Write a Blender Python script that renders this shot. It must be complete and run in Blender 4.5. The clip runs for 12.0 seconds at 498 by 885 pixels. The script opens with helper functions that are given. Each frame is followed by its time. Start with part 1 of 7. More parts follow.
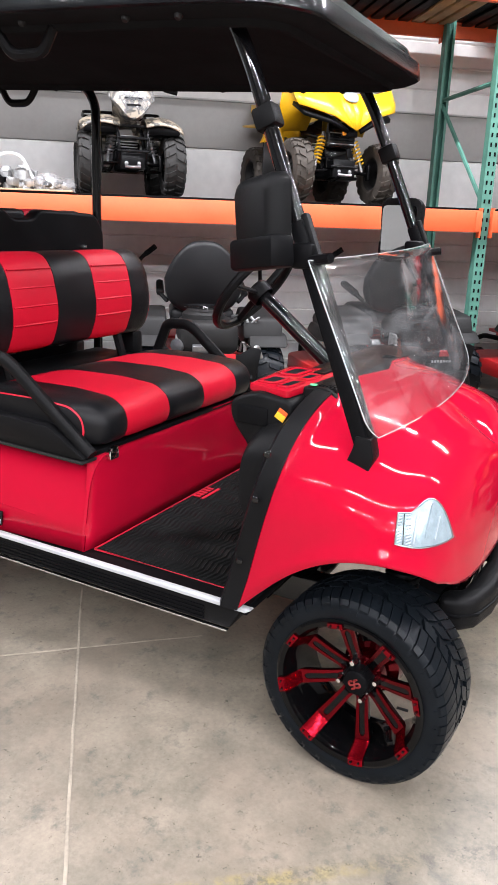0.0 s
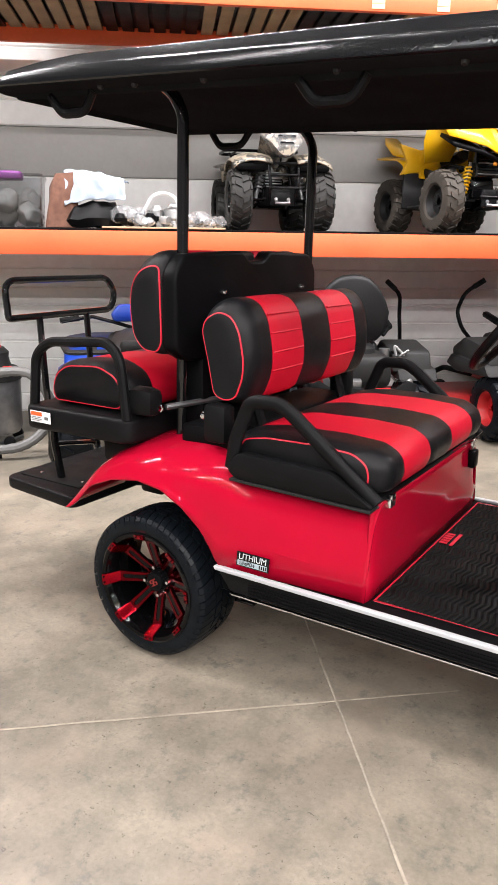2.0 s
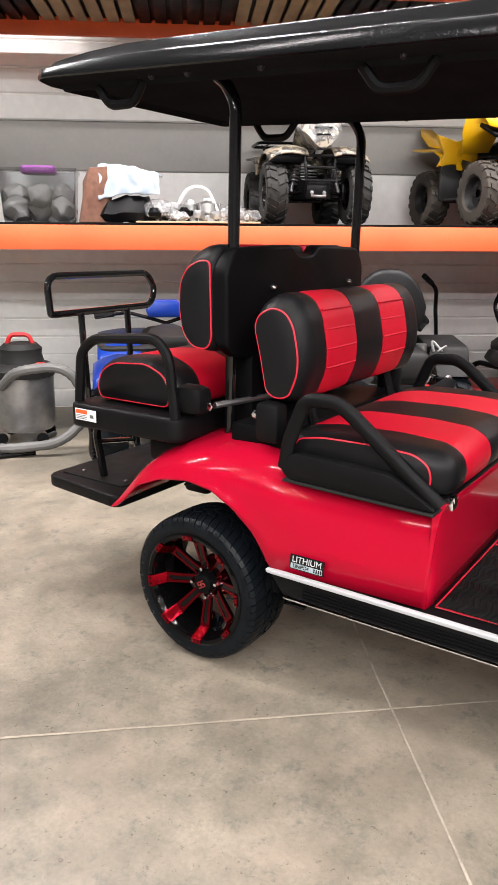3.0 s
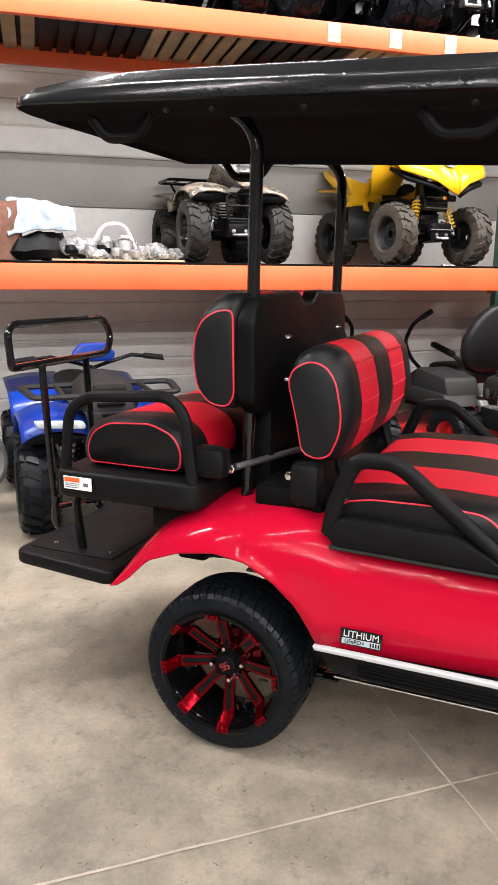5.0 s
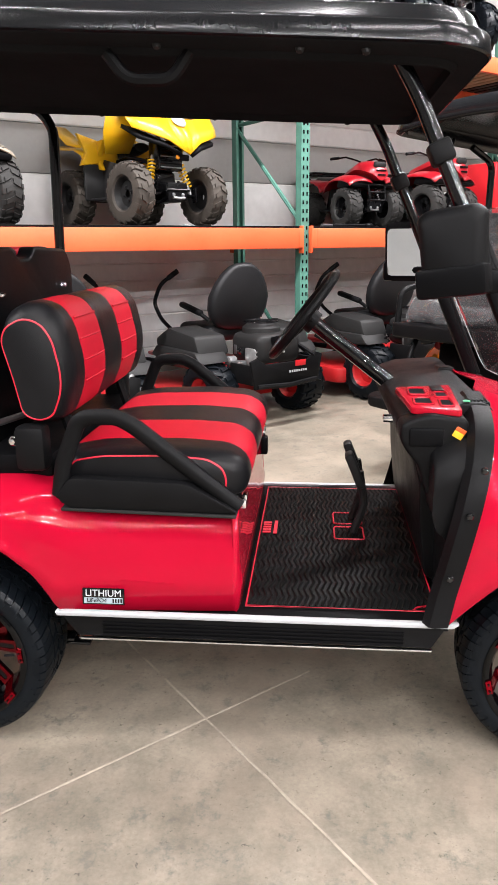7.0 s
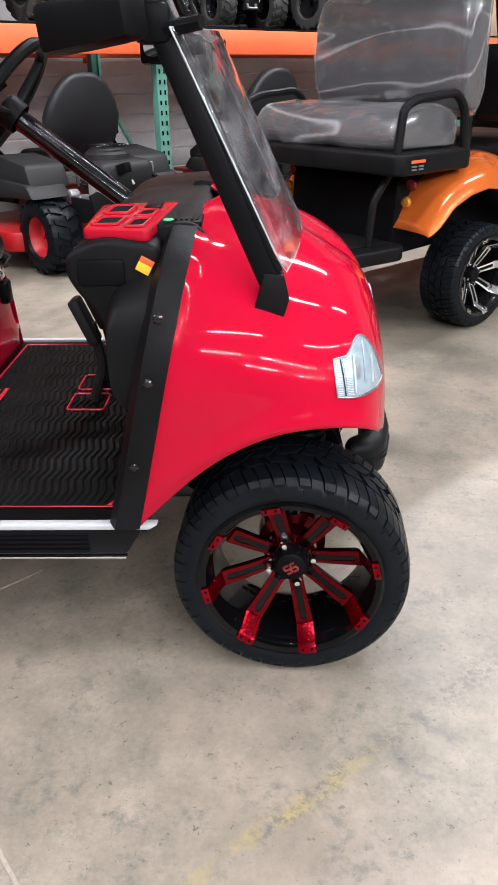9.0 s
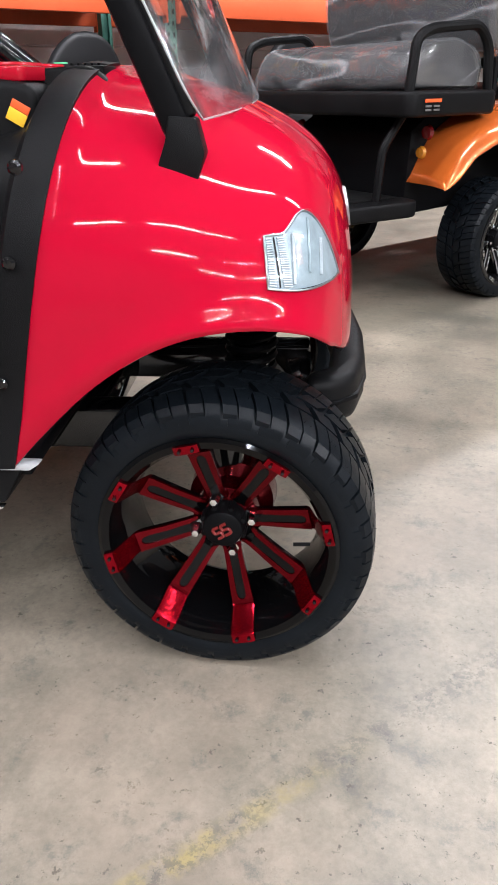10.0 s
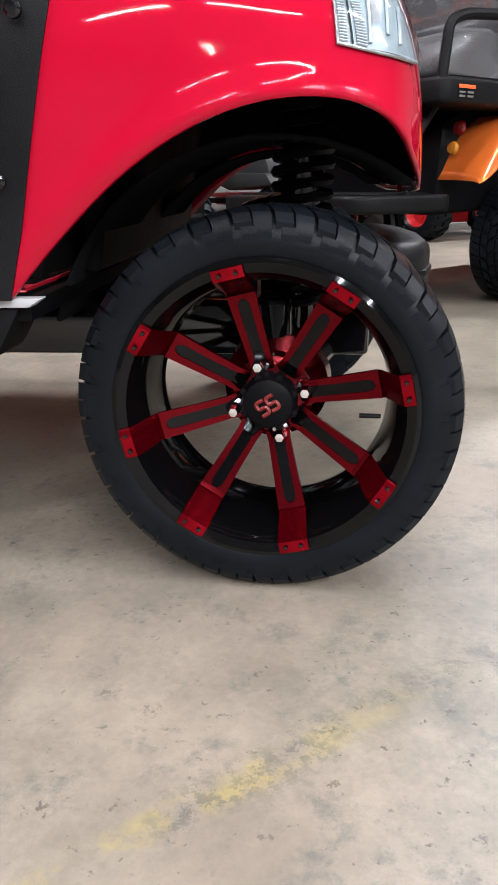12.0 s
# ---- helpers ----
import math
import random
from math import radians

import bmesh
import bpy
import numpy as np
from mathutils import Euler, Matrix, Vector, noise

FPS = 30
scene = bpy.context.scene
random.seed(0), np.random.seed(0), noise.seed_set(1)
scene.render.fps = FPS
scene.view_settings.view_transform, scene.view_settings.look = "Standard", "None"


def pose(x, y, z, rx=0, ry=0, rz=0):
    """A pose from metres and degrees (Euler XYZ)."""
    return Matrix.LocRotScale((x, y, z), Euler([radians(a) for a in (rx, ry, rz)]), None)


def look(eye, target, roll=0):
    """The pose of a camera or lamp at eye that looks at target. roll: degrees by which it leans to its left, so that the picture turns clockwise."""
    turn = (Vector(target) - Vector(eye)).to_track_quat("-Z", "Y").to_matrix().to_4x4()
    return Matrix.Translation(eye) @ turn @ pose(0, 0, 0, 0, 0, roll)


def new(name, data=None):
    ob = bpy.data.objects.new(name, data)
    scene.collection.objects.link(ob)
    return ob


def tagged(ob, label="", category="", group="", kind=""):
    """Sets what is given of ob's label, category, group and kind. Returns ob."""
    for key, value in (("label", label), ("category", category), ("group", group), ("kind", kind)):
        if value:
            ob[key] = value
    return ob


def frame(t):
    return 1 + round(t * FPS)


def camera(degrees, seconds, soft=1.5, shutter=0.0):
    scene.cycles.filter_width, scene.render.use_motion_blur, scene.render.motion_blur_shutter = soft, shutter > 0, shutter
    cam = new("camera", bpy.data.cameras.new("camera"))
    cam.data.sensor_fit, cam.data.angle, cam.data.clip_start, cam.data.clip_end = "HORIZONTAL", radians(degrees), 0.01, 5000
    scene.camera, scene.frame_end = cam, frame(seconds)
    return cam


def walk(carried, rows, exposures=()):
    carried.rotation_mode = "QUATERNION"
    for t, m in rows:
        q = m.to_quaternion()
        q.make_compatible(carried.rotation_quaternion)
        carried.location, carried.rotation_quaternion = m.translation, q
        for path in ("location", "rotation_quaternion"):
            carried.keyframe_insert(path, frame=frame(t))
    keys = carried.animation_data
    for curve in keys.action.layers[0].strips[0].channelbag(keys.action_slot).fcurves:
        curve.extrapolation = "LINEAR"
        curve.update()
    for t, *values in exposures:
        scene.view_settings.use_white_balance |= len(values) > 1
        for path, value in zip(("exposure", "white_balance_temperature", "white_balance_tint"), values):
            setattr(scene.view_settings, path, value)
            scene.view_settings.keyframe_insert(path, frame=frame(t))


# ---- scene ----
cam = camera(38.0, 12.0)
PATH = [
    (0, (2.142, -2.035, 1.379), (1.237, -0.349, 0.799), 1.9),
    (0.5, (1.997, -2.009, 1.356), (1.044, -0.348, 0.78), 1.6),
    (1, (1.813, -2.025, 1.381), (0.827, -0.377, 0.822), 1.2),
    (1.5, (1.627, -2.205, 1.4), (0.617, -0.564, 0.863), 0.9),
    (2, (1.545, -2.303, 1.406), (0.488, -0.685, 0.893), 0.6),
    (2.5, (1.496, -2.32, 1.405), (0.393, -0.73, 0.897), 0.4),
    (3, (1.424, -2.307, 1.403), (0.323, -0.723, 0.876), 0.3),
    (5, (0.856, -2.368, 1.445), (0.087, -0.575, 1.002), 0.4),
    (5.5, (0.835, -2.376, 1.433), (0.143, -0.548, 1.007), 0.4),
    (6, (0.864, -2.376, 1.426), (0.317, -0.502, 0.989), 0.2),
    (6.5, (0.922, -2.363, 1.416), (0.555, -0.453, 0.949), -0.1),
    (7, (0.992, -2.327, 1.405), (0.816, -0.407, 0.876), -0.6),
    (7.5, (1.145, -2.229, 1.374), (1.136, -0.327, 0.756), -0.7),
    (9.5, (1.702, -1.653, 1.128), (1.651, 0.112, 0.188), -0.7),
    (10, (1.769, -1.537, 0.951), (1.65, 0.251, 0.063), -0.7),
    (10.5, (1.742, -1.473, 0.719), (1.565, 0.351, -0.08), -1.1),
    (11, (1.734, -1.455, 0.633), (1.547, 0.395, -0.105), -1.1),
    (11.5, (1.709, -1.444, 0.588), (1.531, 0.424, -0.105), -1.1),
    (12, (1.703, -1.446, 0.563), (1.553, 0.429, -0.114), -0.7),
]
EXPO = [  # seconds, stops, kelvin, tint
    (0.0, -0.15, 6000, 13), (1.5, -0.15, 6200, 13), (2.5, -0.22, 6450, 12), (6.0, -0.17, 6430, 12), (7.5, -0.02, 6150, 13), (9.5, -0.36, 5950, 12), (12.0, -0.2, 5950, 12)]
walk(cam, [(t, look(eye, target, roll)) for t, eye, target, roll in PATH], EXPO)

# ---- light ----
world = bpy.data.worlds.new("world")
scene.world = world
world.use_nodes = True
world.node_tree.nodes["Background"].inputs[0].default_value = (0.8, 0.85, 0.9, 1)
world.node_tree.nodes["Background"].inputs[1].default_value = 0.05

TH = math.radians(39.4)          # direction of the storage rack and its wall
U = Vector((math.cos(TH), math.sin(TH), 0))
N = Vector((-math.sin(TH), math.cos(TH), 0))
RACK = Matrix.Rotation(TH, 4, "Z")   # x along the rack, y away from the aisle

CEIL = 5.2


def lamp_row(s, d, power):
    data = bpy.data.lights.new("tube_light", "AREA")
    data.shape, data.size, data.size_y, data.energy = "RECTANGLE", 2.4, 0.06, power
    data.color = (1.0, 0.97, 0.94)
    ob = new("tube_light", data)
    ob.matrix_world = RACK @ pose(s, d, CEIL - 0.42)
    return ob


for d_row, power in ((1.2, 370), (-1.6, 112), (-4.4, 120), (-7.2, 310), (-10.0, 580)):
    for s_row in (-4.2, -0.7, 2.8, 6.3):
        lamp_row(s_row, d_row, power)

# ---- materials ----


def mat(name, color, rough=0.5, metal=0.0, bump=0.0, bscale=200.0, var=0.15, vscale=6.0, coat=0.0, spec=0.5, trans=0.0, emit=None, rvar=0.0, ior=1.45):
    m = bpy.data.materials.new(name)
    m.use_nodes = True
    nt = m.node_tree
    b = nt.nodes["Principled BSDF"]
    b.inputs["Roughness"].default_value = rough
    b.inputs["Metallic"].default_value = metal
    b.inputs["Coat Weight"].default_value = coat
    b.inputs["Coat Roughness"].default_value = 0.04
    b.inputs["Specular IOR Level"].default_value = spec
    b.inputs["Transmission Weight"].default_value = trans
    b.inputs["IOR"].default_value = ior
    co = nt.nodes.new("ShaderNodeTexCoord")
    if var > 0:
        n1 = nt.nodes.new("ShaderNodeTexNoise")
        n1.inputs["Scale"].default_value, n1.inputs["Detail"].default_value = vscale, 6
        n2 = nt.nodes.new("ShaderNodeTexNoise")
        n2.inputs["Scale"].default_value, n2.inputs["Detail"].default_value = vscale * 14, 4
        add = nt.nodes.new("ShaderNodeMath")
        add.operation = "MULTIPLY_ADD"
        add.inputs[1].default_value, add.inputs[2].default_value = 0.4, 0.0
        s2 = nt.nodes.new("ShaderNodeMath")
        nt.links.new(co.outputs["Object"], n1.inputs["Vector"])
        nt.links.new(co.outputs["Object"], n2.inputs["Vector"])
        nt.links.new(n2.outputs["Fac"], add.inputs[0])
        nt.links.new(n1.outputs["Fac"], s2.inputs[0])
        nt.links.new(add.outputs[0], s2.inputs[1])
        ramp = nt.nodes.new("ShaderNodeMapRange")
        ramp.inputs[1].default_value, ramp.inputs[2].default_value = 0.4, 1.0
        ramp.inputs[3].default_value, ramp.inputs[4].default_value = 1 - var, 1 + var
        nt.links.new(s2.outputs[0], ramp.inputs[0])
        mul = nt.nodes.new("ShaderNodeVectorMath")
        mul.operation = "SCALE"
        mul.inputs[0].default_value = color
        nt.links.new(ramp.outputs[0], mul.inputs["Scale"])
        nt.links.new(mul.outputs[0], b.inputs["Base Color"])
        if rvar > 0:
            rr = nt.nodes.new("ShaderNodeMapRange")
            rr.inputs[1].default_value, rr.inputs[2].default_value = 0.4, 1.0
            rr.inputs[3].default_value, rr.inputs[4].default_value = max(0.02, rough - rvar), rough + rvar
            nt.links.new(s2.outputs[0], rr.inputs[0])
            nt.links.new(rr.outputs[0], b.inputs["Roughness"])
    else:
        b.inputs["Base Color"].default_value = (*color, 1)
    if bump > 0:
        n3 = nt.nodes.new("ShaderNodeTexNoise")
        n3.inputs["Scale"].default_value, n3.inputs["Detail"].default_value = bscale, 3
        bp = nt.nodes.new("ShaderNodeBump")
        bp.inputs["Strength"].default_value, bp.inputs["Distance"].default_value = bump, 0.002
        nt.links.new(co.outputs["Object"], n3.inputs["Vector"])
        nt.links.new(n3.outputs["Fac"], bp.inputs["Height"])
        nt.links.new(bp.outputs[0], b.inputs["Normal"])
    if emit:
        b.inputs["Emission Color"].default_value = (*emit[:3], 1)
        b.inputs["Emission Strength"].default_value = emit[3]
    return m


RED = mat("red_gelcoat", (0.345, 0.003, 0.019), 0.05, coat=0.12, spec=0.12, var=0.05, vscale=3)
RED_DARK = mat("red_anodised", (0.25, 0.002, 0.009), 0.18, metal=0.92, var=0.1, vscale=20)
BLACK = mat("black_plastic", (0.0045, 0.0045, 0.0049), 0.45, spec=0.12, bump=0.25, bscale=700, var=0.25, vscale=8, rvar=0.1)
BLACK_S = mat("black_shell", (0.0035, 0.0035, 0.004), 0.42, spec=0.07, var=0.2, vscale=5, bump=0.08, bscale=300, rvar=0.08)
# darker copy of red_anodised that puts shade into the spoke rails
RED_SPOKE_DIM = mat("shaded_red_anodised", (0.125, 0.0014, 0.005), 0.22, metal=0.88, var=0.1, vscale=20)
RED_HUB = mat("deep_red_lacquer", (0.10, 0.0012, 0.004), 0.14, metal=0.75, var=0.1, vscale=20)
RIMB = mat("black_rim_lacquer", (0.0015, 0.0015, 0.0017), 0.06, var=0.1, spec=0.22)
CUPRED = mat("dark_red_lacquer", (0.36, 0.004, 0.016), 0.2, var=0.1, spec=0.3)
GLOSS = mat("black_gloss", (0.004, 0.004, 0.0045), 0.08, var=0.1, spec=0.4, coat=0.2)
TUBEB = mat("black_powder_coat", (0.005, 0.005, 0.0055), 0.25, spec=0.18, var=0.15, vscale=20)
ROOFM = mat("black_roof_plastic", (0.0065, 0.007, 0.008), 0.17, spec=0.3, var=0.2, vscale=4, rvar=0.02)
# roof underside; also the flat black used for shade in hollows
LINER_SHADE = mat("black_liner_and_shade", (0.013, 0.013, 0.0142), 0.7, spec=0.0, var=0.2)
VINYL = mat("black_vinyl", (0.006, 0.006, 0.0068), 0.34, spec=0.2, bump=0.35, bscale=500, var=0.15, vscale=10, rvar=0.06)
VINYL_R = mat("red_vinyl", (0.44, 0.005, 0.02), 0.42, spec=0.2, bump=0.35, bscale=500, var=0.08, vscale=10)
PIPING = mat("red_piping", (0.52, 0.01, 0.03), 0.4, var=0.05)
RUBBER = mat("tyre_rubber", (0.0042, 0.0056, 0.0074), 0.36, spec=0.14, bump=0.15, bscale=300, var=0.3, vscale=12, rvar=0.1)
RUBBER_D = mat("dusty_tyre_rubber", (0.042, 0.034, 0.027), 0.75, bump=0.4, bscale=200, var=0.45, vscale=9)
CHROME = mat("chrome", (0.75, 0.76, 0.78), 0.12, metal=1.0, var=0.05)
STEEL = mat("grey_metal", (0.32, 0.32, 0.33), 0.35, metal=0.9, var=0.25, vscale=15)
ALLOY = mat("cast_alloy", (0.42, 0.42, 0.42), 0.45, metal=0.8, var=0.3, vscale=25, bump=0.3, bscale=150)
WHITE = mat("white_strip", (0.42, 0.43, 0.445), 0.3, var=0.06)
RED_E = mat("dull_red_enamel", (0.16, 0.012, 0.010), 0.4, var=0.1)
RUBMAT = mat("black_rubber_mat", (0.006, 0.006, 0.006), 0.5, spec=0.1, var=0.3, vscale=14, bump=0.2, bscale=300, rvar=0.1)
ORANGE_B = mat("orange_beam_paint", (0.70, 0.112, 0.034), 0.5, var=0.12, vscale=3, bump=0.15, bscale=60, rvar=0.08)
GREEN_U = mat("green_upright_paint", (0.075, 0.2, 0.155), 0.5, var=0.25, vscale=8, bump=0.2, bscale=80)
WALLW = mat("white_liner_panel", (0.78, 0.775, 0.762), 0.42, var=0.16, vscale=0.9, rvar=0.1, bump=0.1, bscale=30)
# for the unseen walls; kept dark so less light bounces onto the blacks
WALLF = mat("low_bounce_wall_grey", (0.2, 0.197, 0.193), 0.6, var=0.12, vscale=1.2)
# darker grey that paints the upper shelf's shadow onto the wall
WALL_SHADE = mat("wall_shade_grey", (0.34, 0.33, 0.315), 0.55, var=0.1, vscale=2, bump=0.1, bscale=30)
# for the unseen ceiling; mid grey to hold the bounced light down
CEILM = mat("low_bounce_ceiling_grey", (0.36, 0.36, 0.36), 0.7, var=0.06, vscale=1)
WOOD = mat("deck_board", (0.33, 0.22, 0.12), 0.7, var=0.3, vscale=5, bump=0.3, bscale=60)
WIRE = mat("wire_deck", (0.3, 0.3, 0.3), 0.4, metal=0.8, var=0.1)
YELLOW = mat("yellow_plastic", (0.72, 0.40, 0.006), 0.3, var=0.06, coat=0.2)
BLUE = mat("blue_plastic", (0.004, 0.03, 0.24), 0.3, var=0.08, coat=0.2)
RED_Q = mat("red_quad_plastic", (0.27, 0.006, 0.012), 0.3, var=0.15, coat=0.2)
RED_P = mat("red_plastic", (0.5, 0.012, 0.018), 0.35, var=0.1, coat=0.2)
RED_T = mat("red_mower_paint", (0.4, 0.012, 0.014), 0.4, var=0.15)
GREY_P = mat("grey_plastic", (0.015, 0.0147, 0.0147), 0.5, spec=0.2, var=0.15, bump=0.15, bscale=400)
ORANGE_C = mat("orange_metallic", (0.62, 0.135, 0.02), 0.11, metal=0.35, coat=0.6, var=0.06)
CARD = mat("cardboard", (0.42, 0.3, 0.19), 0.8, var=0.15, vscale=8)
PAPER = mat("white_paper", (0.75, 0.76, 0.78), 0.6, var=0.06)
FABRIC = mat("brown_fabric", (0.13, 0.06, 0.04), 0.9, var=0.4, vscale=20, bump=0.4, bscale=200)
CLOTH = mat("pale_blue_cloth", (0.30, 0.35, 0.41), 0.85, var=0.1, bump=0.4, bscale=150)
PURPLE = mat("purple_plastic", (0.14, 0.02, 0.16), 0.4, var=0.1)
TAPE = mat("cream_tape", (0.52, 0.44, 0.27), 0.6, var=0.1, vscale=30)
AMBER = mat("amber_lens", (0.42, 0.15, 0.01), 0.15, var=0.05)
LENSR = mat("red_lens", (0.14, 0.004, 0.005), 0.12, var=0.05)
GREYHOSE = mat("grey_hose", (0.11, 0.108, 0.105), 0.5, var=0.2)
SEATB = mat("mower_vinyl", (0.010, 0.010, 0.011), 0.45, spec=0.3, bump=0.3, bscale=400, var=0.15)
YLABEL = mat("yellow_label", (0.8, 0.45, 0.02), 0.4, var=0.05)
OLABEL = mat("orange_label", (0.75, 0.1, 0.02), 0.4, var=0.05)
GREENL = mat("green_sticker", (0.1, 0.5, 0.25), 0.4, var=0.05)
LAMPSILVER = mat("lamp_reflector", (0.30, 0.36, 0.39), 0.25, metal=0.15, var=0.25, vscale=40)
CLEARLAMP = mat("clear_lamp", (0.42, 0.46, 0.49), 0.2, var=0.3, vscale=40)
LAMPHOUSING = mat("lamp_housing", (0.75, 0.75, 0.75), 0.4, var=0.05)


def glassy(name, color, rough, alpha_mix, base=0.05, haze=0.0, ripple=9):
    m = bpy.data.materials.new(name)
    m.use_nodes = True
    nt = m.node_tree
    nt.nodes.clear()
    out = nt.nodes.new("ShaderNodeOutputMaterial")
    mix = nt.nodes.new("ShaderNodeMixShader")
    tr = nt.nodes.new("ShaderNodeBsdfTransparent")
    gl = nt.nodes.new("ShaderNodeBsdfGlossy")
    tr.inputs[0].default_value = (*color, 1)
    gl.inputs["Roughness"].default_value = rough
    fc = nt.nodes.new("ShaderNodeLayerWeight")
    fc.inputs["Blend"].default_value = 0.5
    pw = nt.nodes.new("ShaderNodeMath")
    pw.operation = "POWER"
    pw.inputs[1].default_value = 4.0
    lw = nt.nodes.new("ShaderNodeMath")
    lw.operation = "MULTIPLY_ADD"
    lw.inputs[1].default_value, lw.inputs[2].default_value = 0.85, base
    nt.links.new(fc.outputs["Facing"], pw.inputs[0])
    nt.links.new(pw.outputs[0], lw.inputs[0])
    n = nt.nodes.new("ShaderNodeTexNoise")
    n.inputs["Scale"].default_value, n.inputs["Distortion"].default_value = ripple, (1.2 if ripple > 9 else 0.0)
    co = nt.nodes.new("ShaderNodeTexCoord")
    bp = nt.nodes.new("ShaderNodeBump")
    bp.inputs["Strength"].default_value, bp.inputs["Distance"].default_value = alpha_mix, 0.01
    nt.links.new(co.outputs["Object"], n.inputs["Vector"])
    nt.links.new(n.outputs["Fac"], bp.inputs["Height"])
    nt.links.new(bp.outputs[0], gl.inputs["Normal"])
    nt.links.new(lw.outputs[0], mix.inputs[0])
    nt.links.new(tr.outputs[0], mix.inputs[1])
    nt.links.new(gl.outputs[0], mix.inputs[2])
    last = mix.outputs[0]
    # diffuse white mixed in stands for the sheen on film and windscreen
    if haze > 0:
        n2 = nt.nodes.new("ShaderNodeTexNoise")
        n2.inputs["Scale"].default_value, n2.inputs["Detail"].default_value, n2.inputs["Distortion"].default_value = 17, 5, 0.6
        st = nt.nodes.new("ShaderNodeMapping")
        st.inputs["Scale"].default_value = (1.0, 0.22, 1.0)
        nt.links.new(co.outputs["Object"], st.inputs[0])
        nt.links.new(st.outputs[0], n2.inputs["Vector"])
        mr = nt.nodes.new("ShaderNodeMapRange")
        mr.inputs[1].default_value, mr.inputs[2].default_value = 0.52, 0.80
        mr.inputs[3].default_value, mr.inputs[4].default_value = haze * 0.12, haze
        if ripple > 9:    # pale crease lines painted in for the wrap's white glints
            n2.inputs["Scale"].default_value, n2.inputs["Distortion"].default_value, n2.inputs["Detail"].default_value = 3.2, 0.8, 2
            off = nt.nodes.new("ShaderNodeMath")
            off.operation = "SUBTRACT"
            off.inputs[1].default_value = 0.5
            ab = nt.nodes.new("ShaderNodeMath")
            ab.operation = "ABSOLUTE"
            nt.links.new(n2.outputs["Fac"], off.inputs[0])
            nt.links.new(off.outputs[0], ab.inputs[0])
            mr.inputs[1].default_value, mr.inputs[2].default_value = 0.0, 0.02
            mr.inputs[3].default_value, mr.inputs[4].default_value = haze, haze * 0.3
            nt.links.new(ab.outputs[0], mr.inputs[0])
        else:
            nt.links.new(n2.outputs["Fac"], mr.inputs[0])
        df = nt.nodes.new("ShaderNodeBsdfDiffuse")
        df.inputs[0].default_value = (0.8, 0.8, 0.82, 1)
        m2 = nt.nodes.new("ShaderNodeMixShader")
        nt.links.new(mr.outputs[0], m2.inputs[0])
        nt.links.new(last, m2.inputs[1])
        nt.links.new(df.outputs[0], m2.inputs[2])
        last = m2.outputs[0]
    nt.links.new(last, out.inputs[0])
    return m


ACRYLIC = glassy("clear_acrylic", (0.965, 0.97, 0.97), 0.05, 0.1, 0.07, 0.09)
POLY = glassy("clear_plastic_wrap", (0.9, 0.9, 0.91), 0.1, 0.4, 0.09, 0.24, 10)
LENS = glassy("lamp_lens", (0.93, 0.95, 0.96), 0.05, 0.3)
TOTE = glassy("clear_tote", (0.72, 0.73, 0.74), 0.2, 0.4)


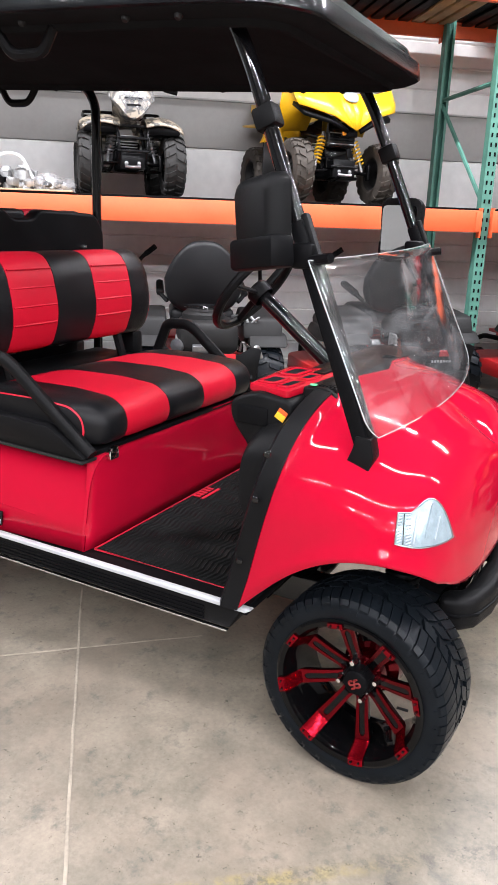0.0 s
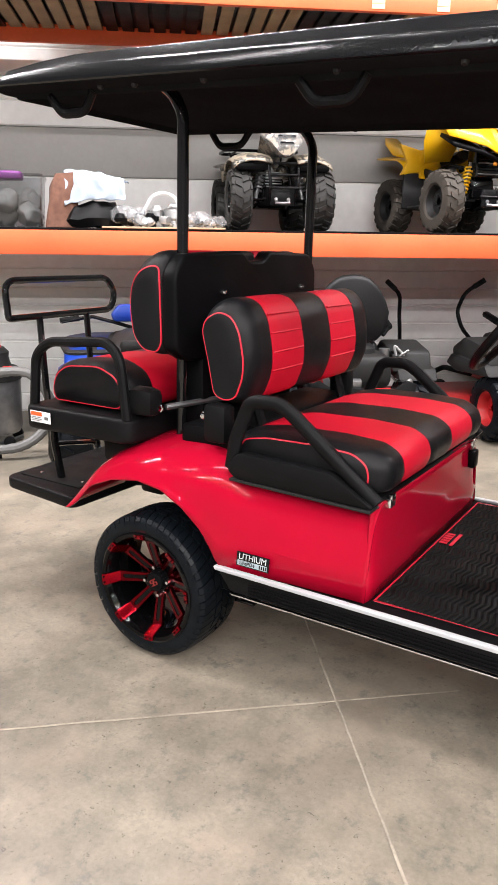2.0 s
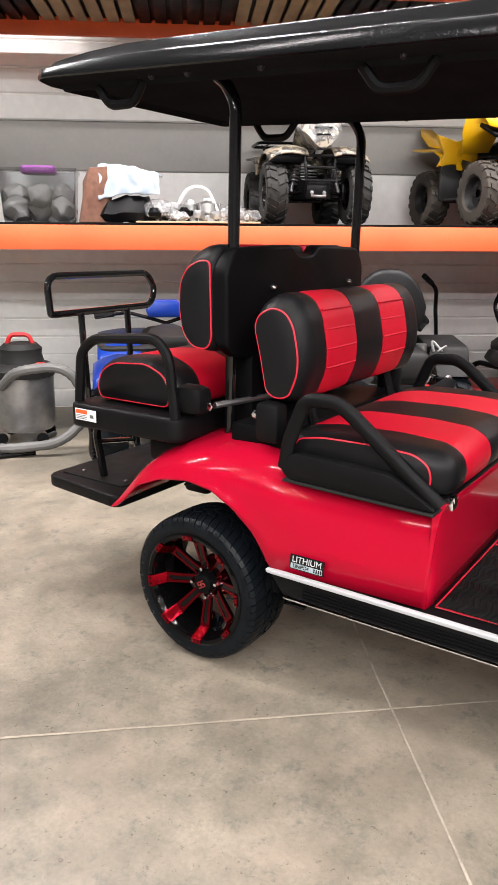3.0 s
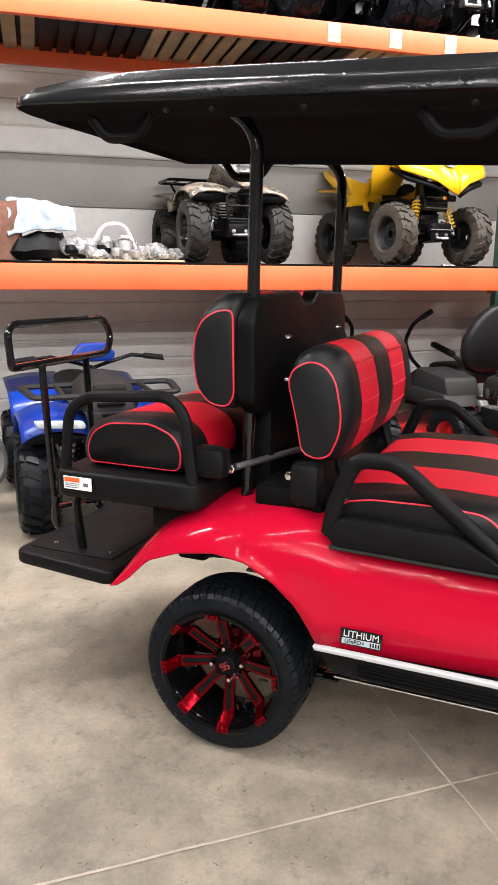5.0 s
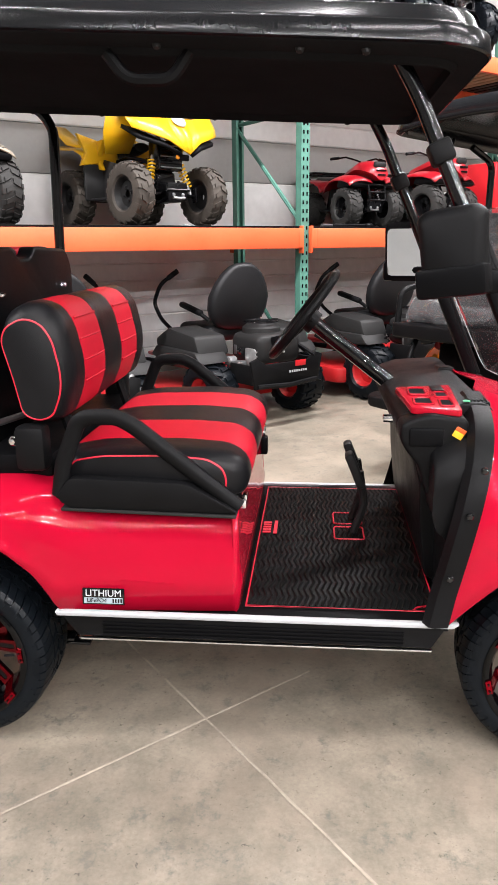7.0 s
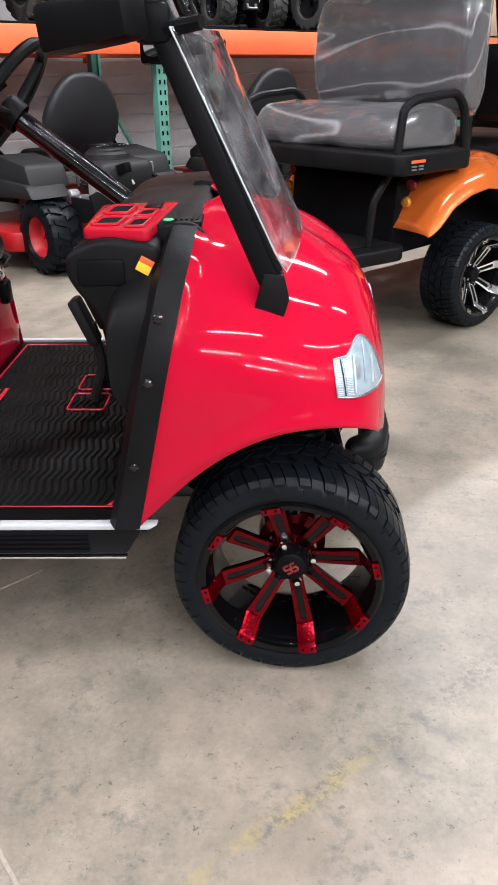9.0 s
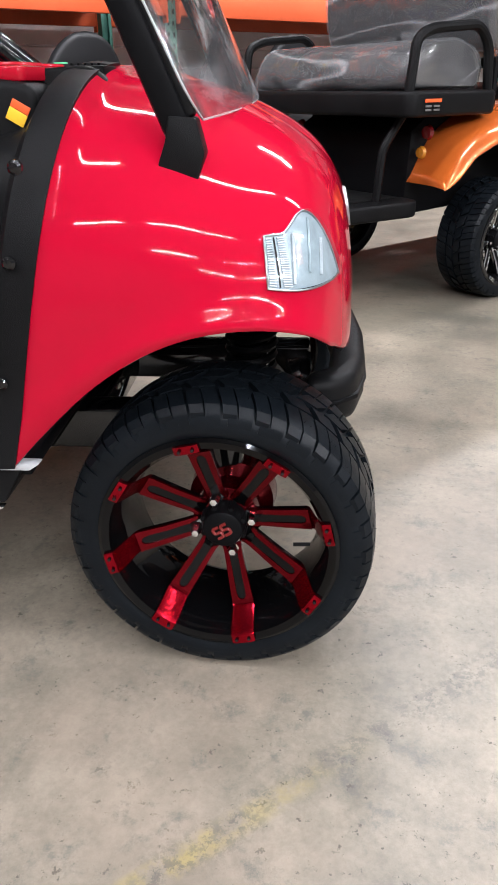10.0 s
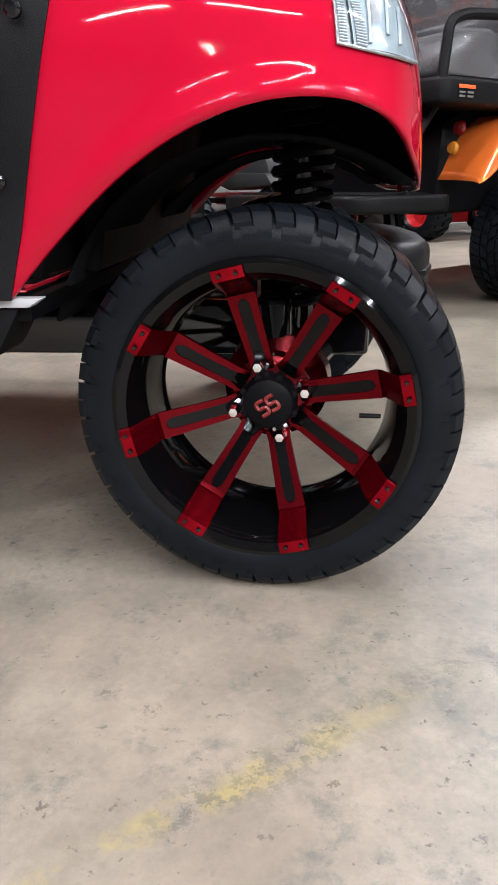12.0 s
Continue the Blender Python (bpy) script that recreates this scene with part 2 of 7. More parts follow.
def concrete():
    m = bpy.data.materials.new("concrete_floor")
    m.use_nodes = True
    nt = m.node_tree
    b = nt.nodes["Principled BSDF"]
    co = nt.nodes.new("ShaderNodeTexCoord")

    def noise_n(scale, detail, rough=0.6):
        n = nt.nodes.new("ShaderNodeTexNoise")
        n.inputs["Scale"].default_value, n.inputs["Detail"].default_value, n.inputs["Roughness"].default_value = scale, detail, rough
        nt.links.new(co.outputs["Object"], n.inputs["Vector"])
        return n

    big, mid, fine, pits = noise_n(1.1, 6, 0.65), noise_n(5.5, 9, 0.72), noise_n(75, 6, 0.75), noise_n(48, 3, 0.8)
    r1 = nt.nodes.new("ShaderNodeValToRGB")
    r1.color_ramp.elements[0].position, r1.color_ramp.elements[1].position = 0.32, 0.7
    r1.color_ramp.elements[0].color, r1.color_ramp.elements[1].color = (0.135, 0.121, 0.097, 1), (0.285, 0.246, 0.195, 1)
    nt.links.new(big.outputs["Fac"], r1.inputs[0])
    r2 = nt.nodes.new("ShaderNodeValToRGB")
    r2.color_ramp.elements[0].position, r2.color_ramp.elements[1].position = 0.3, 0.62
    r2.color_ramp.elements[0].color, r2.color_ramp.elements[1].color = (0.60, 0.61, 0.595, 1), (1.08, 1.07, 1.05, 1)
    nt.links.new(mid.outputs["Fac"], r2.inputs[0])
    r3 = nt.nodes.new("ShaderNodeValToRGB")
    r3.color_ramp.elements[0].position, r3.color_ramp.elements[1].position = 0.3, 0.6
    r3.color_ramp.elements[0].color, r3.color_ramp.elements[1].color = (0.8, 0.8, 0.8, 1), (1.05, 1.05, 1.05, 1)
    nt.links.new(fine.outputs["Fac"], r3.inputs[0])
    r4 = nt.nodes.new("ShaderNodeValToRGB")
    r4.color_ramp.elements[0].position, r4.color_ramp.elements[1].position = 0.30, 0.37
    r4.color_ramp.elements[0].color, r4.color_ramp.elements[1].color = (0.38, 0.38, 0.36, 1), (1, 1, 1, 1)
    nt.links.new(pits.outputs["Fac"], r4.inputs[0])
    last = r1.outputs[0]
    for r in (r2, r3, r4):
        mx = nt.nodes.new("ShaderNodeMix")
        mx.data_type, mx.blend_type = "RGBA", "MULTIPLY"
        mx.inputs[0].default_value = 1.0
        nt.links.new(last, mx.inputs[6])
        nt.links.new(r.outputs[0], mx.inputs[7])
        last = mx.outputs[2]
    # warm beige dust lying in broad patches
    dust = noise_n(1.7, 7, 0.62)
    dm = nt.nodes.new("ShaderNodeMapRange")
    dm.inputs[1].default_value, dm.inputs[2].default_value = 0.46, 0.66
    dm.inputs[3].default_value, dm.inputs[4].default_value = 0.0, 0.42
    nt.links.new(dust.outputs["Fac"], dm.inputs[0])
    mx = nt.nodes.new("ShaderNodeMix")
    mx.data_type = "RGBA"
    mx.inputs[7].default_value = (0.30, 0.238, 0.185, 1)
    nt.links.new(dm.outputs[0], mx.inputs[0])
    nt.links.new(last, mx.inputs[6])
    last = mx.outputs[2]
    # dark scuffs
    scuff = noise_n(13, 8, 0.78)
    sm = nt.nodes.new("ShaderNodeMapRange")
    sm.inputs[1].default_value, sm.inputs[2].default_value = 0.54, 0.66
    sm.inputs[3].default_value, sm.inputs[4].default_value = 0.0, 0.75
    nt.links.new(scuff.outputs["Fac"], sm.inputs[0])
    mx = nt.nodes.new("ShaderNodeMix")
    mx.data_type = "RGBA"
    mx.inputs[7].default_value = (0.095, 0.092, 0.08, 1)
    nt.links.new(sm.outputs[0], mx.inputs[0])
    nt.links.new(last, mx.inputs[6])
    last = mx.outputs[2]
    # old yellow paint line, worn
    sep = nt.nodes.new("ShaderNodeVectorMath")
    sep.operation = "DOT_PRODUCT"
    sep.inputs[1].default_value = (LINE_N[0], LINE_N[1], 0)
    nt.links.new(co.outputs["Object"], sep.inputs[0])
    off = nt.nodes.new("ShaderNodeMath")
    off.operation = "SUBTRACT"
    off.inputs[1].default_value = LINE_D
    nt.links.new(sep.outputs["Value"], off.inputs[0])
    ab = nt.nodes.new("ShaderNodeMath")
    ab.operation = "ABSOLUTE"
    nt.links.new(off.outputs[0], ab.inputs[0])
    band = nt.nodes.new("ShaderNodeMapRange")
    band.inputs[1].default_value, band.inputs[2].default_value = 0.011, 0.026
    band.inputs[3].default_value, band.inputs[4].default_value = 1, 0
    nt.links.new(ab.outputs[0], band.inputs[0])
    wear = nt.nodes.new("ShaderNodeMapRange")
    wear.inputs[1].default_value, wear.inputs[2].default_value = 0.44, 0.58
    wear.inputs[3].default_value, wear.inputs[4].default_value = 0, 0.66
    wn = noise_n(9, 8, 0.75)
    nt.links.new(wn.outputs["Fac"], wear.inputs[0])
    f = nt.nodes.new("ShaderNodeMath")
    f.operation = "MULTIPLY"
    nt.links.new(band.outputs[0], f.inputs[0])
    nt.links.new(wear.outputs[0], f.inputs[1])
    # the paint thins out towards one end of the line
    along = nt.nodes.new("ShaderNodeVectorMath")
    along.operation = "DOT_PRODUCT"
    along.inputs[1].default_value = (LINE_N[1], -LINE_N[0], 0)
    nt.links.new(co.outputs["Object"], along.inputs[0])
    fade = nt.nodes.new("ShaderNodeMapRange")
    fade.inputs[1].default_value, fade.inputs[2].default_value = LINE_END - 0.12, LINE_END + 0.25
    fade.inputs[3].default_value, fade.inputs[4].default_value = 1.0, 0.0
    nt.links.new(along.outputs["Value"], fade.inputs[0])
    f2 = nt.nodes.new("ShaderNodeMath")
    f2.operation = "MULTIPLY"
    nt.links.new(f.outputs[0], f2.inputs[0])
    nt.links.new(fade.outputs[0], f2.inputs[1])
    f = f2
    # black grit caught along the paint
    grit = noise_n(70, 5, 0.8)
    clump = noise_n(6.5, 3, 0.6)
    gm = nt.nodes.new("ShaderNodeMapRange")
    gm.inputs[1].default_value, gm.inputs[2].default_value = 0.47, 0.55
    nt.links.new(grit.outputs["Fac"], gm.inputs[0])
    cm = nt.nodes.new("ShaderNodeMapRange")
    cm.inputs[1].default_value, cm.inputs[2].default_value = 0.43, 0.53
    nt.links.new(clump.outputs["Fac"], cm.inputs[0])
    near = nt.nodes.new("ShaderNodeMapRange")
    near.inputs[1].default_value, near.inputs[2].default_value = 0.008, 0.038
    near.inputs[3].default_value, near.inputs[4].default_value = 0.6, 0.07
    nt.links.new(ab.outputs[0], near.inputs[0])
    g1 = nt.nodes.new("ShaderNodeMath")
    g1.operation = "MULTIPLY"
    nt.links.new(gm.outputs[0], g1.inputs[0])
    nt.links.new(cm.outputs[0], g1.inputs[1])
    g2 = nt.nodes.new("ShaderNodeMath")
    g2.operation = "MULTIPLY"
    nt.links.new(g1.outputs[0], g2.inputs[0])
    nt.links.new(near.outputs[0], g2.inputs[1])
    mx = nt.nodes.new("ShaderNodeMix")
    mx.data_type = "RGBA"
    mx.inputs[7].default_value = (0.29, 0.235, 0.07, 1)
    nt.links.new(f.outputs[0], mx.inputs[0])
    nt.links.new(last, mx.inputs[6])
    last = mx.outputs[2]
    mx = nt.nodes.new("ShaderNodeMix")
    mx.data_type = "RGBA"
    mx.inputs[7].default_value = (0.07, 0.065, 0.056, 1)
    nt.links.new(g2.outputs[0], mx.inputs[0])
    nt.links.new(last, mx.inputs[6])
    nt.links.new(mx.outputs[2], b.inputs["Base Color"])
    rr = nt.nodes.new("ShaderNodeMapRange")
    rr.inputs[3].default_value, rr.inputs[4].default_value = 0.3, 0.62
    nt.links.new(mid.outputs["Fac"], rr.inputs[0])
    nt.links.new(rr.outputs[0], b.inputs["Roughness"])
    bp = nt.nodes.new("ShaderNodeBump")
    bp.inputs["Strength"].default_value, bp.inputs["Distance"].default_value = 0.25, 0.003
    nt.links.new(fine.outputs["Fac"], bp.inputs["Height"])
    nt.links.new(bp.outputs[0], b.inputs["Normal"])
    return m


LINE_N, LINE_D, LINE_END = Vector((-0.615, 0.789, 0)), -1.738, 0.82
CONCRETE = concrete()
JOINT = mat("joint_filler", (0.29, 0.25, 0.2), 0.85, var=0.4, vscale=9, bump=0.3, bscale=90)

# ---- mesh helpers ----


def finish(name, bm, material, angle=35, weld=True):
    if weld:
        bmesh.ops.recalc_face_normals(bm, faces=bm.faces)
    me = bpy.data.meshes.new(name)
    bm.to_mesh(me)
    bm.free()
    me.materials.append(material)
    me.shade_smooth()
    me.set_sharp_from_angle(angle=radians(angle))
    return new(name, me)


def part(name, bm, material, parent, label="", angle=35):
    ob = finish(name, bm, material, angle)
    ob.parent = parent
    if label:
        ob["label"] = label
    return ob


def thing(name, m, label, category, group=""):
    ob = new(name)
    ob.empty_display_size = 0.1
    ob.matrix_basis = m
    return tagged(ob, label, category, group)


def solid(name, bm, material, label, category="", kind="", m=None, angle=35, group=""):
    ob = finish(name, bm, material, angle)
    if m is not None:
        ob.matrix_basis = m
    return tagged(ob, label, category, group, kind)


def B():
    return bmesh.new()


def bevel_new(bm, geom_edges, w, seg=2):
    if w > 0:
        bmesh.ops.bevel(bm, geom=geom_edges, offset=w, segments=seg, profile=0.5, affect="EDGES", clamp_overlap=True)


def box(bm, c, size, bev=0.0, m=None, seg=2):
    """A rounded box at centre c, or at the pose m."""
    t = bmesh.new()
    bmesh.ops.create_cube(t, size=1.0, matrix=Matrix.Diagonal((*size, 1)))
    bevel_new(t, t.edges[:], bev, seg)
    mm = Matrix.Translation(c) if m is None else Matrix.Translation(c) @ m
    return merge(bm, t, mm)


def merge(bm, t, mm=None):
    if mm is not None:
        bmesh.ops.transform(t, matrix=mm, verts=t.verts)
    me = bpy.data.meshes.new("tmp")
    t.to_mesh(me)
    t.free()
    bm.from_mesh(me)
    bpy.data.meshes.remove(me)
    return bm


def rounded(pts, r, n=4, closed=False):
    """Rounds the corners of a polyline with radius r."""
    pts = [Vector(p) for p in pts]
    out = []
    cnt = len(pts)
    for i, p in enumerate(pts):
        if not closed and i in (0, cnt - 1):
            out.append(p)
            continue
        a, b = pts[i - 1], pts[(i + 1) % cnt]
        da, db = (a - p), (b - p)
        k = min(r, da.length * 0.45, db.length * 0.45)
        p0, p1 = p + da.normalized() * k, p + db.normalized() * k
        for j in range(n + 1):
            t = j / n
            out.append(p0 * (1 - t) ** 2 + p * 2 * t * (1 - t) + p1 * t * t)
    return out


def tube(bm, pts, r, seg=10, closed=False, fillet=0.0, flat=1.0):
    """A swept tube along a polyline; flat < 1 squashes the profile."""
    if fillet:
        pts = rounded(pts, fillet, 5, closed)
    pts = [Vector(p) for p in pts]
    cnt = len(pts)
    rings = []
    prev = None
    for i, p in enumerate(pts):
        if closed:
            d = (pts[(i + 1) % cnt] - pts[i - 1]).normalized()
        else:
            d = (pts[min(i + 1, cnt - 1)] - pts[max(i - 1, 0)]).normalized()
        if prev is None:
            up = Vector((0, 0, 1)) if abs(d.z) < 0.9 else Vector((1, 0, 0))
            x = d.cross(up).normalized()
        else:
            x = (prev - d * prev.dot(d)).normalized()
        y = d.cross(x)
        prev = x
        rad = r[i] if isinstance(r, (list, tuple)) else r
        rings.append([bm.verts.new(p + x * (rad * math.cos(2 * math.pi * k / seg)) + y * (rad * flat * math.sin(2 * math.pi * k / seg))) for k in range(seg)])
    last = cnt if closed else cnt - 1
    for i in range(last):
        a, b = rings[i], rings[(i + 1) % cnt]
        for k in range(seg):
            bm.faces.new((a[k], a[(k + 1) % seg], b[(k + 1) % seg], b[k]))
    if not closed:
        bm.faces.new(rings[0][::-1])
        bm.faces.new(rings[-1])
    return bm


def lathe(bm, profile, seg=48, m=None, close=False):
    """Turns (radius, offset) pairs round the y axis."""
    t = bmesh.new()
    rings = []
    for rad, off in profile:
        rings.append([t.verts.new((rad * math.cos(2 * math.pi * k / seg), off, rad * math.sin(2 * math.pi * k / seg))) for k in range(seg)])
    n = len(rings)
    for i in range(n if close else n - 1):
        a, b = rings[i], rings[(i + 1) % n]
        for k in range(seg):
            t.faces.new((a[k], a[(k + 1) % seg], b[(k + 1) % seg], b[k]))
    return merge(bm, t, m)


def grid(bm, rows, closed=False):
    """A sheet through rows of points."""
    v = [[bm.verts.new(p) for p in row] for row in rows]
    for a, b in zip(v, v[1:]):
        n = len(a)
        for k in range(n if closed else n - 1):
            bm.faces.new((a[k], a[(k + 1) % n], b[(k + 1) % n], b[k]))
    return v


def loft(bm, rings):
    """A closed body through rings of points."""
    v = grid(bm, rings, closed=True)
    bm.faces.new(v[0][::-1])
    bm.faces.new(v[-1])
    return v


def prism(bm, poly, a, b, bev=0.0, axis="y", m=None, seg=2):
    """Extrudes an outline (x, z) from y = a to y = b; axis z: outline (x, y) from z = a to z = b."""
    t = bmesh.new()
    f = (lambda p, h: (p[0], h, p[1])) if axis == "y" else ((lambda p, h: (p[0], p[1], h)) if axis == "z" else (lambda p, h: (h, p[0], p[1])))
    lo, hi = [t.verts.new(f(p, a)) for p in poly], [t.verts.new(f(p, b)) for p in poly]
    t.faces.new(lo[::-1])
    t.faces.new(hi)
    n = len(poly)
    for k in range(n):
        t.faces.new((lo[k], lo[(k + 1) % n], hi[(k + 1) % n], hi[k]))
    bmesh.ops.recalc_face_normals(t, faces=t.faces)
    if bev:
        sharp = [e for e in t.edges if len(e.link_faces) == 2 and e.calc_face_angle(0) > 0.5]
        bevel_new(t, sharp, bev, seg)
    return merge(bm, t, m)


def curve_y(pts, x):
    """Smooth interpolation through (x, value) pairs."""
    if x <= pts[0][0]:
        return pts[0][1]
    for (x0, y0), (x1, y1) in zip(pts, pts[1:]):
        if x <= x1:
            t = (x - x0) / (x1 - x0)
            return y0 + (y1 - y0) * t
    return pts[-1][1]


def hermite(pts, x):
    n = len(pts)
    if x <= pts[0][0]:
        return pts[0][1]
    if x >= pts[-1][0]:
        return pts[-1][1]
    i = max(k for k in range(n - 1) if pts[k][0] <= x)
    sl = []
    for k in (i, i + 1):
        a, b = pts[max(k - 1, 0)], pts[min(k + 1, n - 1)]
        sl.append((b[1] - a[1]) / (b[0] - a[0]))
    x0, y0 = pts[i]
    x1, y1 = pts[i + 1]
    h = x1 - x0
    t = (x - x0) / h
    return (2 * t**3 - 3 * t**2 + 1) * y0 + (t**3 - 2 * t**2 + t) * h * sl[0] + (-2 * t**3 + 3 * t**2) * y1 + (t**3 - t**2) * h * sl[1]


def text(name, body, size, m, material, parent, label="", depth=0.0008, align="CENTER"):
    cu = bpy.data.curves.new(name, "FONT")
    cu.body, cu.size, cu.align_x, cu.align_y, cu.extrude = body, size, align, "CENTER", depth
    tmp = bpy.data.objects.new("tmp_text", cu)
    scene.collection.objects.link(tmp)
    bpy.context.view_layer.update()
    me = bpy.data.meshes.new_from_object(tmp.evaluated_get(bpy.context.evaluated_depsgraph_get()))
    bpy.data.objects.remove(tmp)
    me.name = name
    me.materials.clear()
    me.materials.append(material)
    ob = new(name, me)
    ob.parent = parent
    ob.matrix_basis = m
    if label:
        ob["label"] = label
    return ob


# ---- the building ----


def floor_z(x):
    """Floor height, tilted along x so tyres and joints fit the camera's view."""
    return 0.03 + (x - 1.5) * 0.0147


def ground(s, d):
    return floor_z((RACK @ Vector((s, d, 0))).x)


S0, S1, D0, D1 = -9.0, 12.0, -15.0, 3.95


def build_room():
    bm = B()
    prism(bm, [(S0, D0), (S1, D0), (S1, D1 + 0.3), (S0, D1 + 0.3)], -0.15, 0.03, axis="z", m=RACK)
    for v in bm.verts:
        v.co.z += floor_z(v.co.x) - 0.03
    solid("floor", bm, CONCRETE, "worn grey concrete floor with saw-cut joints", "floor", "structure")
    bm = B()
    prism(bm, [(S0, D0), (S1, D0), (S1, D1 + 0.3), (S0, D1 + 0.3)], CEIL, CEIL + 0.15, axis="z", m=RACK)
    solid("ceiling", bm, CEILM, "unseen grey ceiling that closes the room, toned to limit bounced light", "ceiling", "structure")
    bm = B()
    # back wall: ribbed metal liner sheets
    for z0, z1, step in ((-0.36, 1.40, 0.16), (2.40, CEIL, 0.2), (1.40, 2.0, 0.6)):
        z = z0
        while z < z1 - 0.01:
            h = min(step, z1 - z)
            box(bm, (0.5 * (S0 + S1), D1 + 0.1, z + h / 2), (S1 - S0, 0.2, h), 0.012, seg=1)
            z += h
    bmesh.ops.transform(bm, matrix=RACK, verts=bm.verts)
    solid("wall_back", bm, WALLW, "white ribbed metal liner wall behind the rack", "wall", "structure")
    # grey strip set into the wall in place of the shelf's shadow
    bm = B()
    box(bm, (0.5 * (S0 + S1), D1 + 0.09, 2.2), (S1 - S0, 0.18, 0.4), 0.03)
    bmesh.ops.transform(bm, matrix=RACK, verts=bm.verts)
    solid("wall_shade_band", bm, WALL_SHADE, "grey band that stands in for the shelf's shadow on the wall", "wall", "structure")
    # walls added out of view to close the room and limit its bounce
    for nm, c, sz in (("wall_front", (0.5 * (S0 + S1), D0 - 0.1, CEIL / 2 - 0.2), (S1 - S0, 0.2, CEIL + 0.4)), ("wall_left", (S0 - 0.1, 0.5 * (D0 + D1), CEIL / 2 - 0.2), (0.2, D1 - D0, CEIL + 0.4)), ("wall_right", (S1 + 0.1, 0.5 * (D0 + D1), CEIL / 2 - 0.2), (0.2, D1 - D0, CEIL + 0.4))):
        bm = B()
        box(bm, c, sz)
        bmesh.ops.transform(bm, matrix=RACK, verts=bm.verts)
        solid(nm, bm, WALLF, "unseen grey wall that closes the room, toned to limit bounced light", "wall", "structure")


build_room()
for ob in [o for o in scene.objects if o.type == "LIGHT"]:
    bm = B()
    box(bm, (0, 0, 0.06), (2.44, 0.18, 0.08), 0.01)
    fx = solid("ceiling_light", bm, LAMPHOUSING, "white linear ceiling light fitting", "ceiling light", group="ceiling lights")
    fx.matrix_basis = ob.matrix_world.copy() @ pose(0, 0, 0)


def floor_joint(a, b, w=0.0058):
    """A saw-cut joint filled with pale sealant."""
    a, b = Vector(a), Vector(b)
    d = b - a
    bm = B()
    k = int(d.length / 0.05)
    side = Vector((-d.y, d.x, 0)).normalized()
    rows = []
    for i in range(k + 1):
        p = a + d * (i / k)
        p.z = floor_z(p.x) + 0.0025
        j = 0.003 * noise.noise((p.x * 6, p.y * 6, 3.1))
        ww = w * (0.7 + 0.6 * noise.noise((p.x * 11, p.y * 11, 8.0)) ** 2)
        rows.append([p + side * (j - ww), p + side * j + Vector((0, 0, 0.0012)), p + side * (j + ww)])
    grid(bm, rows)
    solid("floor_joint", bm, JOINT, "pale sealed saw-cut joint in concrete", "joint", "structure")


# ---- pallet rack ----
RD = 2.58     # front plane
RB = 3.62     # rear frame plane
BAYS = (-7.9, -2.3, 3.28, 6.94, 10.6)
LOW_T, LOW_H, UP_T, UP_H = 1.53, 0.165, 3.10, 0.14


def upright_post(bm, s, d, face):
    w, dp = 0.085, 0.07
    # folded channel with flanges
    box(bm, (s, d, 1.92), (w, 0.004, 4.16))
    for sd in (-1, 1):
        box(bm, (s + sd * (w / 2 - 0.002), d + face * dp / 2, 1.92), (0.004, dp, 4.16))
        box(bm, (s + sd * (w / 2 - 0.012), d + face * dp, 1.92), (0.022, 0.004, 4.16))


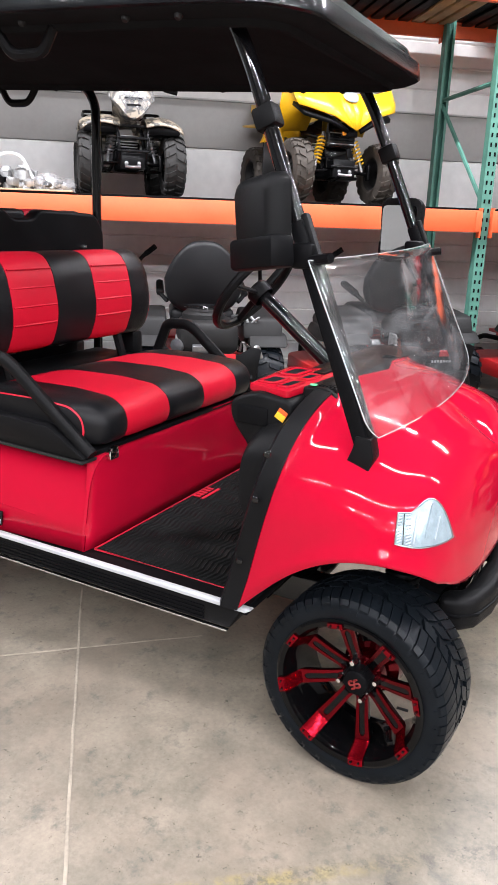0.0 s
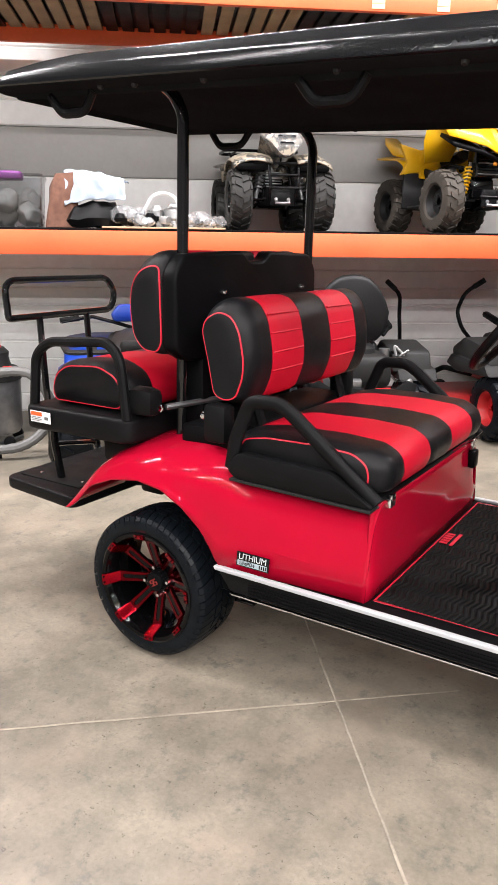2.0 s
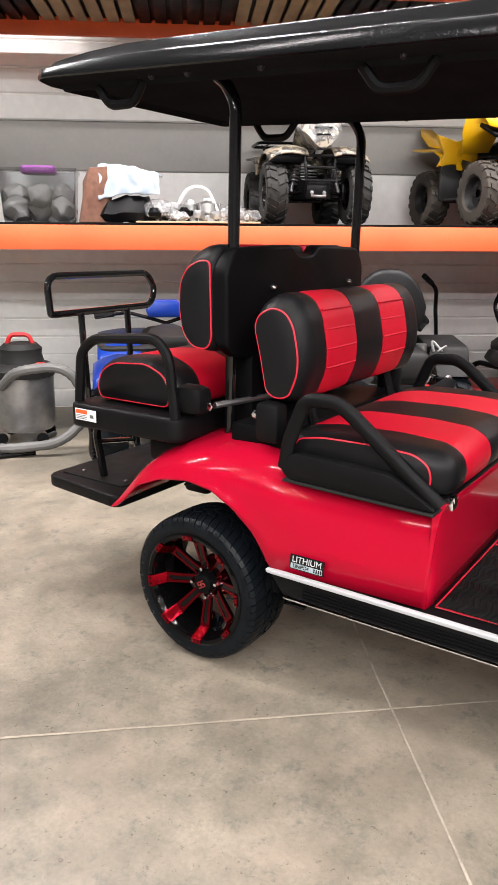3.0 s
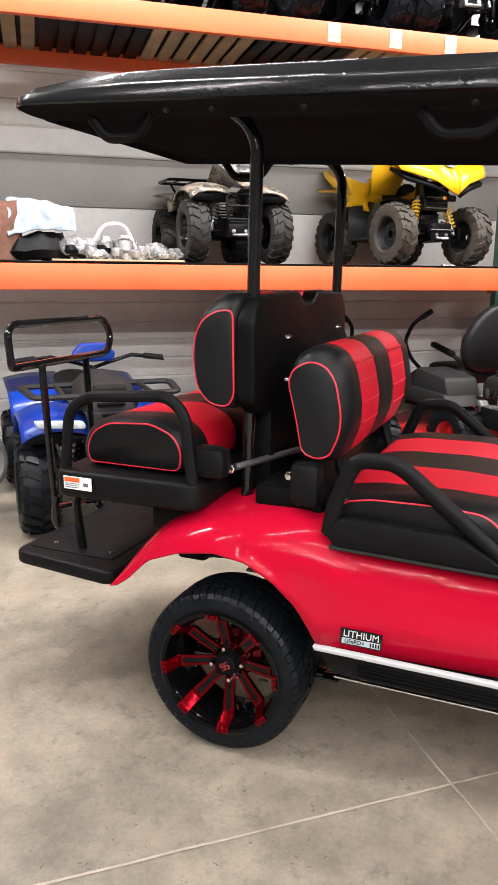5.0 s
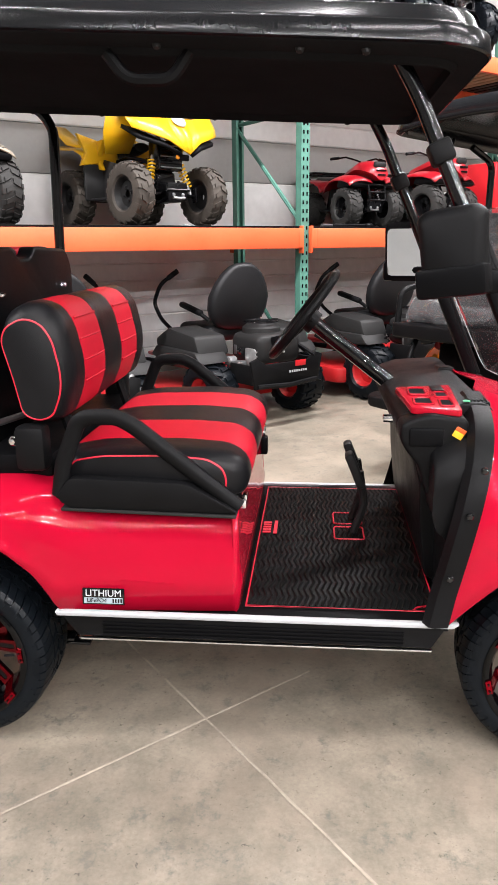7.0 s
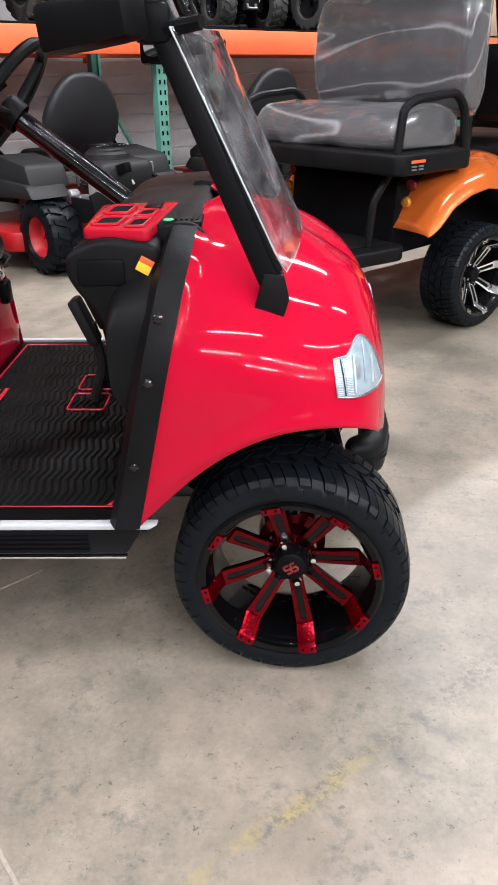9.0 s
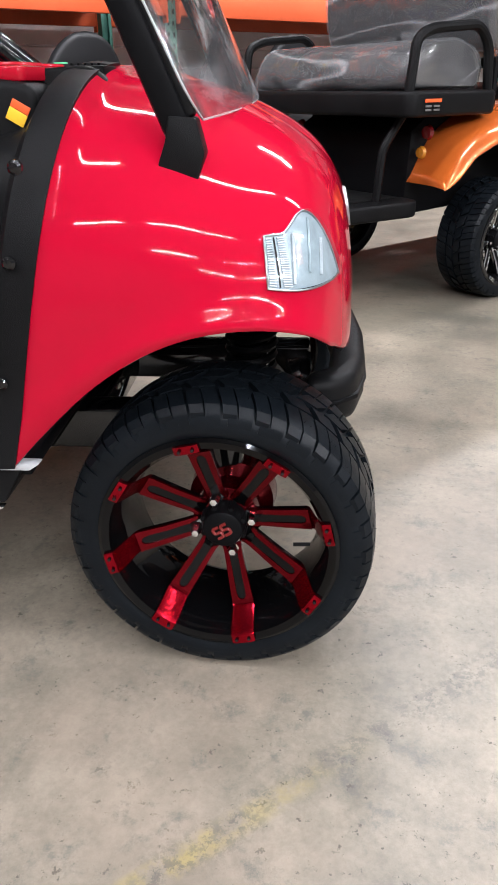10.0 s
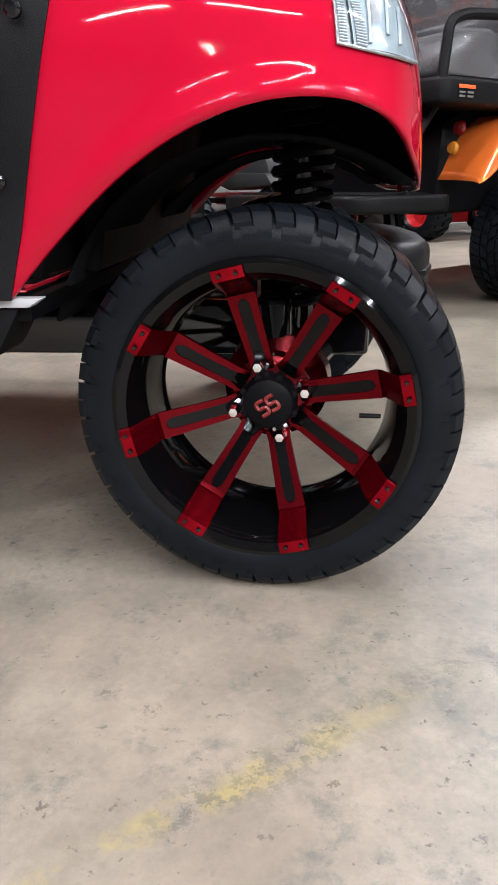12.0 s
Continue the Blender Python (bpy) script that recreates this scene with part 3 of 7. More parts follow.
def build_rack():
    group = "storage racks"
    for i, s in enumerate(BAYS):
        fr = thing("rack_upright", RACK, "green steel pallet rack upright frame with slotted posts", "rack frame", "rack upright frames")
        for d, face in ((RD, 1), (RB, -1)):
            bm = B()
            upright_post(bm, s, d, face)
            post = part("post", bm, GREEN_U, fr)
            bm = B()
            for k in range(56):
                for sd in (-1, 1):
                    z = 0.16 + k * 0.0508 * 1.35
                    if z < 3.95:
                        box(bm, (s + sd * 0.02, d - face * 0.004, z), (0.014, 0.003, 0.03))
            tagged(part("slot_row", bm, TUBEB, post, "dark punched slots"), kind="stuff")
            bm = B()
            box(bm, (s, d, ground(s, d) + 0.005), (0.14, 0.13, 0.012), 0.002)
            part("foot_plate", bm, GREEN_U, fr)
        for z0, z1 in ((0.3, 1.2), (1.2, 2.32)):
            bm = B()
            a, b = (s, RD + 0.04, z0), (s, RB - 0.04, z1)
            if z0 > 1:
                a, b = (s, RD + 0.04, 1.56), (s, RB - 0.04, 2.42)
            tube(bm, [a, b], 0.018, 6)
            part("brace", bm, GREEN_U, fr)
        for z in (0.3, 2.46):
            bm = B()
            tube(bm, [(s, RD + 0.04, z), (s, RB - 0.04, z)], 0.018, 6)
            part("strut", bm, GREEN_U, fr)
    for s0, s1 in zip(BAYS, BAYS[1:]):
        for top, h, lvl in ((LOW_T, LOW_H, "lower"), (UP_T, UP_H, "upper")):
            for d, sg in ((RD - 0.02, -1), (RB + 0.02, 1)):
                bm = B()
                box(bm, (0.5 * (s0 + s1), d, top - h / 2), (s1 - s0 - 0.095, 0.05, h), 0.006)
                box(bm, (0.5 * (s0 + s1), d - sg * 0.032, top - 0.02), (s1 - s0 - 0.095, 0.016, 0.04), 0.003)
                bmesh.ops.transform(bm, matrix=RACK, verts=bm.verts)
                bmo = solid("rack_beam", bm, ORANGE_B, "orange steel rack beam, scuffed paint", "rack beam", group="rack beams")
                for e in (s0 + 0.05, s1 - 0.05):
                    bm = B()
                    box(bm, (e, d - 0.002, top - h / 2 - 0.01), (0.012, 0.058, h + 0.06), 0.002)
                    box(bm, (e + (0.02 if e == s0 + 0.05 else -0.02), d + sg * 0.028, top - h / 2), (0.05, 0.004, h * 0.9), 0.001)
                    bmesh.ops.transform(bm, matrix=RACK, verts=bm.verts)
                    part("connector", bm, ORANGE_B, bmo)
            # deck
            if lvl == "lower":
                k = 0
                x = s0 + 0.08
                deck = thing("shelf_deck", RACK, "dark plywood shelf deck on the rack beams", "shelf deck", "rack decks")
                while x < s1 - 0.3:
                    bm = B()
                    w = min(1.2, s1 - 0.06 - x)
                    box(bm, (x + w / 2, 0.5 * (RD + RB), top + 0.008), (w - 0.006, RB - RD + 0.03, 0.016), 0.002)
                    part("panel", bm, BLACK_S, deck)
                    x += w
            else:
                deck = thing("shelf_deck", RACK, "wire mesh and timber deck of the upper shelf", "shelf deck", "rack decks")
                x = s0 + 0.1
                k = 0
                while x < s1 - 0.1:
                    bm = B()
                    box(bm, (x + 0.06, 0.5 * (RD + RB), top - 0.035), (0.09, RB - RD - 0.02, 0.022), 0.002)
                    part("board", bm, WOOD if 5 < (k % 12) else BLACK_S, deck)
                    x += 0.122
                    k += 1
                bm = B()
                box(bm, (0.5 * (s0 + s1), 0.5 * (RD + RB), top - 0.012), (s1 - s0 - 0.1, RB - RD + 0.02, 0.014), 0.002)
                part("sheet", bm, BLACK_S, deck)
    # tape labels on the upper beam
    for s in (1.15, 1.6, 2.02, 2.62):
        bm = B()
        box(bm, (s, RD - 0.0475, UP_T - 0.05), (0.09, 0.002, 0.085), 0.0006)
        box(bm, (s, RD - 0.0485, UP_T - 0.11), (0.09, 0.002, 0.03), 0.0006)
        bmesh.ops.transform(bm, matrix=RACK, verts=bm.verts)
        solid("tape_label", bm, TAPE, "cream paper tape label on the orange beam", "label", group="beam labels")


build_rack()
floor_joint((-2.6, -3.33, 0.0), (0.99, -0.185, 0.0))
floor_joint((2.7, -2.897, 0.0), (-1.2, 1.82, 0.0))

# ---- wheels ----
TYRE_R = 0.283
HUB_Z = 0.283


def tread_block(bm, prof, a0, a1, slant, lift=0.006):
    """One raised tread block that follows the tyre's section."""
    lo, hi = [], []
    y0 = prof[0][1]
    for rad, y in prof:
        sh = slant * abs(y - y0)
        for lst, rr in ((lo, rad - 0.004), (hi, rad + lift)):
            lst.append([Vector((rr * math.cos(a + sh), y, rr * math.sin(a + sh))) for a in (a0, a1)])
    n = len(prof)
    vl = [[bm.verts.new(p) for p in r] for r in lo]
    vh = [[bm.verts.new(p) for p in r] for r in hi]
    for i in range(n - 1):
        bm.faces.new((vh[i][0], vh[i][1], vh[i + 1][1], vh[i + 1][0]))
        for k in (0, 1):
            bm.faces.new((vl[i][k], vh[i][k], vh[i + 1][k], vl[i + 1][k]))
    for i in (0, n - 1):
        bm.faces.new((vl[i][0], vl[i][1], vh[i][1], vh[i][0]))


def s_shape(bm, cx, cz, h, w, y, ang):
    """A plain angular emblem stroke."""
    pts = [(w, h), (-w, h), (-w, 0.0), (w, 0.0), (w, -h), (-w, -h)]
    c, s = math.cos(ang), math.sin(ang)
    p3 = [(cx + c * px - s * pz, y, cz + s * px + c * pz) for px, pz in pts]
    tube(bm, p3, 0.0030, 6, fillet=0.004)


def make_wheel(thing_ob, m, turn, metal, accent, insert, hub_logo=True):
    """A low-profile cart wheel; its axis is y and its face looks to -y."""
    bm = B()
    lathe(bm, [(0.218, -0.086), (0.22, -0.095), (0.213, -0.098), (0.2, -0.095), (0.196, -0.086), (0.188, -0.074), (0.182, -0.03), (0.178, 0.03), (0.19, 0.075), (0.21, 0.09), (0.216, 0.088), (0.196, 0.07), (0.186, 0.028), (0.19, -0.03), (0.197, -0.07)], 112, close=True)
    wheel = part("wheel", bm, metal, thing_ob, "dished wheel with a low-profile tyre")
    wheel.matrix_basis = m
    bm = B()
    lathe(bm, [(0.207, -0.083), (0.214, -0.098), (0.222, -0.103), (0.24, -0.106), (0.259, -0.101), (0.269, -0.091), (0.2735, -0.07), (0.2745, 0.0), (0.2735, 0.07), (0.269, 0.091), (0.245, 0.105), (0.214, 0.098), (0.207, 0.083)], 72)
    tyre = part("tyre", bm, RUBBER, wheel, "black low-profile tyre")
    tyre.matrix_basis = pose(0, 0.009, 0)
    bm = B()
    n = 30
    st = 2 * math.pi / n
    for k in range(n):
        a = st * k
        for sg in (-1, 1):
            o = 0 if sg < 0 else st * 0.5
            tread_block(bm, [(0.2765, sg * 0.004), (0.2765, sg * 0.020), (0.276, sg * 0.033)], a + o, a + o + st * 0.70, -2.6, 0.0075)
            sh = [(0.276, sg * 0.040), (0.2755, sg * 0.058), (0.2735, sg * 0.076), (0.2695, sg * 0.092), (0.258, sg * 0.1018)]
            tread_block(bm, sh + [(0.250, sg * 0.104), (0.243, sg * 0.105)], a + o - 0.08, a + o - 0.08 + st * 0.44, -1.2, 0.0075)
            tread_block(bm, sh, a + o - 0.08 + st * 0.49, a + o - 0.08 + st * 0.91, -1.2, 0.0075)
            tread_block(bm, [(0.2535, sg * 0.1035), (0.2465, sg * 0.105), (0.244, sg * 0.1055)], a + o + st * 0.62, a + o + st * 1.02, -1.2, 0.006)
    tagged(part("tread", bm, RUBBER, wheel, "angled tread blocks"), kind="stuff").matrix_basis = pose(0, 0.009, 0)
    bm = B()
    rng = random.Random(7)
    for k in range(190):
        a = 2 * math.pi * (k + rng.random()) / 190
        y = rng.choice((-0.088, -0.07, -0.05, 0.0, 0.05))
        r0 = 0.279 if abs(y) < 0.08 else 0.274
        d = Vector((math.cos(a), 0, math.sin(a)))
        tip = d * (r0 + rng.uniform(0.005, 0.012)) + Vector((0, y - 0.003, 0)) + Vector((-d.z, 0, d.x)) * rng.uniform(-0.004, 0.004)
        b0 = d * (r0 - 0.002) + Vector((0, y, 0))
        e1, e2 = Vector((-d.z, 0, d.x)) * 0.0006, Vector((0, 0.0006, 0))
        vs = [bm.verts.new(p) for p in (b0 + e1, b0 - e1 * 0.5 + e2, b0 - e1 * 0.5 - e2, tip)]
        for i0, i1 in ((0, 1), (1, 2), (2, 0)):
            bm.faces.new((vs[i0], vs[i1], vs[3]))
    tagged(part("moulding_hair", bm, RUBBER, wheel, "fine rubber moulding hairs"), kind="stuff").matrix_basis = pose(0, 0.009, 0)
    bm = B()
    lathe(bm, [(0.001, -0.004), (0.05, -0.006), (0.064, 0.0), (0.066, 0.02), (0.06, 0.05), (0.085, 0.06), (0.088, 0.1), (0.001, 0.1)], 40)
    part("hub", bm, RED_HUB if accent is RED_DARK else RIMB, wheel, "dark lacquered hub")
    for k in range(8):
        a = radians(turn + 45 * k)
        rot = Matrix.Rotation(-a, 4, "Y")
        bm = B()
        prof = [(0.045, -0.004, 0.0155), (0.07, -0.014, 0.0165), (0.11, -0.026, 0.0182), (0.166, -0.040, 0.0205), (0.173, -0.047, 0.0214), (0.190, -0.088, 0.0222), (0.1955, -0.0975, 0.0222), (0.2115, -0.1005, 0.0222)]
        rings = []
        for r_, y_, w_ in prof:
            rings.append([(r_, y_ - 0.002, -w_), (r_, y_ - 0.004, -w_ * 0.7), (r_, y_ - 0.004, w_ * 0.7), (r_, y_ - 0.002, w_), (r_ - 0.003, y_ + 0.013, w_ * 0.85), (r_ - 0.003, y_ + 0.013, -w_ * 0.85)])
        loft(bm, rings[:4])
        bmesh.ops.transform(bm, matrix=rot, verts=bm.verts)
        spoke = part("spoke", bm, metal if accent is RED_DARK else accent, wheel)
        bm = B()
        loft(bm, rings[3:])
        bmesh.ops.transform(bm, matrix=rot, verts=bm.verts)
        part("spoke_tip", bm, accent, wheel, "bright metallic spoke tip")
        for sg in (-1, 1):
            bm = B()
            rows = []
            for r_, y_, w_, in_ in ((0.050, -0.008, 0.0185, 0.72), (0.066, -0.0125, 0.017, 0.5), (0.11, -0.026, 0.0182, 0.46), (0.146, -0.0352, 0.0197, 0.46), (0.154, -0.0372, 0.0200, 0.40), (0.159, -0.0384, 0.0202, 0.24), (0.161, -0.0389, 0.0203, 0.0), (0.1675, -0.0415, 0.0206, 0.0)):
                a_, b_ = sg * w_ * in_, sg * w_ * 1.03
                rows.append([(r_, y_ - 0.0065, a_), (r_, y_ - 0.0062, b_), (r_, y_ - 0.0005, b_), (r_, y_ + 0.001, a_)])
            loft(bm, rows)
            bmesh.ops.transform(bm, matrix=rot, verts=bm.verts)
            part("spoke_rail", bm, accent if accent is not RED_DARK else RED_SPOKE_DIM, spoke, "spoke edge rail, in a shaded copy of the red on red wheels")
        bm = B()
        rows = []
        for r_, y_, w_ in prof[1:3] + [(0.158, -0.038, 0.0201)]:
            r2 = r_ if r_ > 0.075 else 0.064
            rows.append([(r2, y_ - 0.0048, -w_ * 0.5), (r2, y_ - 0.0048, w_ * 0.5), (r2, y_ + 0.002, w_ * 0.54), (r2, y_ + 0.002, -w_ * 0.54)])
        loft(bm, rows)
        bmesh.ops.transform(bm, matrix=rot, verts=bm.verts)
        part("insert", bm, insert, spoke, "black spoke insert")
        for sg in (-1, 1):
            bm = B()
            lathe(bm, [(0.0001, -0.0035), (0.0028, -0.003), (0.0034, 0.0)], 8, Matrix.Translation((0.2025, -0.1045, sg * 0.012)))
            bmesh.ops.transform(bm, matrix=rot, verts=bm.verts)
            part("rivet", bm, GLOSS, wheel)
    for k in range(4):
        a = radians(turn + 4 + 90 * k)
        bm = B()
        lathe(bm, [(0.0001, -0.026), (0.006, -0.0255), (0.0085, -0.021), (0.0095, -0.004), (0.014, -0.002)], 6, Matrix.Translation((0.0565 * math.cos(a), -0.008, 0.0565 * math.sin(a))) @ Matrix.Scale(1.15, 4))
        part("lug_nut", bm, CHROME, wheel, "chrome lug nut")
    bm = B()
    lathe(bm, [(0.0001, -0.046), (0.030, -0.045), (0.037, -0.041), (0.041, -0.03), (0.042, -0.004)], 24)
    cap = part("centre_cap", bm, BLACK_S, wheel)
    for k in range(8):
        a = radians(22.5 + 45 * k)
        bm = B()
        lathe(bm, [(0.0001, -0.036), (0.0055, -0.035), (0.0065, -0.004)], 8, Matrix.Translation((0.0405 * math.cos(a), 0, 0.0405 * math.sin(a))))
        part("cap_screw", bm, BLACK_S, wheel)
    if hub_logo:
        bm = B()
        c_, s_ = math.cos(radians(32)), math.sin(radians(32))
        for off in (-0.0085, 0.0085):
            s_shape(bm, off * c_, off * s_, 0.011, 0.0065, -0.0468, radians(32))
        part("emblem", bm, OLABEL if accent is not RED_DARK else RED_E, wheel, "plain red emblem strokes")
    bm = B()
    tube(bm, [(0.165, -0.06, 0.0), (0.135, -0.066, 0.001)], 0.0035, 8)
    v = part("valve", bm, BLACK, wheel)
    v.matrix_basis = Matrix.Rotation(radians(2 if hub_logo else 30), 4, "Y")
    return wheel


# ---- the red cart ----
cart = thing("golf_cart", pose(0, 0, 0), "glossy red four-seat golf cart with black and red striped seats", "golf cart")


def wheel_at(th, x, y, steer, turn, metal, accent, insert, logo=True):
    m = pose(x, y, (0.284 if x > 1 else 0.271) if th is cart else 0.247, 0, 0, steer) @ Matrix.Diagonal((0.893, 1, 0.893, 1) if x > 1 else (0.915, 1, 0.915, 1) if th is cart else (0.893, 1, 0.893, 1))
    if y > 0:
        m = m @ pose(0, 0, 0, 0, 0, 180)
    return make_wheel(th, m, turn, metal, accent, insert, logo)


wheel_at(cart, -0.01, -0.482, 0, 5, RIMB, RED_DARK, RIMB)
wheel_at(cart, 1.658, -0.482, -4, 13, RIMB, RED_DARK, RIMB)
wheel_at(cart, 0.0, 0.495, 0, 30, GLOSS, RED_DARK, GLOSS)
wheel_at(cart, 1.652, 0.495, -4, 20, GLOSS, RED_DARK, GLOSS)

# front cowl: a shell between its lower edge and the ridge of the bonnet
OUTL = [  # v, x, half width, lower edge z
    (0.0, 1.346, 0.578, 0.432), (0.1, 1.394, 0.58, 0.485), (0.2, 1.482, 0.582, 0.565), (0.3, 1.562, 0.584, 0.616), (0.4, 1.638, 0.583, 0.643), (0.5, 1.71, 0.577, 0.65),
    (0.58, 1.762, 0.562, 0.643), (0.66, 1.803, 0.53, 0.625), (0.74, 1.838, 0.465, 0.585), (0.82, 1.862, 0.36, 0.555), (0.9, 1.876, 0.2, 0.545), (1.0, 1.881, 0.0, 0.543)]
RIDGE = [(1.50, 0.985), (1.60, 0.955), (1.68, 0.918), (1.76, 0.866), (1.81, 0.815), (1.845, 0.76)]


def smooth_table(fn, sigma=0.035, n=200):
    """Values of fn over 0..1, evened out by a bell of width sigma, odd at the ends."""
    raw = [fn(i / n) for i in range(n + 1)]
    out = []
    reach = int(3 * sigma * n)
    for i in range(n + 1):
        tot = acc = 0.0
        for k in range(-reach, reach + 1):
            j = i + k
            val = 2 * raw[0] - raw[-j] if j < 0 else (2 * raw[n] - raw[2 * n - j] if j > n else raw[j])
            g = math.exp(-0.5 * (k / n / sigma) ** 2)
            tot += g
            acc += g * val
        out.append(acc / tot)
    return out


def table(tab, v):
    f = min(max(v, 0), 1) * (len(tab) - 1)
    i = min(int(f), len(tab) - 2)
    return tab[i] + (tab[i + 1] - tab[i]) * (f - i)


COWL_X = smooth_table(lambda v: hermite([(o[0], o[1]) for o in OUTL], v))
COWL_W = smooth_table(lambda v: hermite([(o[0], o[2]) for o in OUTL], v))
COWL_Z = smooth_table(lambda v: hermite([(o[0], o[3]) for o in OUTL], v), 0.025)
COWL_N = smooth_table(lambda v: 4.2 - 2.0 * min(1, v / 0.45) + 0.4 * max(0, (v - 0.7) / 0.3), 0.07)
COWL_R = smooth_table(lambda v: hermite(RIDGE, 1.505 + 0.30 * v ** 1.15), 0.05)


def cowl_point(v, w, out=0.0):
    x, hw, zl = table(COWL_X, v), table(COWL_W, v), table(COWL_Z, v)
    xc = 1.505 + 0.30 * v ** 1.15
    zc, n = table(COWL_R, v), table(COWL_N, v)
    a = w * math.pi / 2
    h = 1 - max(math.cos(a), 0.0) ** (2 / n)
    g = max(math.sin(a), 0.0) ** (2 / n)
    px, py, pz = x + (xc - x) * h, -hw * (1 - h), zl + (zc - zl) * g
    # rear edge leans forward with height
    lean = 1.346 + (pz - 0.432) * 0.225 + 0.16 * v
    px = 0.5 * (px + lean + math.sqrt((px - lean) ** 2 + 0.0004 * v))
    # raised lip round the wheel arch
    lip = math.exp(-((pz - zl) / 0.03) ** 2) * 0.014
    py -= lip * (1 if v < 0.72 else 0.2)
    return Vector((px, py, pz))


def cowl_normal(v, w):
    e = 0.004
    a = cowl_point(min(v + e, 1), w) - cowl_point(max(v - e, 0), w)
    b = cowl_point(v, min(w + e, 1)) - cowl_point(v, max(w - e, 0))
    n = a.cross(b).normalized()
    return n if n.dot(Vector((0.3, -1, 0.3))) > 0 else -n


LAMP_BL, LAMP_TL, LAMP_TP, LAMP_BR = (0.535, 0.10), (0.53, 0.24), (0.643, 0.348), (0.738, 0.20)


def mirror_y(p):
    return Vector((p[0], -p[1], p[2]))


def build_cowl():
    bm = B()
    nv, nw = 48, 40
    ws = [(j / nw) ** 1.25 for j in range(nw + 1)]
    rows = [[cowl_point(i / nv, w) for w in ws] for i in range(nv + 1)]
    full = [[p for p in r] + [mirror_y(p) for p in r[-2::-1]] for r in rows]
    grid(bm, full)
    bmesh.ops.remove_doubles(bm, verts=bm.verts, dist=0.0006)
    ob = part("front_cowl", bm, RED, cart, "glossy red front cowl", 60)
    md = ob.modifiers.new("thick", "SOLIDIFY")
    md.thickness, md.offset = 0.006, -1
    # black sheets added inside the red shell in place of its shade
    bm = B()
    ws2 = [0.02 + 0.75 * j / 20 for j in range(21)]
    inner = [[cowl_point(i / 30, w) - cowl_normal(i / 30, w) * 0.010 for w in ws2] for i in range(31)]
    grid(bm, inner)
    part("cowl_shade_sheet", bm, LINER_SHADE, cart, "black sheet that stands in for the shade under the cowl")
    bm = B()
    grid(bm, [[mirror_y(p) for p in r] for r in inner])
    part("cowl_shade_sheet", bm, LINER_SHADE, cart, "black sheet that stands in for the shade under the cowl")
    # headlights
    for side in (1, -1):
        fl = (lambda p: p) if side > 0 else mirror_y
        BL, TL, TP, BR = LAMP_BL, LAMP_TL, LAMP_TP, LAMP_BR

        def lamp(s, t, out):
            bot = (BL[0] + (BR[0] - BL[0]) * s, BL[1] + (BR[1] - BL[1]) * s - 0.03 * math.sin(math.pi * s))
            if s < 0.55:
                k = s / 0.55
                k2 = k * 0.75 if k < 0.5 else 0.375 + (k - 0.5) * 1.25
                kz = 0.30 * k if k < 0.5 else 0.15 + 0.85 * math.sin(math.pi / 2 * (k - 0.5) / 0.5) ** 1.25
                top = (TL[0] + (TP[0] - TL[0]) * k2, TL[1] + (TP[1] - TL[1]) * kz)
            else:
                k = (s - 0.55) / 0.45
                top = (TP[0] + (BR[0] - TP[0]) * k, TP[1] + (BR[1] - TP[1]) * k ** 2.2)
            v, w = bot[0] + (top[0] - bot[0]) * t, bot[1] + (top[1] - bot[1]) * t
            return fl(cowl_point(v, w) + cowl_normal(v, w) * out)
        bm = B()
        loft_rows = [[lamp(i / 14, j / 10, 0.0022) for j in range(11)] for i in range(15)]
        grid(bm, loft_rows)
        hl = part("headlight", bm, LAMPSILVER, cart, "clear headlight with a pale reflector", 60)
        for k, (sa, sb, ta, tb) in enumerate(((0.30, 0.36, 0.1, 0.85), (0.50, 0.56, 0.2, 0.9), (0.66, 0.71, 0.15, 0.7))):
            bm = B()
            tube(bm, [lamp(sa + (sb - sa) * q / 6, ta + (tb - ta) * q / 6, 0.0038) for q in range(7)], 0.0024, 5)
            part("reflector_facet", bm, CLEARLAMP if k != 1 else LAMPSILVER, hl)
        for s0, s1, n_ in ((0.02, 0.09, 20), (0.17, 0.27, 22)):
            bm = B()
            for k in range(n_):
                t_ = 0.06 + 0.88 * k / (n_ - 1)
                tube(bm, [lamp(s0, t_, 0.0035), lamp(s1, t_, 0.0035)], 0.0011, 5)
            tagged(part("rib_row", bm, CLEARLAMP, hl, "fine clear ribs"), kind="stuff")
        bm = B()
        tube(bm, [lamp(0.13, 0.04 + 0.92 * k / 8, 0.0035) for k in range(9)], 0.0013, 5)
        part("rib_divider", bm, GREY_P, hl)
        bm = B()
        grid(bm, [[lamp(0.36 + 0.07 * i / 3, 0.34 + 0.3 * j / 4, 0.0034) for j in range(5)] for i in range(4)])
        part("bulb_recess", bm, STEEL, hl)
        bm = B()
        grid(bm, [[lamp(0.03 + 0.9 * i / 12, 0.012 + 0.010 * j / 2, 0.0036) for j in range(3)] for i in range(13)])
        part("lower_shade", bm, BLACK_S, hl)
        bm = B()
        per = [lamp(i / 14, 0, 0.003) for i in range(15)] + [lamp(1, j / 8, 0.003) for j in range(1, 9)] + [lamp(1 - i / 14, 1, 0.003) for i in range(1, 15)] + [lamp(0, 1 - j / 8, 0.003) for j in range(1, 8)]
        tube(bm, per, 0.0018, 6, closed=True)
        part("bezel", bm, STEEL, hl)
        bm = B()
        grid(bm, [[lamp(i / 14, j / 10, 0.010) for j in range(11)] for i in range(15)])
        part("lens", bm, LENS, hl, "clear lens")
    # bonnet emblem
    c = cowl_point(1.0, 0.40)
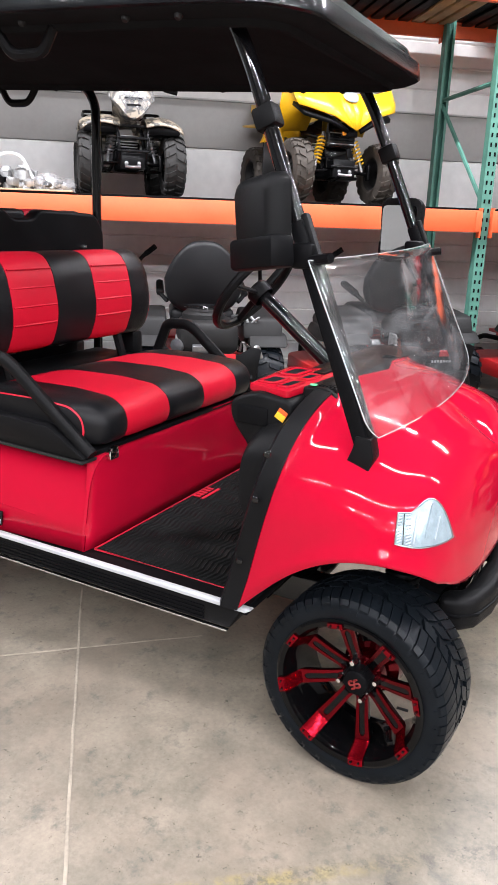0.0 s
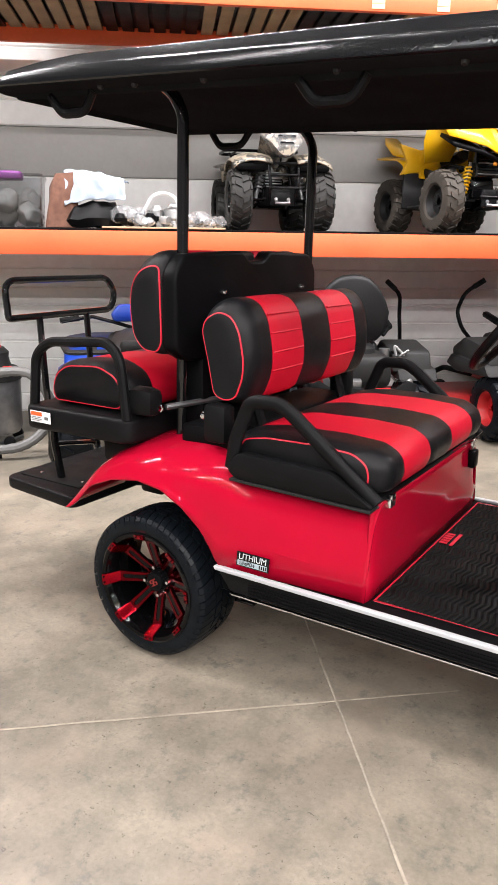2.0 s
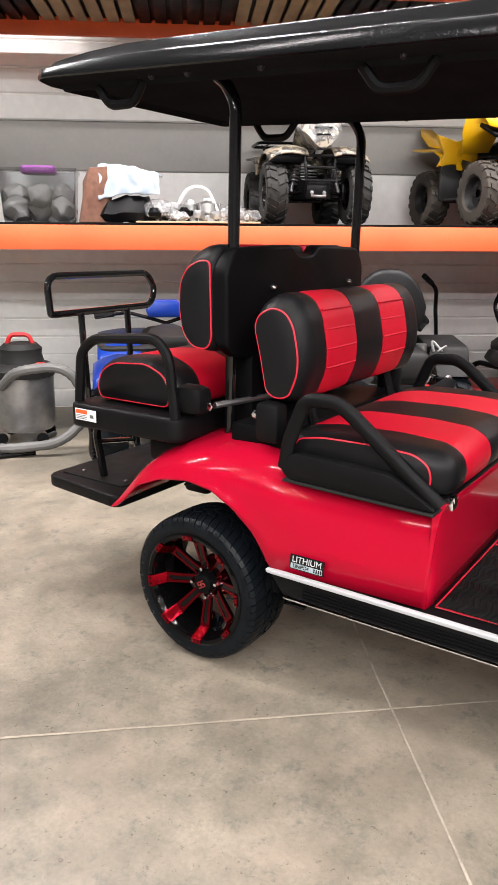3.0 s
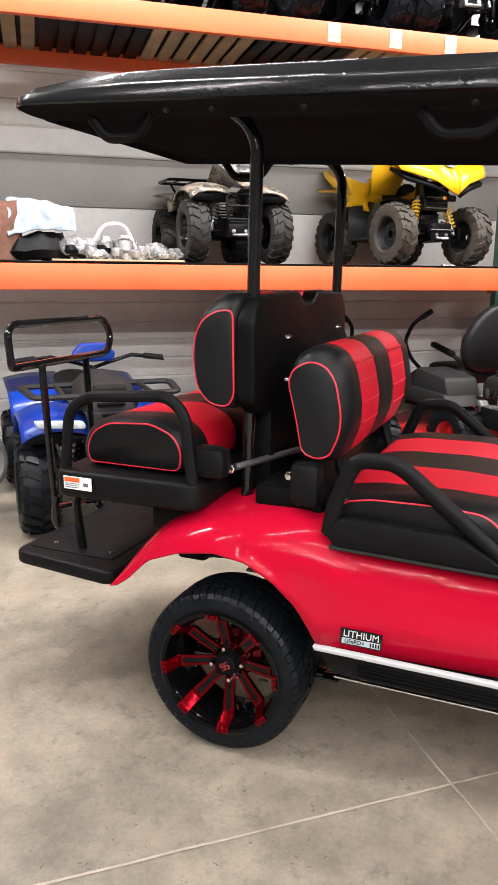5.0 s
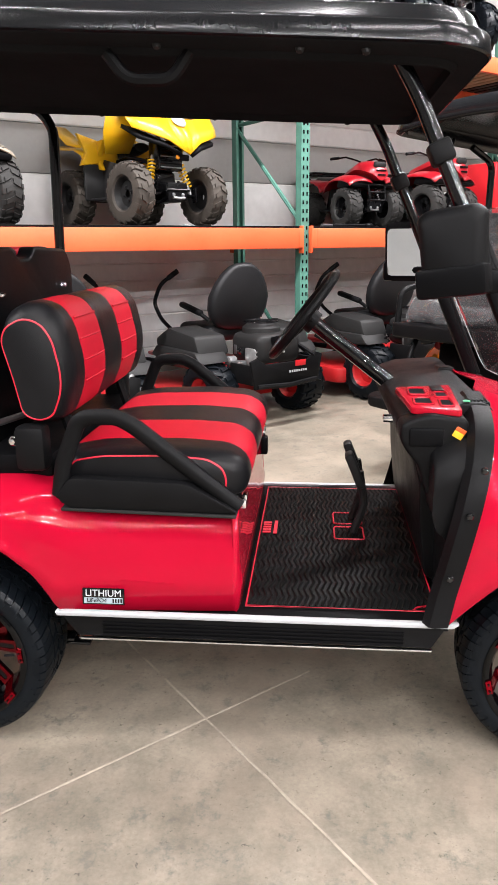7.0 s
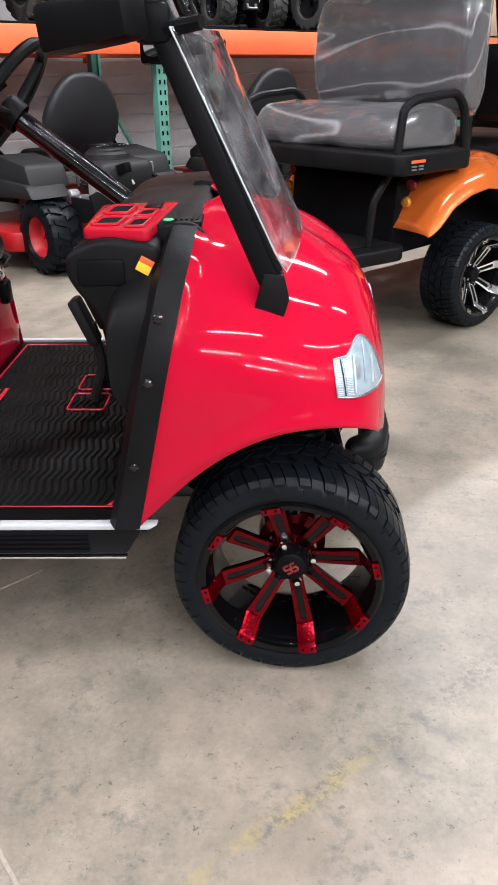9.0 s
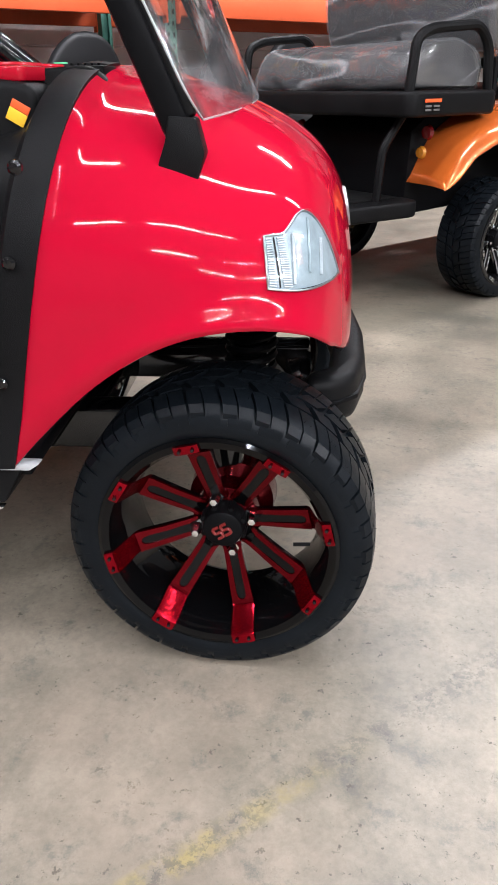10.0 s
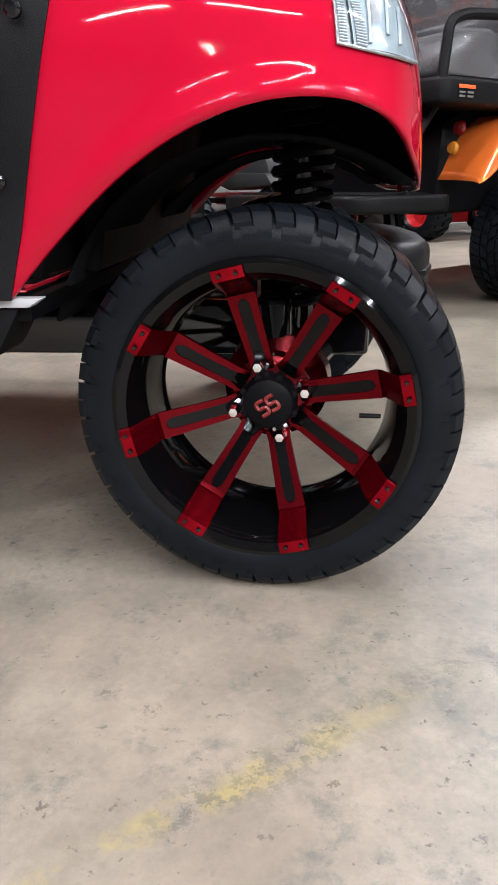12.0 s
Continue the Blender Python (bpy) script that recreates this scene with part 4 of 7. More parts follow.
    nn = cowl_normal(1.0, 0.40)
    nn = Vector((abs(nn.x), 0, abs(nn.z))).normalized()
    q = Vector((0, -1, 0)).rotation_difference(nn).to_matrix().to_4x4()
    bm = B()
    lathe(bm, [(0.033, -0.0015), (0.035, -0.0045), (0.038, -0.0045), (0.040, 0.002)], 36, Matrix.Translation(c - nn * 0.001) @ q)
    badge = part("badge", bm, STEEL, cart, "round metal badge with a dark face")
    bm = B()
    lathe(bm, [(0.0001, -0.003), (0.02, -0.0028), (0.034, -0.0015)], 36, Matrix.Translation(c - nn * 0.001) @ q)
    part("badge_face", bm, GREY_P, badge)
    # windscreen-side black trim along the cowl's rear edge
    for side in (1, -1):
        bm = B()
        fl = (lambda p: p) if side > 0 else mirror_y
        rows = []
        for j in range(0, 35):
            w = (j / 36) ** 1.25
            p = cowl_point(0.0, w)
            nrm = Vector((0, -1, 0)) if p.z < 0.88 else Vector((0, -1, (p.z - 0.88) * 12)).normalized()
            a = p + Vector((0.004, 0, 0)) + nrm * 0.004
            b = p + Vector((-0.045, 0, 0.0)) + nrm * 0.006
            c2 = p + Vector((-0.06, 0, 0)) - nrm * 0.02
            d = p + Vector((0.002, 0, 0)) - nrm * 0.006
            rows.append([fl(k) for k in (a, (a * 0.3 + b * 0.7) + nrm * 0.003, b, c2, d)])
        loft(bm, rows)
        tr = part("edge_trim", bm, BLACK, cart, "black textured edge trim", 40)
        for z_ in (0.567, 0.74, 0.86):
            bm = B()
            x_ = 1.346 + (z_ - 0.432) * 0.225 - 0.028
            lathe(bm, [(0.0001, -0.006), (0.006, -0.0055), (0.0095, -0.002), (0.01, 0.003)], 14, Matrix.Translation((x_, -0.587 * side, z_)) @ (pose(0, 0, 0) if side > 0 else pose(0, 0, 0, 0, 0, 180)))
            part("trim_screw", bm, GLOSS, tr)


build_cowl()

# inner wheel-house, floor pan, bumper, chassis
bm = B()
prism(bm, [(0.77, 0.40), (1.36, 0.40), (1.36, 0.426), (0.77, 0.426)], -0.5585, 0.5585, 0.004)
part("floor_pan", bm, BLACK_S, cart)
for sg in (-1, 1):
    bm = B()
    box(bm, (0.86, sg * 0.2, 0.33), (1.9, 0.07, 0.09), 0.008)
    part("chassis_rail", bm, GLOSS, cart)
for x in (0.3, 0.85, 1.35, 1.78):
    bm = B()
    box(bm, (x, 0, 0.33), (0.06, 0.32, 0.07), 0.006)
    part("cross_member", bm, GLOSS, cart)
bm = B()
tube(bm, [(0, -0.4, TYRE_R), (0, 0.4, TYRE_R)], 0.035, 12)
part("rear_axle", bm, GLOSS, cart)
bm = B()
box(bm, (0.0, 0.08, 0.29), (0.2, 0.22, 0.2), 0.05)
part("gearbox", bm, GLOSS, cart)
for sg in (-1, 1):
    for a_, b_, r_ in (((1.62, 0.18, 0.30), (1.652, 0.42, 0.26), 0.02), ((1.75, 0.18, 0.30), (1.66, 0.42, 0.26), 0.02), ((1.64, 0.2, 0.45), (1.652, 0.40, 0.40), 0.018)):
        bm = B()
        tube(bm, [(a_[0], sg * a_[1], a_[2]), (b_[0], sg * b_[1], b_[2])], r_, 8)
        part("suspension_arm", bm, GLOSS, cart)
    bm = B()
    box(bm, (1.655, sg * 0.405, 0.31), (0.06, 0.04, 0.2), 0.012)
    part("steering_knuckle", bm, GLOSS, cart)
    bm = B()
    tube(bm, [(1.685, sg * 0.33, 0.28), (1.70, sg * 0.31, 0.70)], 0.030, 12)
    part("damper", bm, GLOSS, cart)
    bm = B()
    hel = []
    for k in range(0, 225):
        a = k / 224 * 2 * math.pi * 14
        hel.append((1.688 + 0.012 * k / 224 + 0.040 * math.cos(a), sg * (0.33 - 0.02 * k / 224) + 0.040 * math.sin(a), 0.38 + 0.29 * k / 224))
    tube(bm, hel, 0.0075, 6)
    part("coil_spring", bm, BLACK_S, cart)
    bm = B()
    tube(bm, [(0.02, sg * 0.3, 0.26), (0.07, sg * 0.28, 0.6)], 0.03, 10)
    for k in range(4):
        box(bm, (0.0, sg * 0.35, 0.21 + 0.012 * k), (0.62 - 0.1 * k, 0.05, 0.009), 0.002)
    part("leaf_spring", bm, GLOSS, cart)
# black sheets added in the wheel arches to stand for the shade there
for sg in (-1, 1):
    bm = B()
    rows = []
    for k in range(15):
        a = math.pi * (0.30 + 0.62 * k / 14)
        rows.append([(1.655 + 0.33 * math.cos(a), sg * y, 0.29 + 0.335 * math.sin(a)) for y in (0.10, 0.40)])
    grid(bm, rows)
    ob = part("front_arch_shade", bm, LINER_SHADE, cart)
    ob.modifiers.new("thick", "SOLIDIFY").thickness = 0.006
    bm = B()
    rows = []
    for k in range(15):
        a = math.pi * (0.12 + 0.46 * k / 14)
        rows.append([(0.0 + 0.315 * math.cos(a), sg * y, 0.31 + 0.325 * math.sin(a)) for y in (0.26, 0.53)])
    grid(bm, rows)
    ob = part("rear_arch_shade", bm, LINER_SHADE, cart)
    ob.modifiers.new("thick", "SOLIDIFY").thickness = 0.006
bm = B()
prism(bm, [(1.79, -0.32), (1.85, -0.312), (1.887, -0.272), (1.91, -0.176), (1.92, 0), (1.91, 0.176), (1.887, 0.272), (1.85, 0.312), (1.79, 0.32), (1.79, 0.264), (1.835, 0.232), (1.855, 0), (1.835, -0.232), (1.79, -0.264)], 0.378, 0.472, 0.02, axis="z", seg=3)
bump = part("front_bumper", bm, BLACK, cart, "textured black bumper")
bm = B()
prism(bm, [(1.795, -0.3236), (1.852, -0.3156), (1.891, -0.2736), (1.914, -0.1776), (1.924, 0), (1.914, 0.1776), (1.891, 0.2736), (1.852, 0.3156), (1.795, 0.3236), (1.815, 0.296), (1.855, 0.208), (1.855, -0.208), (1.815, -0.296)], 0.42, 0.431, 0.004, axis="z")
part("bumper_groove_rib", bm, BLACK_S, bump)

# rocker sill
for sg in (-1, 1):
    bm = B()
    prism(bm, [(0.294, 0.421), (1.366, 0.421), (1.384, 0.433), (0.288, 0.433)], sg * 0.560, sg * 0.583, 0.003)
    part("sill_strip", bm, WHITE, cart, "white sill strip")
    bm = B()
    prism(bm, [(0.30, 0.420), (1.352, 0.420), (1.315, 0.357), (0.35, 0.357)], sg * 0.48, sg * 0.575, 0.006)
    sill = part("rocker_panel", bm, BLACK, cart, "ribbed black rocker panel")
    bm = B()
    for z in (0.368, 0.379, 0.390, 0.401):
        prism(bm, [(0.42, z - 0.003), (1.24, z - 0.003), (1.24, z + 0.003), (0.42, z + 0.003)], sg * 0.57, sg * 0.5795, 0.001)
    part("rocker_ribs", bm, BLACK_S, sill)
    bm = B()
    prism(bm, [(0.36, 0.351), (1.312, 0.351), (1.316, 0.356), (0.352, 0.356)], sg * 0.57, sg * 0.583, 0.001)
    part("rocker_edge", bm, CHROME, sill, "bright lower edge")

# ---- rear body ----
RTOP = [(-0.40, 0.50), (-0.345, 0.60), (-0.28, 0.68), (-0.17, 0.745), (-0.05, 0.78), (0.10, 0.798), (0.22, 0.80), (0.30, 0.77), (0.35, 0.735), (0.42, 0.725), (0.79, 0.715)]
RLOW = [(-0.40, 0.482), (-0.37, 0.492), (-0.33, 0.52), (-0.25, 0.598), (-0.14, 0.642), (-0.02, 0.662), (0.08, 0.648), (0.16, 0.603), (0.23, 0.535), (0.275, 0.465), (0.292, 0.433), (0.32, 0.428), (0.79, 0.428)]
RHALF = [(-0.40, 0.548), (-0.3, 0.562), (0.0, 0.574), (0.2, 0.568), (0.35, 0.558), (0.5, 0.549), (0.79, 0.535)]


def rear_point(x, w):
    zt, zl, hw = hermite(RTOP, x), curve_y(RLOW, x), hermite(RHALF, x)
    flat = min(1, max(0, (x - 0.12) / 0.30))
    flat = flat * flat * (3 - 2 * flat)
    n = 2.5 + 3.5 * flat
    inner = 0.24
    a = w * math.pi / 2
    h = 1 - max(math.cos(a), 0.0) ** (2 / n)
    g = max(math.sin(a), 0.0) ** (2 / n)
    y = -(hw + (inner - hw) * h)
    z = zl + (zt - zl) * g
    lip = math.exp(-((z - zl) / 0.028) ** 2) * 0.014 * (1 - flat)
    lean = flat * 0.05 * (z - 0.43) / 0.29
    return Vector((x, y - lip + lean, z))


def build_rear():
    xs = [-0.40 + 1.19 * (i / 80) for i in range(81)]
    for sg in (1, -1):
        bm = B()
        rows = [[rear_point(x, (j / 30) ** 1.2) for j in range(31)] for x in xs]
        for _ in range(14):
            rows = [rows[0]] + [[rows[i][j] if j < 2 else rows[i][j] * 0.5 + (rows[i - 1][j] + rows[i + 1][j]) * 0.25 for j in range(31)] for i in range(1, 80)] + [rows[80]]
        rows = [[Vector((p.x, p.y * sg, p.z)) for p in r] for r in rows]
        grid(bm, rows)
        ob = part("rear_side_panel", bm, RED, cart, "glossy red rear fender and side panel", 55)
        md = ob.modifiers.new("thick", "SOLIDIFY")
        md.thickness, md.offset = 0.006, (-1 if sg > 0 else 1)
    # front face of the seat box
    bm = B()
    rows = []
    for j in range(9):
        z = 0.425 + 0.29 * j / 8
        hw = 0.535 - 0.05 * j / 8
        xf = 0.797 - 0.012 * j / 8 + (0.006 if j == 2 else 0)
        rows.append([(xf + (0 if abs(t) < 0.97 else -0.008), hw * t, z) for t in [-1 + 2 * i / 24 for i in range(25)]])
    grid(bm, rows)
    ob = part("seat_box_front", bm, RED, cart, "glossy red seat box front", 50)
    ob.modifiers.new("thick", "SOLIDIFY").thickness = 0.006
    bm = B()
    prism(bm, [(0.28, 0.715), (0.79, 0.708), (0.79, 0.724), (0.28, 0.735)], -0.485, 0.485, 0.004)
    part("seat_box_lid", bm, BLACK_S, cart)
    bm = B()
    box(bm, (-0.06, 0, 0.70), (0.5, 0.9, 0.10), 0.02)
    part("rear_deck", bm, BLACK_S, cart)
    bm = B()
    box(bm, (0.15, 0, 0.80), (0.22, 0.86, 0.08), 0.02)
    part("rear_shelf", bm, BLACK_S, cart)
    bm = B()
    box(bm, (0.0, 0, 0.92), (0.10, 0.62, 0.3), 0.02)
    part("rear_bulkhead", bm, BLACK_S, cart)
    bm = B()
    box(bm, (-0.30, 0, 0.60), (0.12, 0.40, 0.30), 0.02)
    part("bagwell_panel", bm, BLACK_S, cart)


build_rear()


def panel_profile(outline, y0, y1, bev, material, parent, name="panel", crown=0.0, label=""):
    bm = B()
    prism(bm, rounded2(outline, 0.03), y0, y1, bev, seg=3)
    return part(name, bm, material, parent, label, 50)


def rounded2(poly, r, n=4):
    return [(p.x, p.z) for p in rounded([(a, 0, b) for a, b in poly], r, n, closed=True)]


END = 0.80    # how far the ends of a cushion draw in


def striped_seat(name, outline, hw, label, shift, ribs=None):
    """A cushion of five sewn panels, black and red by turns, with red piping on its ends."""
    cuts = [-hw, -hw * 0.71, -hw * 0.25, hw * 0.19, hw * 0.66, hw]
    cols = [VINYL, VINYL_R, VINYL, VINYL_R, VINYL]
    bm = B()
    o2 = rounded2(outline, 0.035)
    cx, cz = sum(p[0] for p in o2) / len(o2), sum(p[1] for p in o2) / len(o2)
    core = [(cx + (x - cx) * 0.8, cz + (z - cz) * 0.8) for x, z in o2]
    prism(bm, core, -hw * 0.96, hw * 0.96, 0.0)
    base = part(name, bm, VINYL, cart, label)
    for i in range(5):
        a, b = cuts[i] + 0.0012, cuts[i + 1] - 0.0012
        bm = B()
        mid = 0.5 * (a + b)
        rings = []
        st = 9
        for k in range(st):
            t = k / (st - 1)
            y = a + (b - a) * t
            e = min(t, 1 - t) * 2
            s = 1.0 - 0.018 * (1 - min(1, e * 3)) ** 2
            f = 0.0
            if (i == 0 and t < 0.5) or (i == 4 and t > 0.5):
                f = (1 - min(1, e)) ** 2.4
                s = 1.0 - (1 - END) * f
            rings.append([(cx + (x - cx) * s + f * shift[0], y, cz + (z - cz) * s + f * shift[1]) for x, z in o2])
        loft(bm, rings)
        part("panel", bm, cols[i], base, "red vinyl panel" if i in (1, 3) else "", 50)
    for sg in (-1, 1):
        bm = B()
        tube(bm, [(cx + (x - cx) * (END + 0.012) + shift[0], sg * (hw - 0.004), cz + (z - cz) * (END + 0.012) + shift[1]) for x, z in o2], 0.0034, 6, closed=True)
        part("piping", bm, PIPING, base, "red piping")
    if ribs:
        for i in (1, 3):
            for (x, z), (nx, nz) in ribs:
                bm = B()
                tube(bm, [(x, cuts[i] + 0.006, z), (x + nx * 0.003, 0.5 * (cuts[i] + cuts[i + 1]), z + nz * 0.003), (x, cuts[i + 1] - 0.006, z)], 0.0035, 6)
                part("stitched_rib", bm, VINYL_R, base)
    return base


SEAT_O = [(0.285, 0.738), (0.275, 0.80), (0.30, 0.85), (0.40, 0.868), (0.62, 0.872), (0.76, 0.862), (0.81, 0.83), (0.822, 0.78), (0.805, 0.735)]
striped_seat("front_seat_cushion", SEAT_O, 0.485, "padded black vinyl bench cushion with red stripes", (-0.012, -0.006))
BACK_O = [(0.205, 0.945), (0.255, 0.925), (0.305, 0.94), (0.338, 1.02), (0.342, 1.09), (0.320, 1.20), (0.285, 1.252), (0.225, 1.268), (0.165, 1.235), (0.150, 1.19), (0.178, 1.08)]
ribs_b = [((0.3365, 1.03), (1, 0.0)), ((0.338, 1.09), (1, 0.2)), ((0.3275, 1.15), (1, 0.3)), ((0.314, 1.21), (1, 0.4))]
striped_seat("front_backrest", BACK_O, 0.455, "padded black backrest with ribbed red stripes", (-0.014, -0.016), ribs_b)
RSEAT_O = [(-0.155, 0.85), (-0.15, 0.93), (-0.185, 0.985), (-0.28, 1.022), (-0.47, 1.01), (-0.545, 0.968), (-0.572, 0.90), (-0.56, 0.85)]
striped_seat("rear_seat_cushion", RSEAT_O, 0.475, "padded rear-facing black cushion with red stripes", (0.006, -0.004))
RBACK_O = [(-0.02, 1.06), (-0.09, 1.065), (-0.14, 1.12), (-0.155, 1.22), (-0.148, 1.315), (-0.115, 1.375), (-0.05, 1.405), (0.0, 1.405), (0.005, 1.10)]
striped_seat("rear_backrest", RBACK_O, 0.455, "padded rear-facing backrest with red piping", (-0.006, -0.018))

# moulded shell behind the rear backrest
bm = B()
prism(bm, rounded2([(-0.455, 1.09), (-0.455, 1.33), (-0.40, 1.395), (-0.06, 1.405), (-0.02, 1.37), (0.08, 1.37), (0.12, 1.405), (0.44, 1.395), (0.49, 1.33), (0.49, 1.09), (0.42, 1.04), (-0.38, 1.04)], 0.03), -0.012, 0.05, 0.014, axis="x", seg=3)
shell = part("backrest_shell", bm, BLACK_S, cart, "moulded black backrest shell")
for y in (-0.2, 0.35):
    for z in (1.265, 1.13):
        bm = B()
        lathe(bm, [(0.0001, -0.014), (0.006, -0.013), (0.009, -0.006), (0.01, 0.004)], 12, Matrix.Translation((0.056, y, z)) @ pose(0, 0, 0, 0, 0, 90))
        part("shell_bolt", bm, CHROME, shell, "chrome bolt")
bm = B()
for y in (-0.3, 0.3):
    tube(bm, [(0.30, y, 0.80), (0.26, y, 0.93), (0.22, y, 1.1)], 0.018, 8)
tube(bm, [(0.24, -0.40, 0.98), (0.24, 0.40, 0.98)], 0.016, 8)
part("backrest_bracket", bm, TUBEB, cart)

# rear seat kit: tray, footboard, grab bars
bm = B()
prism(bm, rounded2([(-0.61, -0.555), (-0.10, -0.535), (-0.09, 0.0), (-0.10, 0.535), (-0.61, 0.555)], 0.05), 0.755, 0.845, 0.016, axis="z", seg=3)
tray = part("rear_seat_base", bm, BLACK, cart, "moulded black rear seat base")
bm = B()
box(bm, (-0.51, -0.5572, 0.808), (0.105, 0.002, 0.042), 0.0005)
stk = part("safety_sticker", bm, PAPER, tray, "white and red safety sticker")
bm = B()
box(bm, (-0.53, -0.559, 0.819), (0.058, 0.0016, 0.015), 0.0003)
part("sticker_bar", bm, OLABEL, tray)
bm = B()
box(bm, (-0.478, -0.559, 0.806), (0.018, 0.0016, 0.012), 0.0003)
for k in range(3):
    box(bm, (-0.53, -0.559, 0.806 - 0.006 * k), (0.052, 0.0016, 0.0016))
part("sticker_print", bm, GREYHOSE, tray)
bm = B()
prism(bm, rounded2([(-0.895, -0.44), (-0.45, -0.485), (-0.44, 0.485), (-0.895, 0.44)], 0.05), 0.435, 0.485, 0.012, axis="z", seg=3)
plat = part("footboard", bm, BLACK, cart, "textured black folding footboard")
bm = B()
box(bm, (-0.68, 0, 0.487), (0.34, 0.78, 0.006), 0.002)
part("footboard_mat", bm, RUBMAT, plat)
for x in (-0.79, -0.55):
    for y in (-0.33, 0.33):
        bm = B()
        lathe(bm, [(0.0001, -0.004), (0.007, -0.003), (0.01, 0.002)], 10, Matrix.Translation((x, y, 0.49)) @ pose(0, 0, 0, -90, 0, 0))
        part("footboard_screw", bm, CHROME, plat)
for sg in (-1, 1):
    bm = B()
    tube(bm, [(-0.67, sg * 0.33, 0.485), (-0.67, sg * 0.36, 0.66), (-0.62, sg * 0.40, 0.755)], 0.016, 8, fillet=0.03)
    part("footboard_leg", bm, TUBEB, cart)
    bm = B()
    tube(bm, [(-0.585, sg * 0.515, 0.84), (-0.562, sg * 0.515, 1.03), (-0.49, sg * 0.515, 1.082), (-0.20, sg * 0.515, 1.102), (-0.145, sg * 0.515, 1.05), (-0.122, sg * 0.515, 0.84)], 0.018, 10, fillet=0.045)
    part("rear_grab_bar", bm, BLACK, cart, "black plastic-coated grab bar")
    bm = B()
    box(bm, (-0.08, sg * 0.47, 0.905), (0.12, 0.08, 0.10), 0.03)
    part("armrest_block", bm, BLACK, cart)
    bm = B()
    box(bm, (0.215, sg * 0.445, 0.865), (0.09, 0.07, 0.13), 0.02)
    part("armrest_block", bm, BLACK, cart)
    bm = B()
    tube(bm, [(-0.02, sg * 0.43, 0.885), (0.12, sg * 0.12, 0.90)], 0.011, 8)
    part("gas_strut", bm, STEEL, cart, "grey steel strut")
    for x, y, z in ((-0.025, 0.455, 0.885), (0.165, 0.455, 0.885)):
        bm = B()
        lathe(bm, [(0.0001, -0.016), (0.009, -0.015), (0.011, -0.004), (0.015, -0.002), (0.015, 0.004)], 6, Matrix.Translation((x, sg * y, z)) @ pose(0, 0, 0, 0, 0, 0 if sg < 0 else 180))
        part("strut_bolt", bm, CHROME, cart, "chrome bolt")
    # arm rest rail beside the front seat
    bm = B()
    y = sg * 0.50
    tube(bm, [(0.302, y, 0.745), (0.317, y, 0.836), (0.366, y, 0.952), (0.392, y, 0.966), (0.472, y, 0.968), (0.515, y, 0.945), (0.795, y * 0.98, 0.716)], 0.019, 10, fillet=0.02, flat=1.2)
    part("hip_rail", bm, BLACK, cart, "textured black hip restraint rail")
    bm = B()
    prism(bm, rounded2([(0.296, 0.745), (0.335, 0.80), (0.655, 0.79), (0.72, 0.755), (0.80, 0.708), (0.33, 0.715)], 0.02), y - 0.022, y + 0.022, 0.008)
    part("hip_rail_base", bm, BLACK, cart)
    bm = B()
    prism(bm, [(0.31, 0.708), (0.79, 0.696), (0.79, 0.704), (0.31, 0.716)], sg * 0.46, sg * 0.527, 0.002)
    part("rail_gasket", bm, GREY_P, cart)
    # tubular loop of the seat kit
# rear grab handle: tall loop behind the footboard
bm = B()
tube(bm, [(-0.93, -0.14, 0.475), (-0.955, -0.14, 0.90), (-0.965, -0.14, 1.12)], 0.0145, 10)
tube(bm, [(-0.93, 0.14, 0.475), (-0.955, 0.14, 0.90), (-0.965, 0.14, 1.12)], 0.0145, 10)
part("handle_post", bm, GLOSS, cart)
bm = B()
tube(bm, [(-0.97, -0.30, 1.12), (-0.985, -0.30, 1.275), (-0.985, 0.30, 1.275), (-0.97, 0.34, 1.20), (-0.965, 0.30, 1.125), (-0.965, -0.28, 1.12)], 0.0145, 10, closed=True, fillet=0.06)
part("handle_loop", bm, GLOSS, cart, "glossy black tubular grab handle")
bm = B()
tube(bm, [(-0.93, -0.14, 0.60), (-0.95, -0.14, 0.475), (-0.83, -0.13, 0.43), (-0.72, -0.13, 0.44)], 0.015, 8, fillet=0.05)
tube(bm, [(-0.93, 0.14, 0.60), (-0.95, 0.14, 0.475), (-0.83, 0.13, 0.43), (-0.72, 0.13, 0.44)], 0.015, 8, fillet=0.05)
tube(bm, [(-0.94, -0.14, 0.55), (-0.94, 0.14, 0.50)], 0.012, 8)
part("handle_foot", bm, GLOSS, cart)

# ---- roof and posts ----


def roof_z(x):
    return 1.805 + (1.36 - x) * 0.055


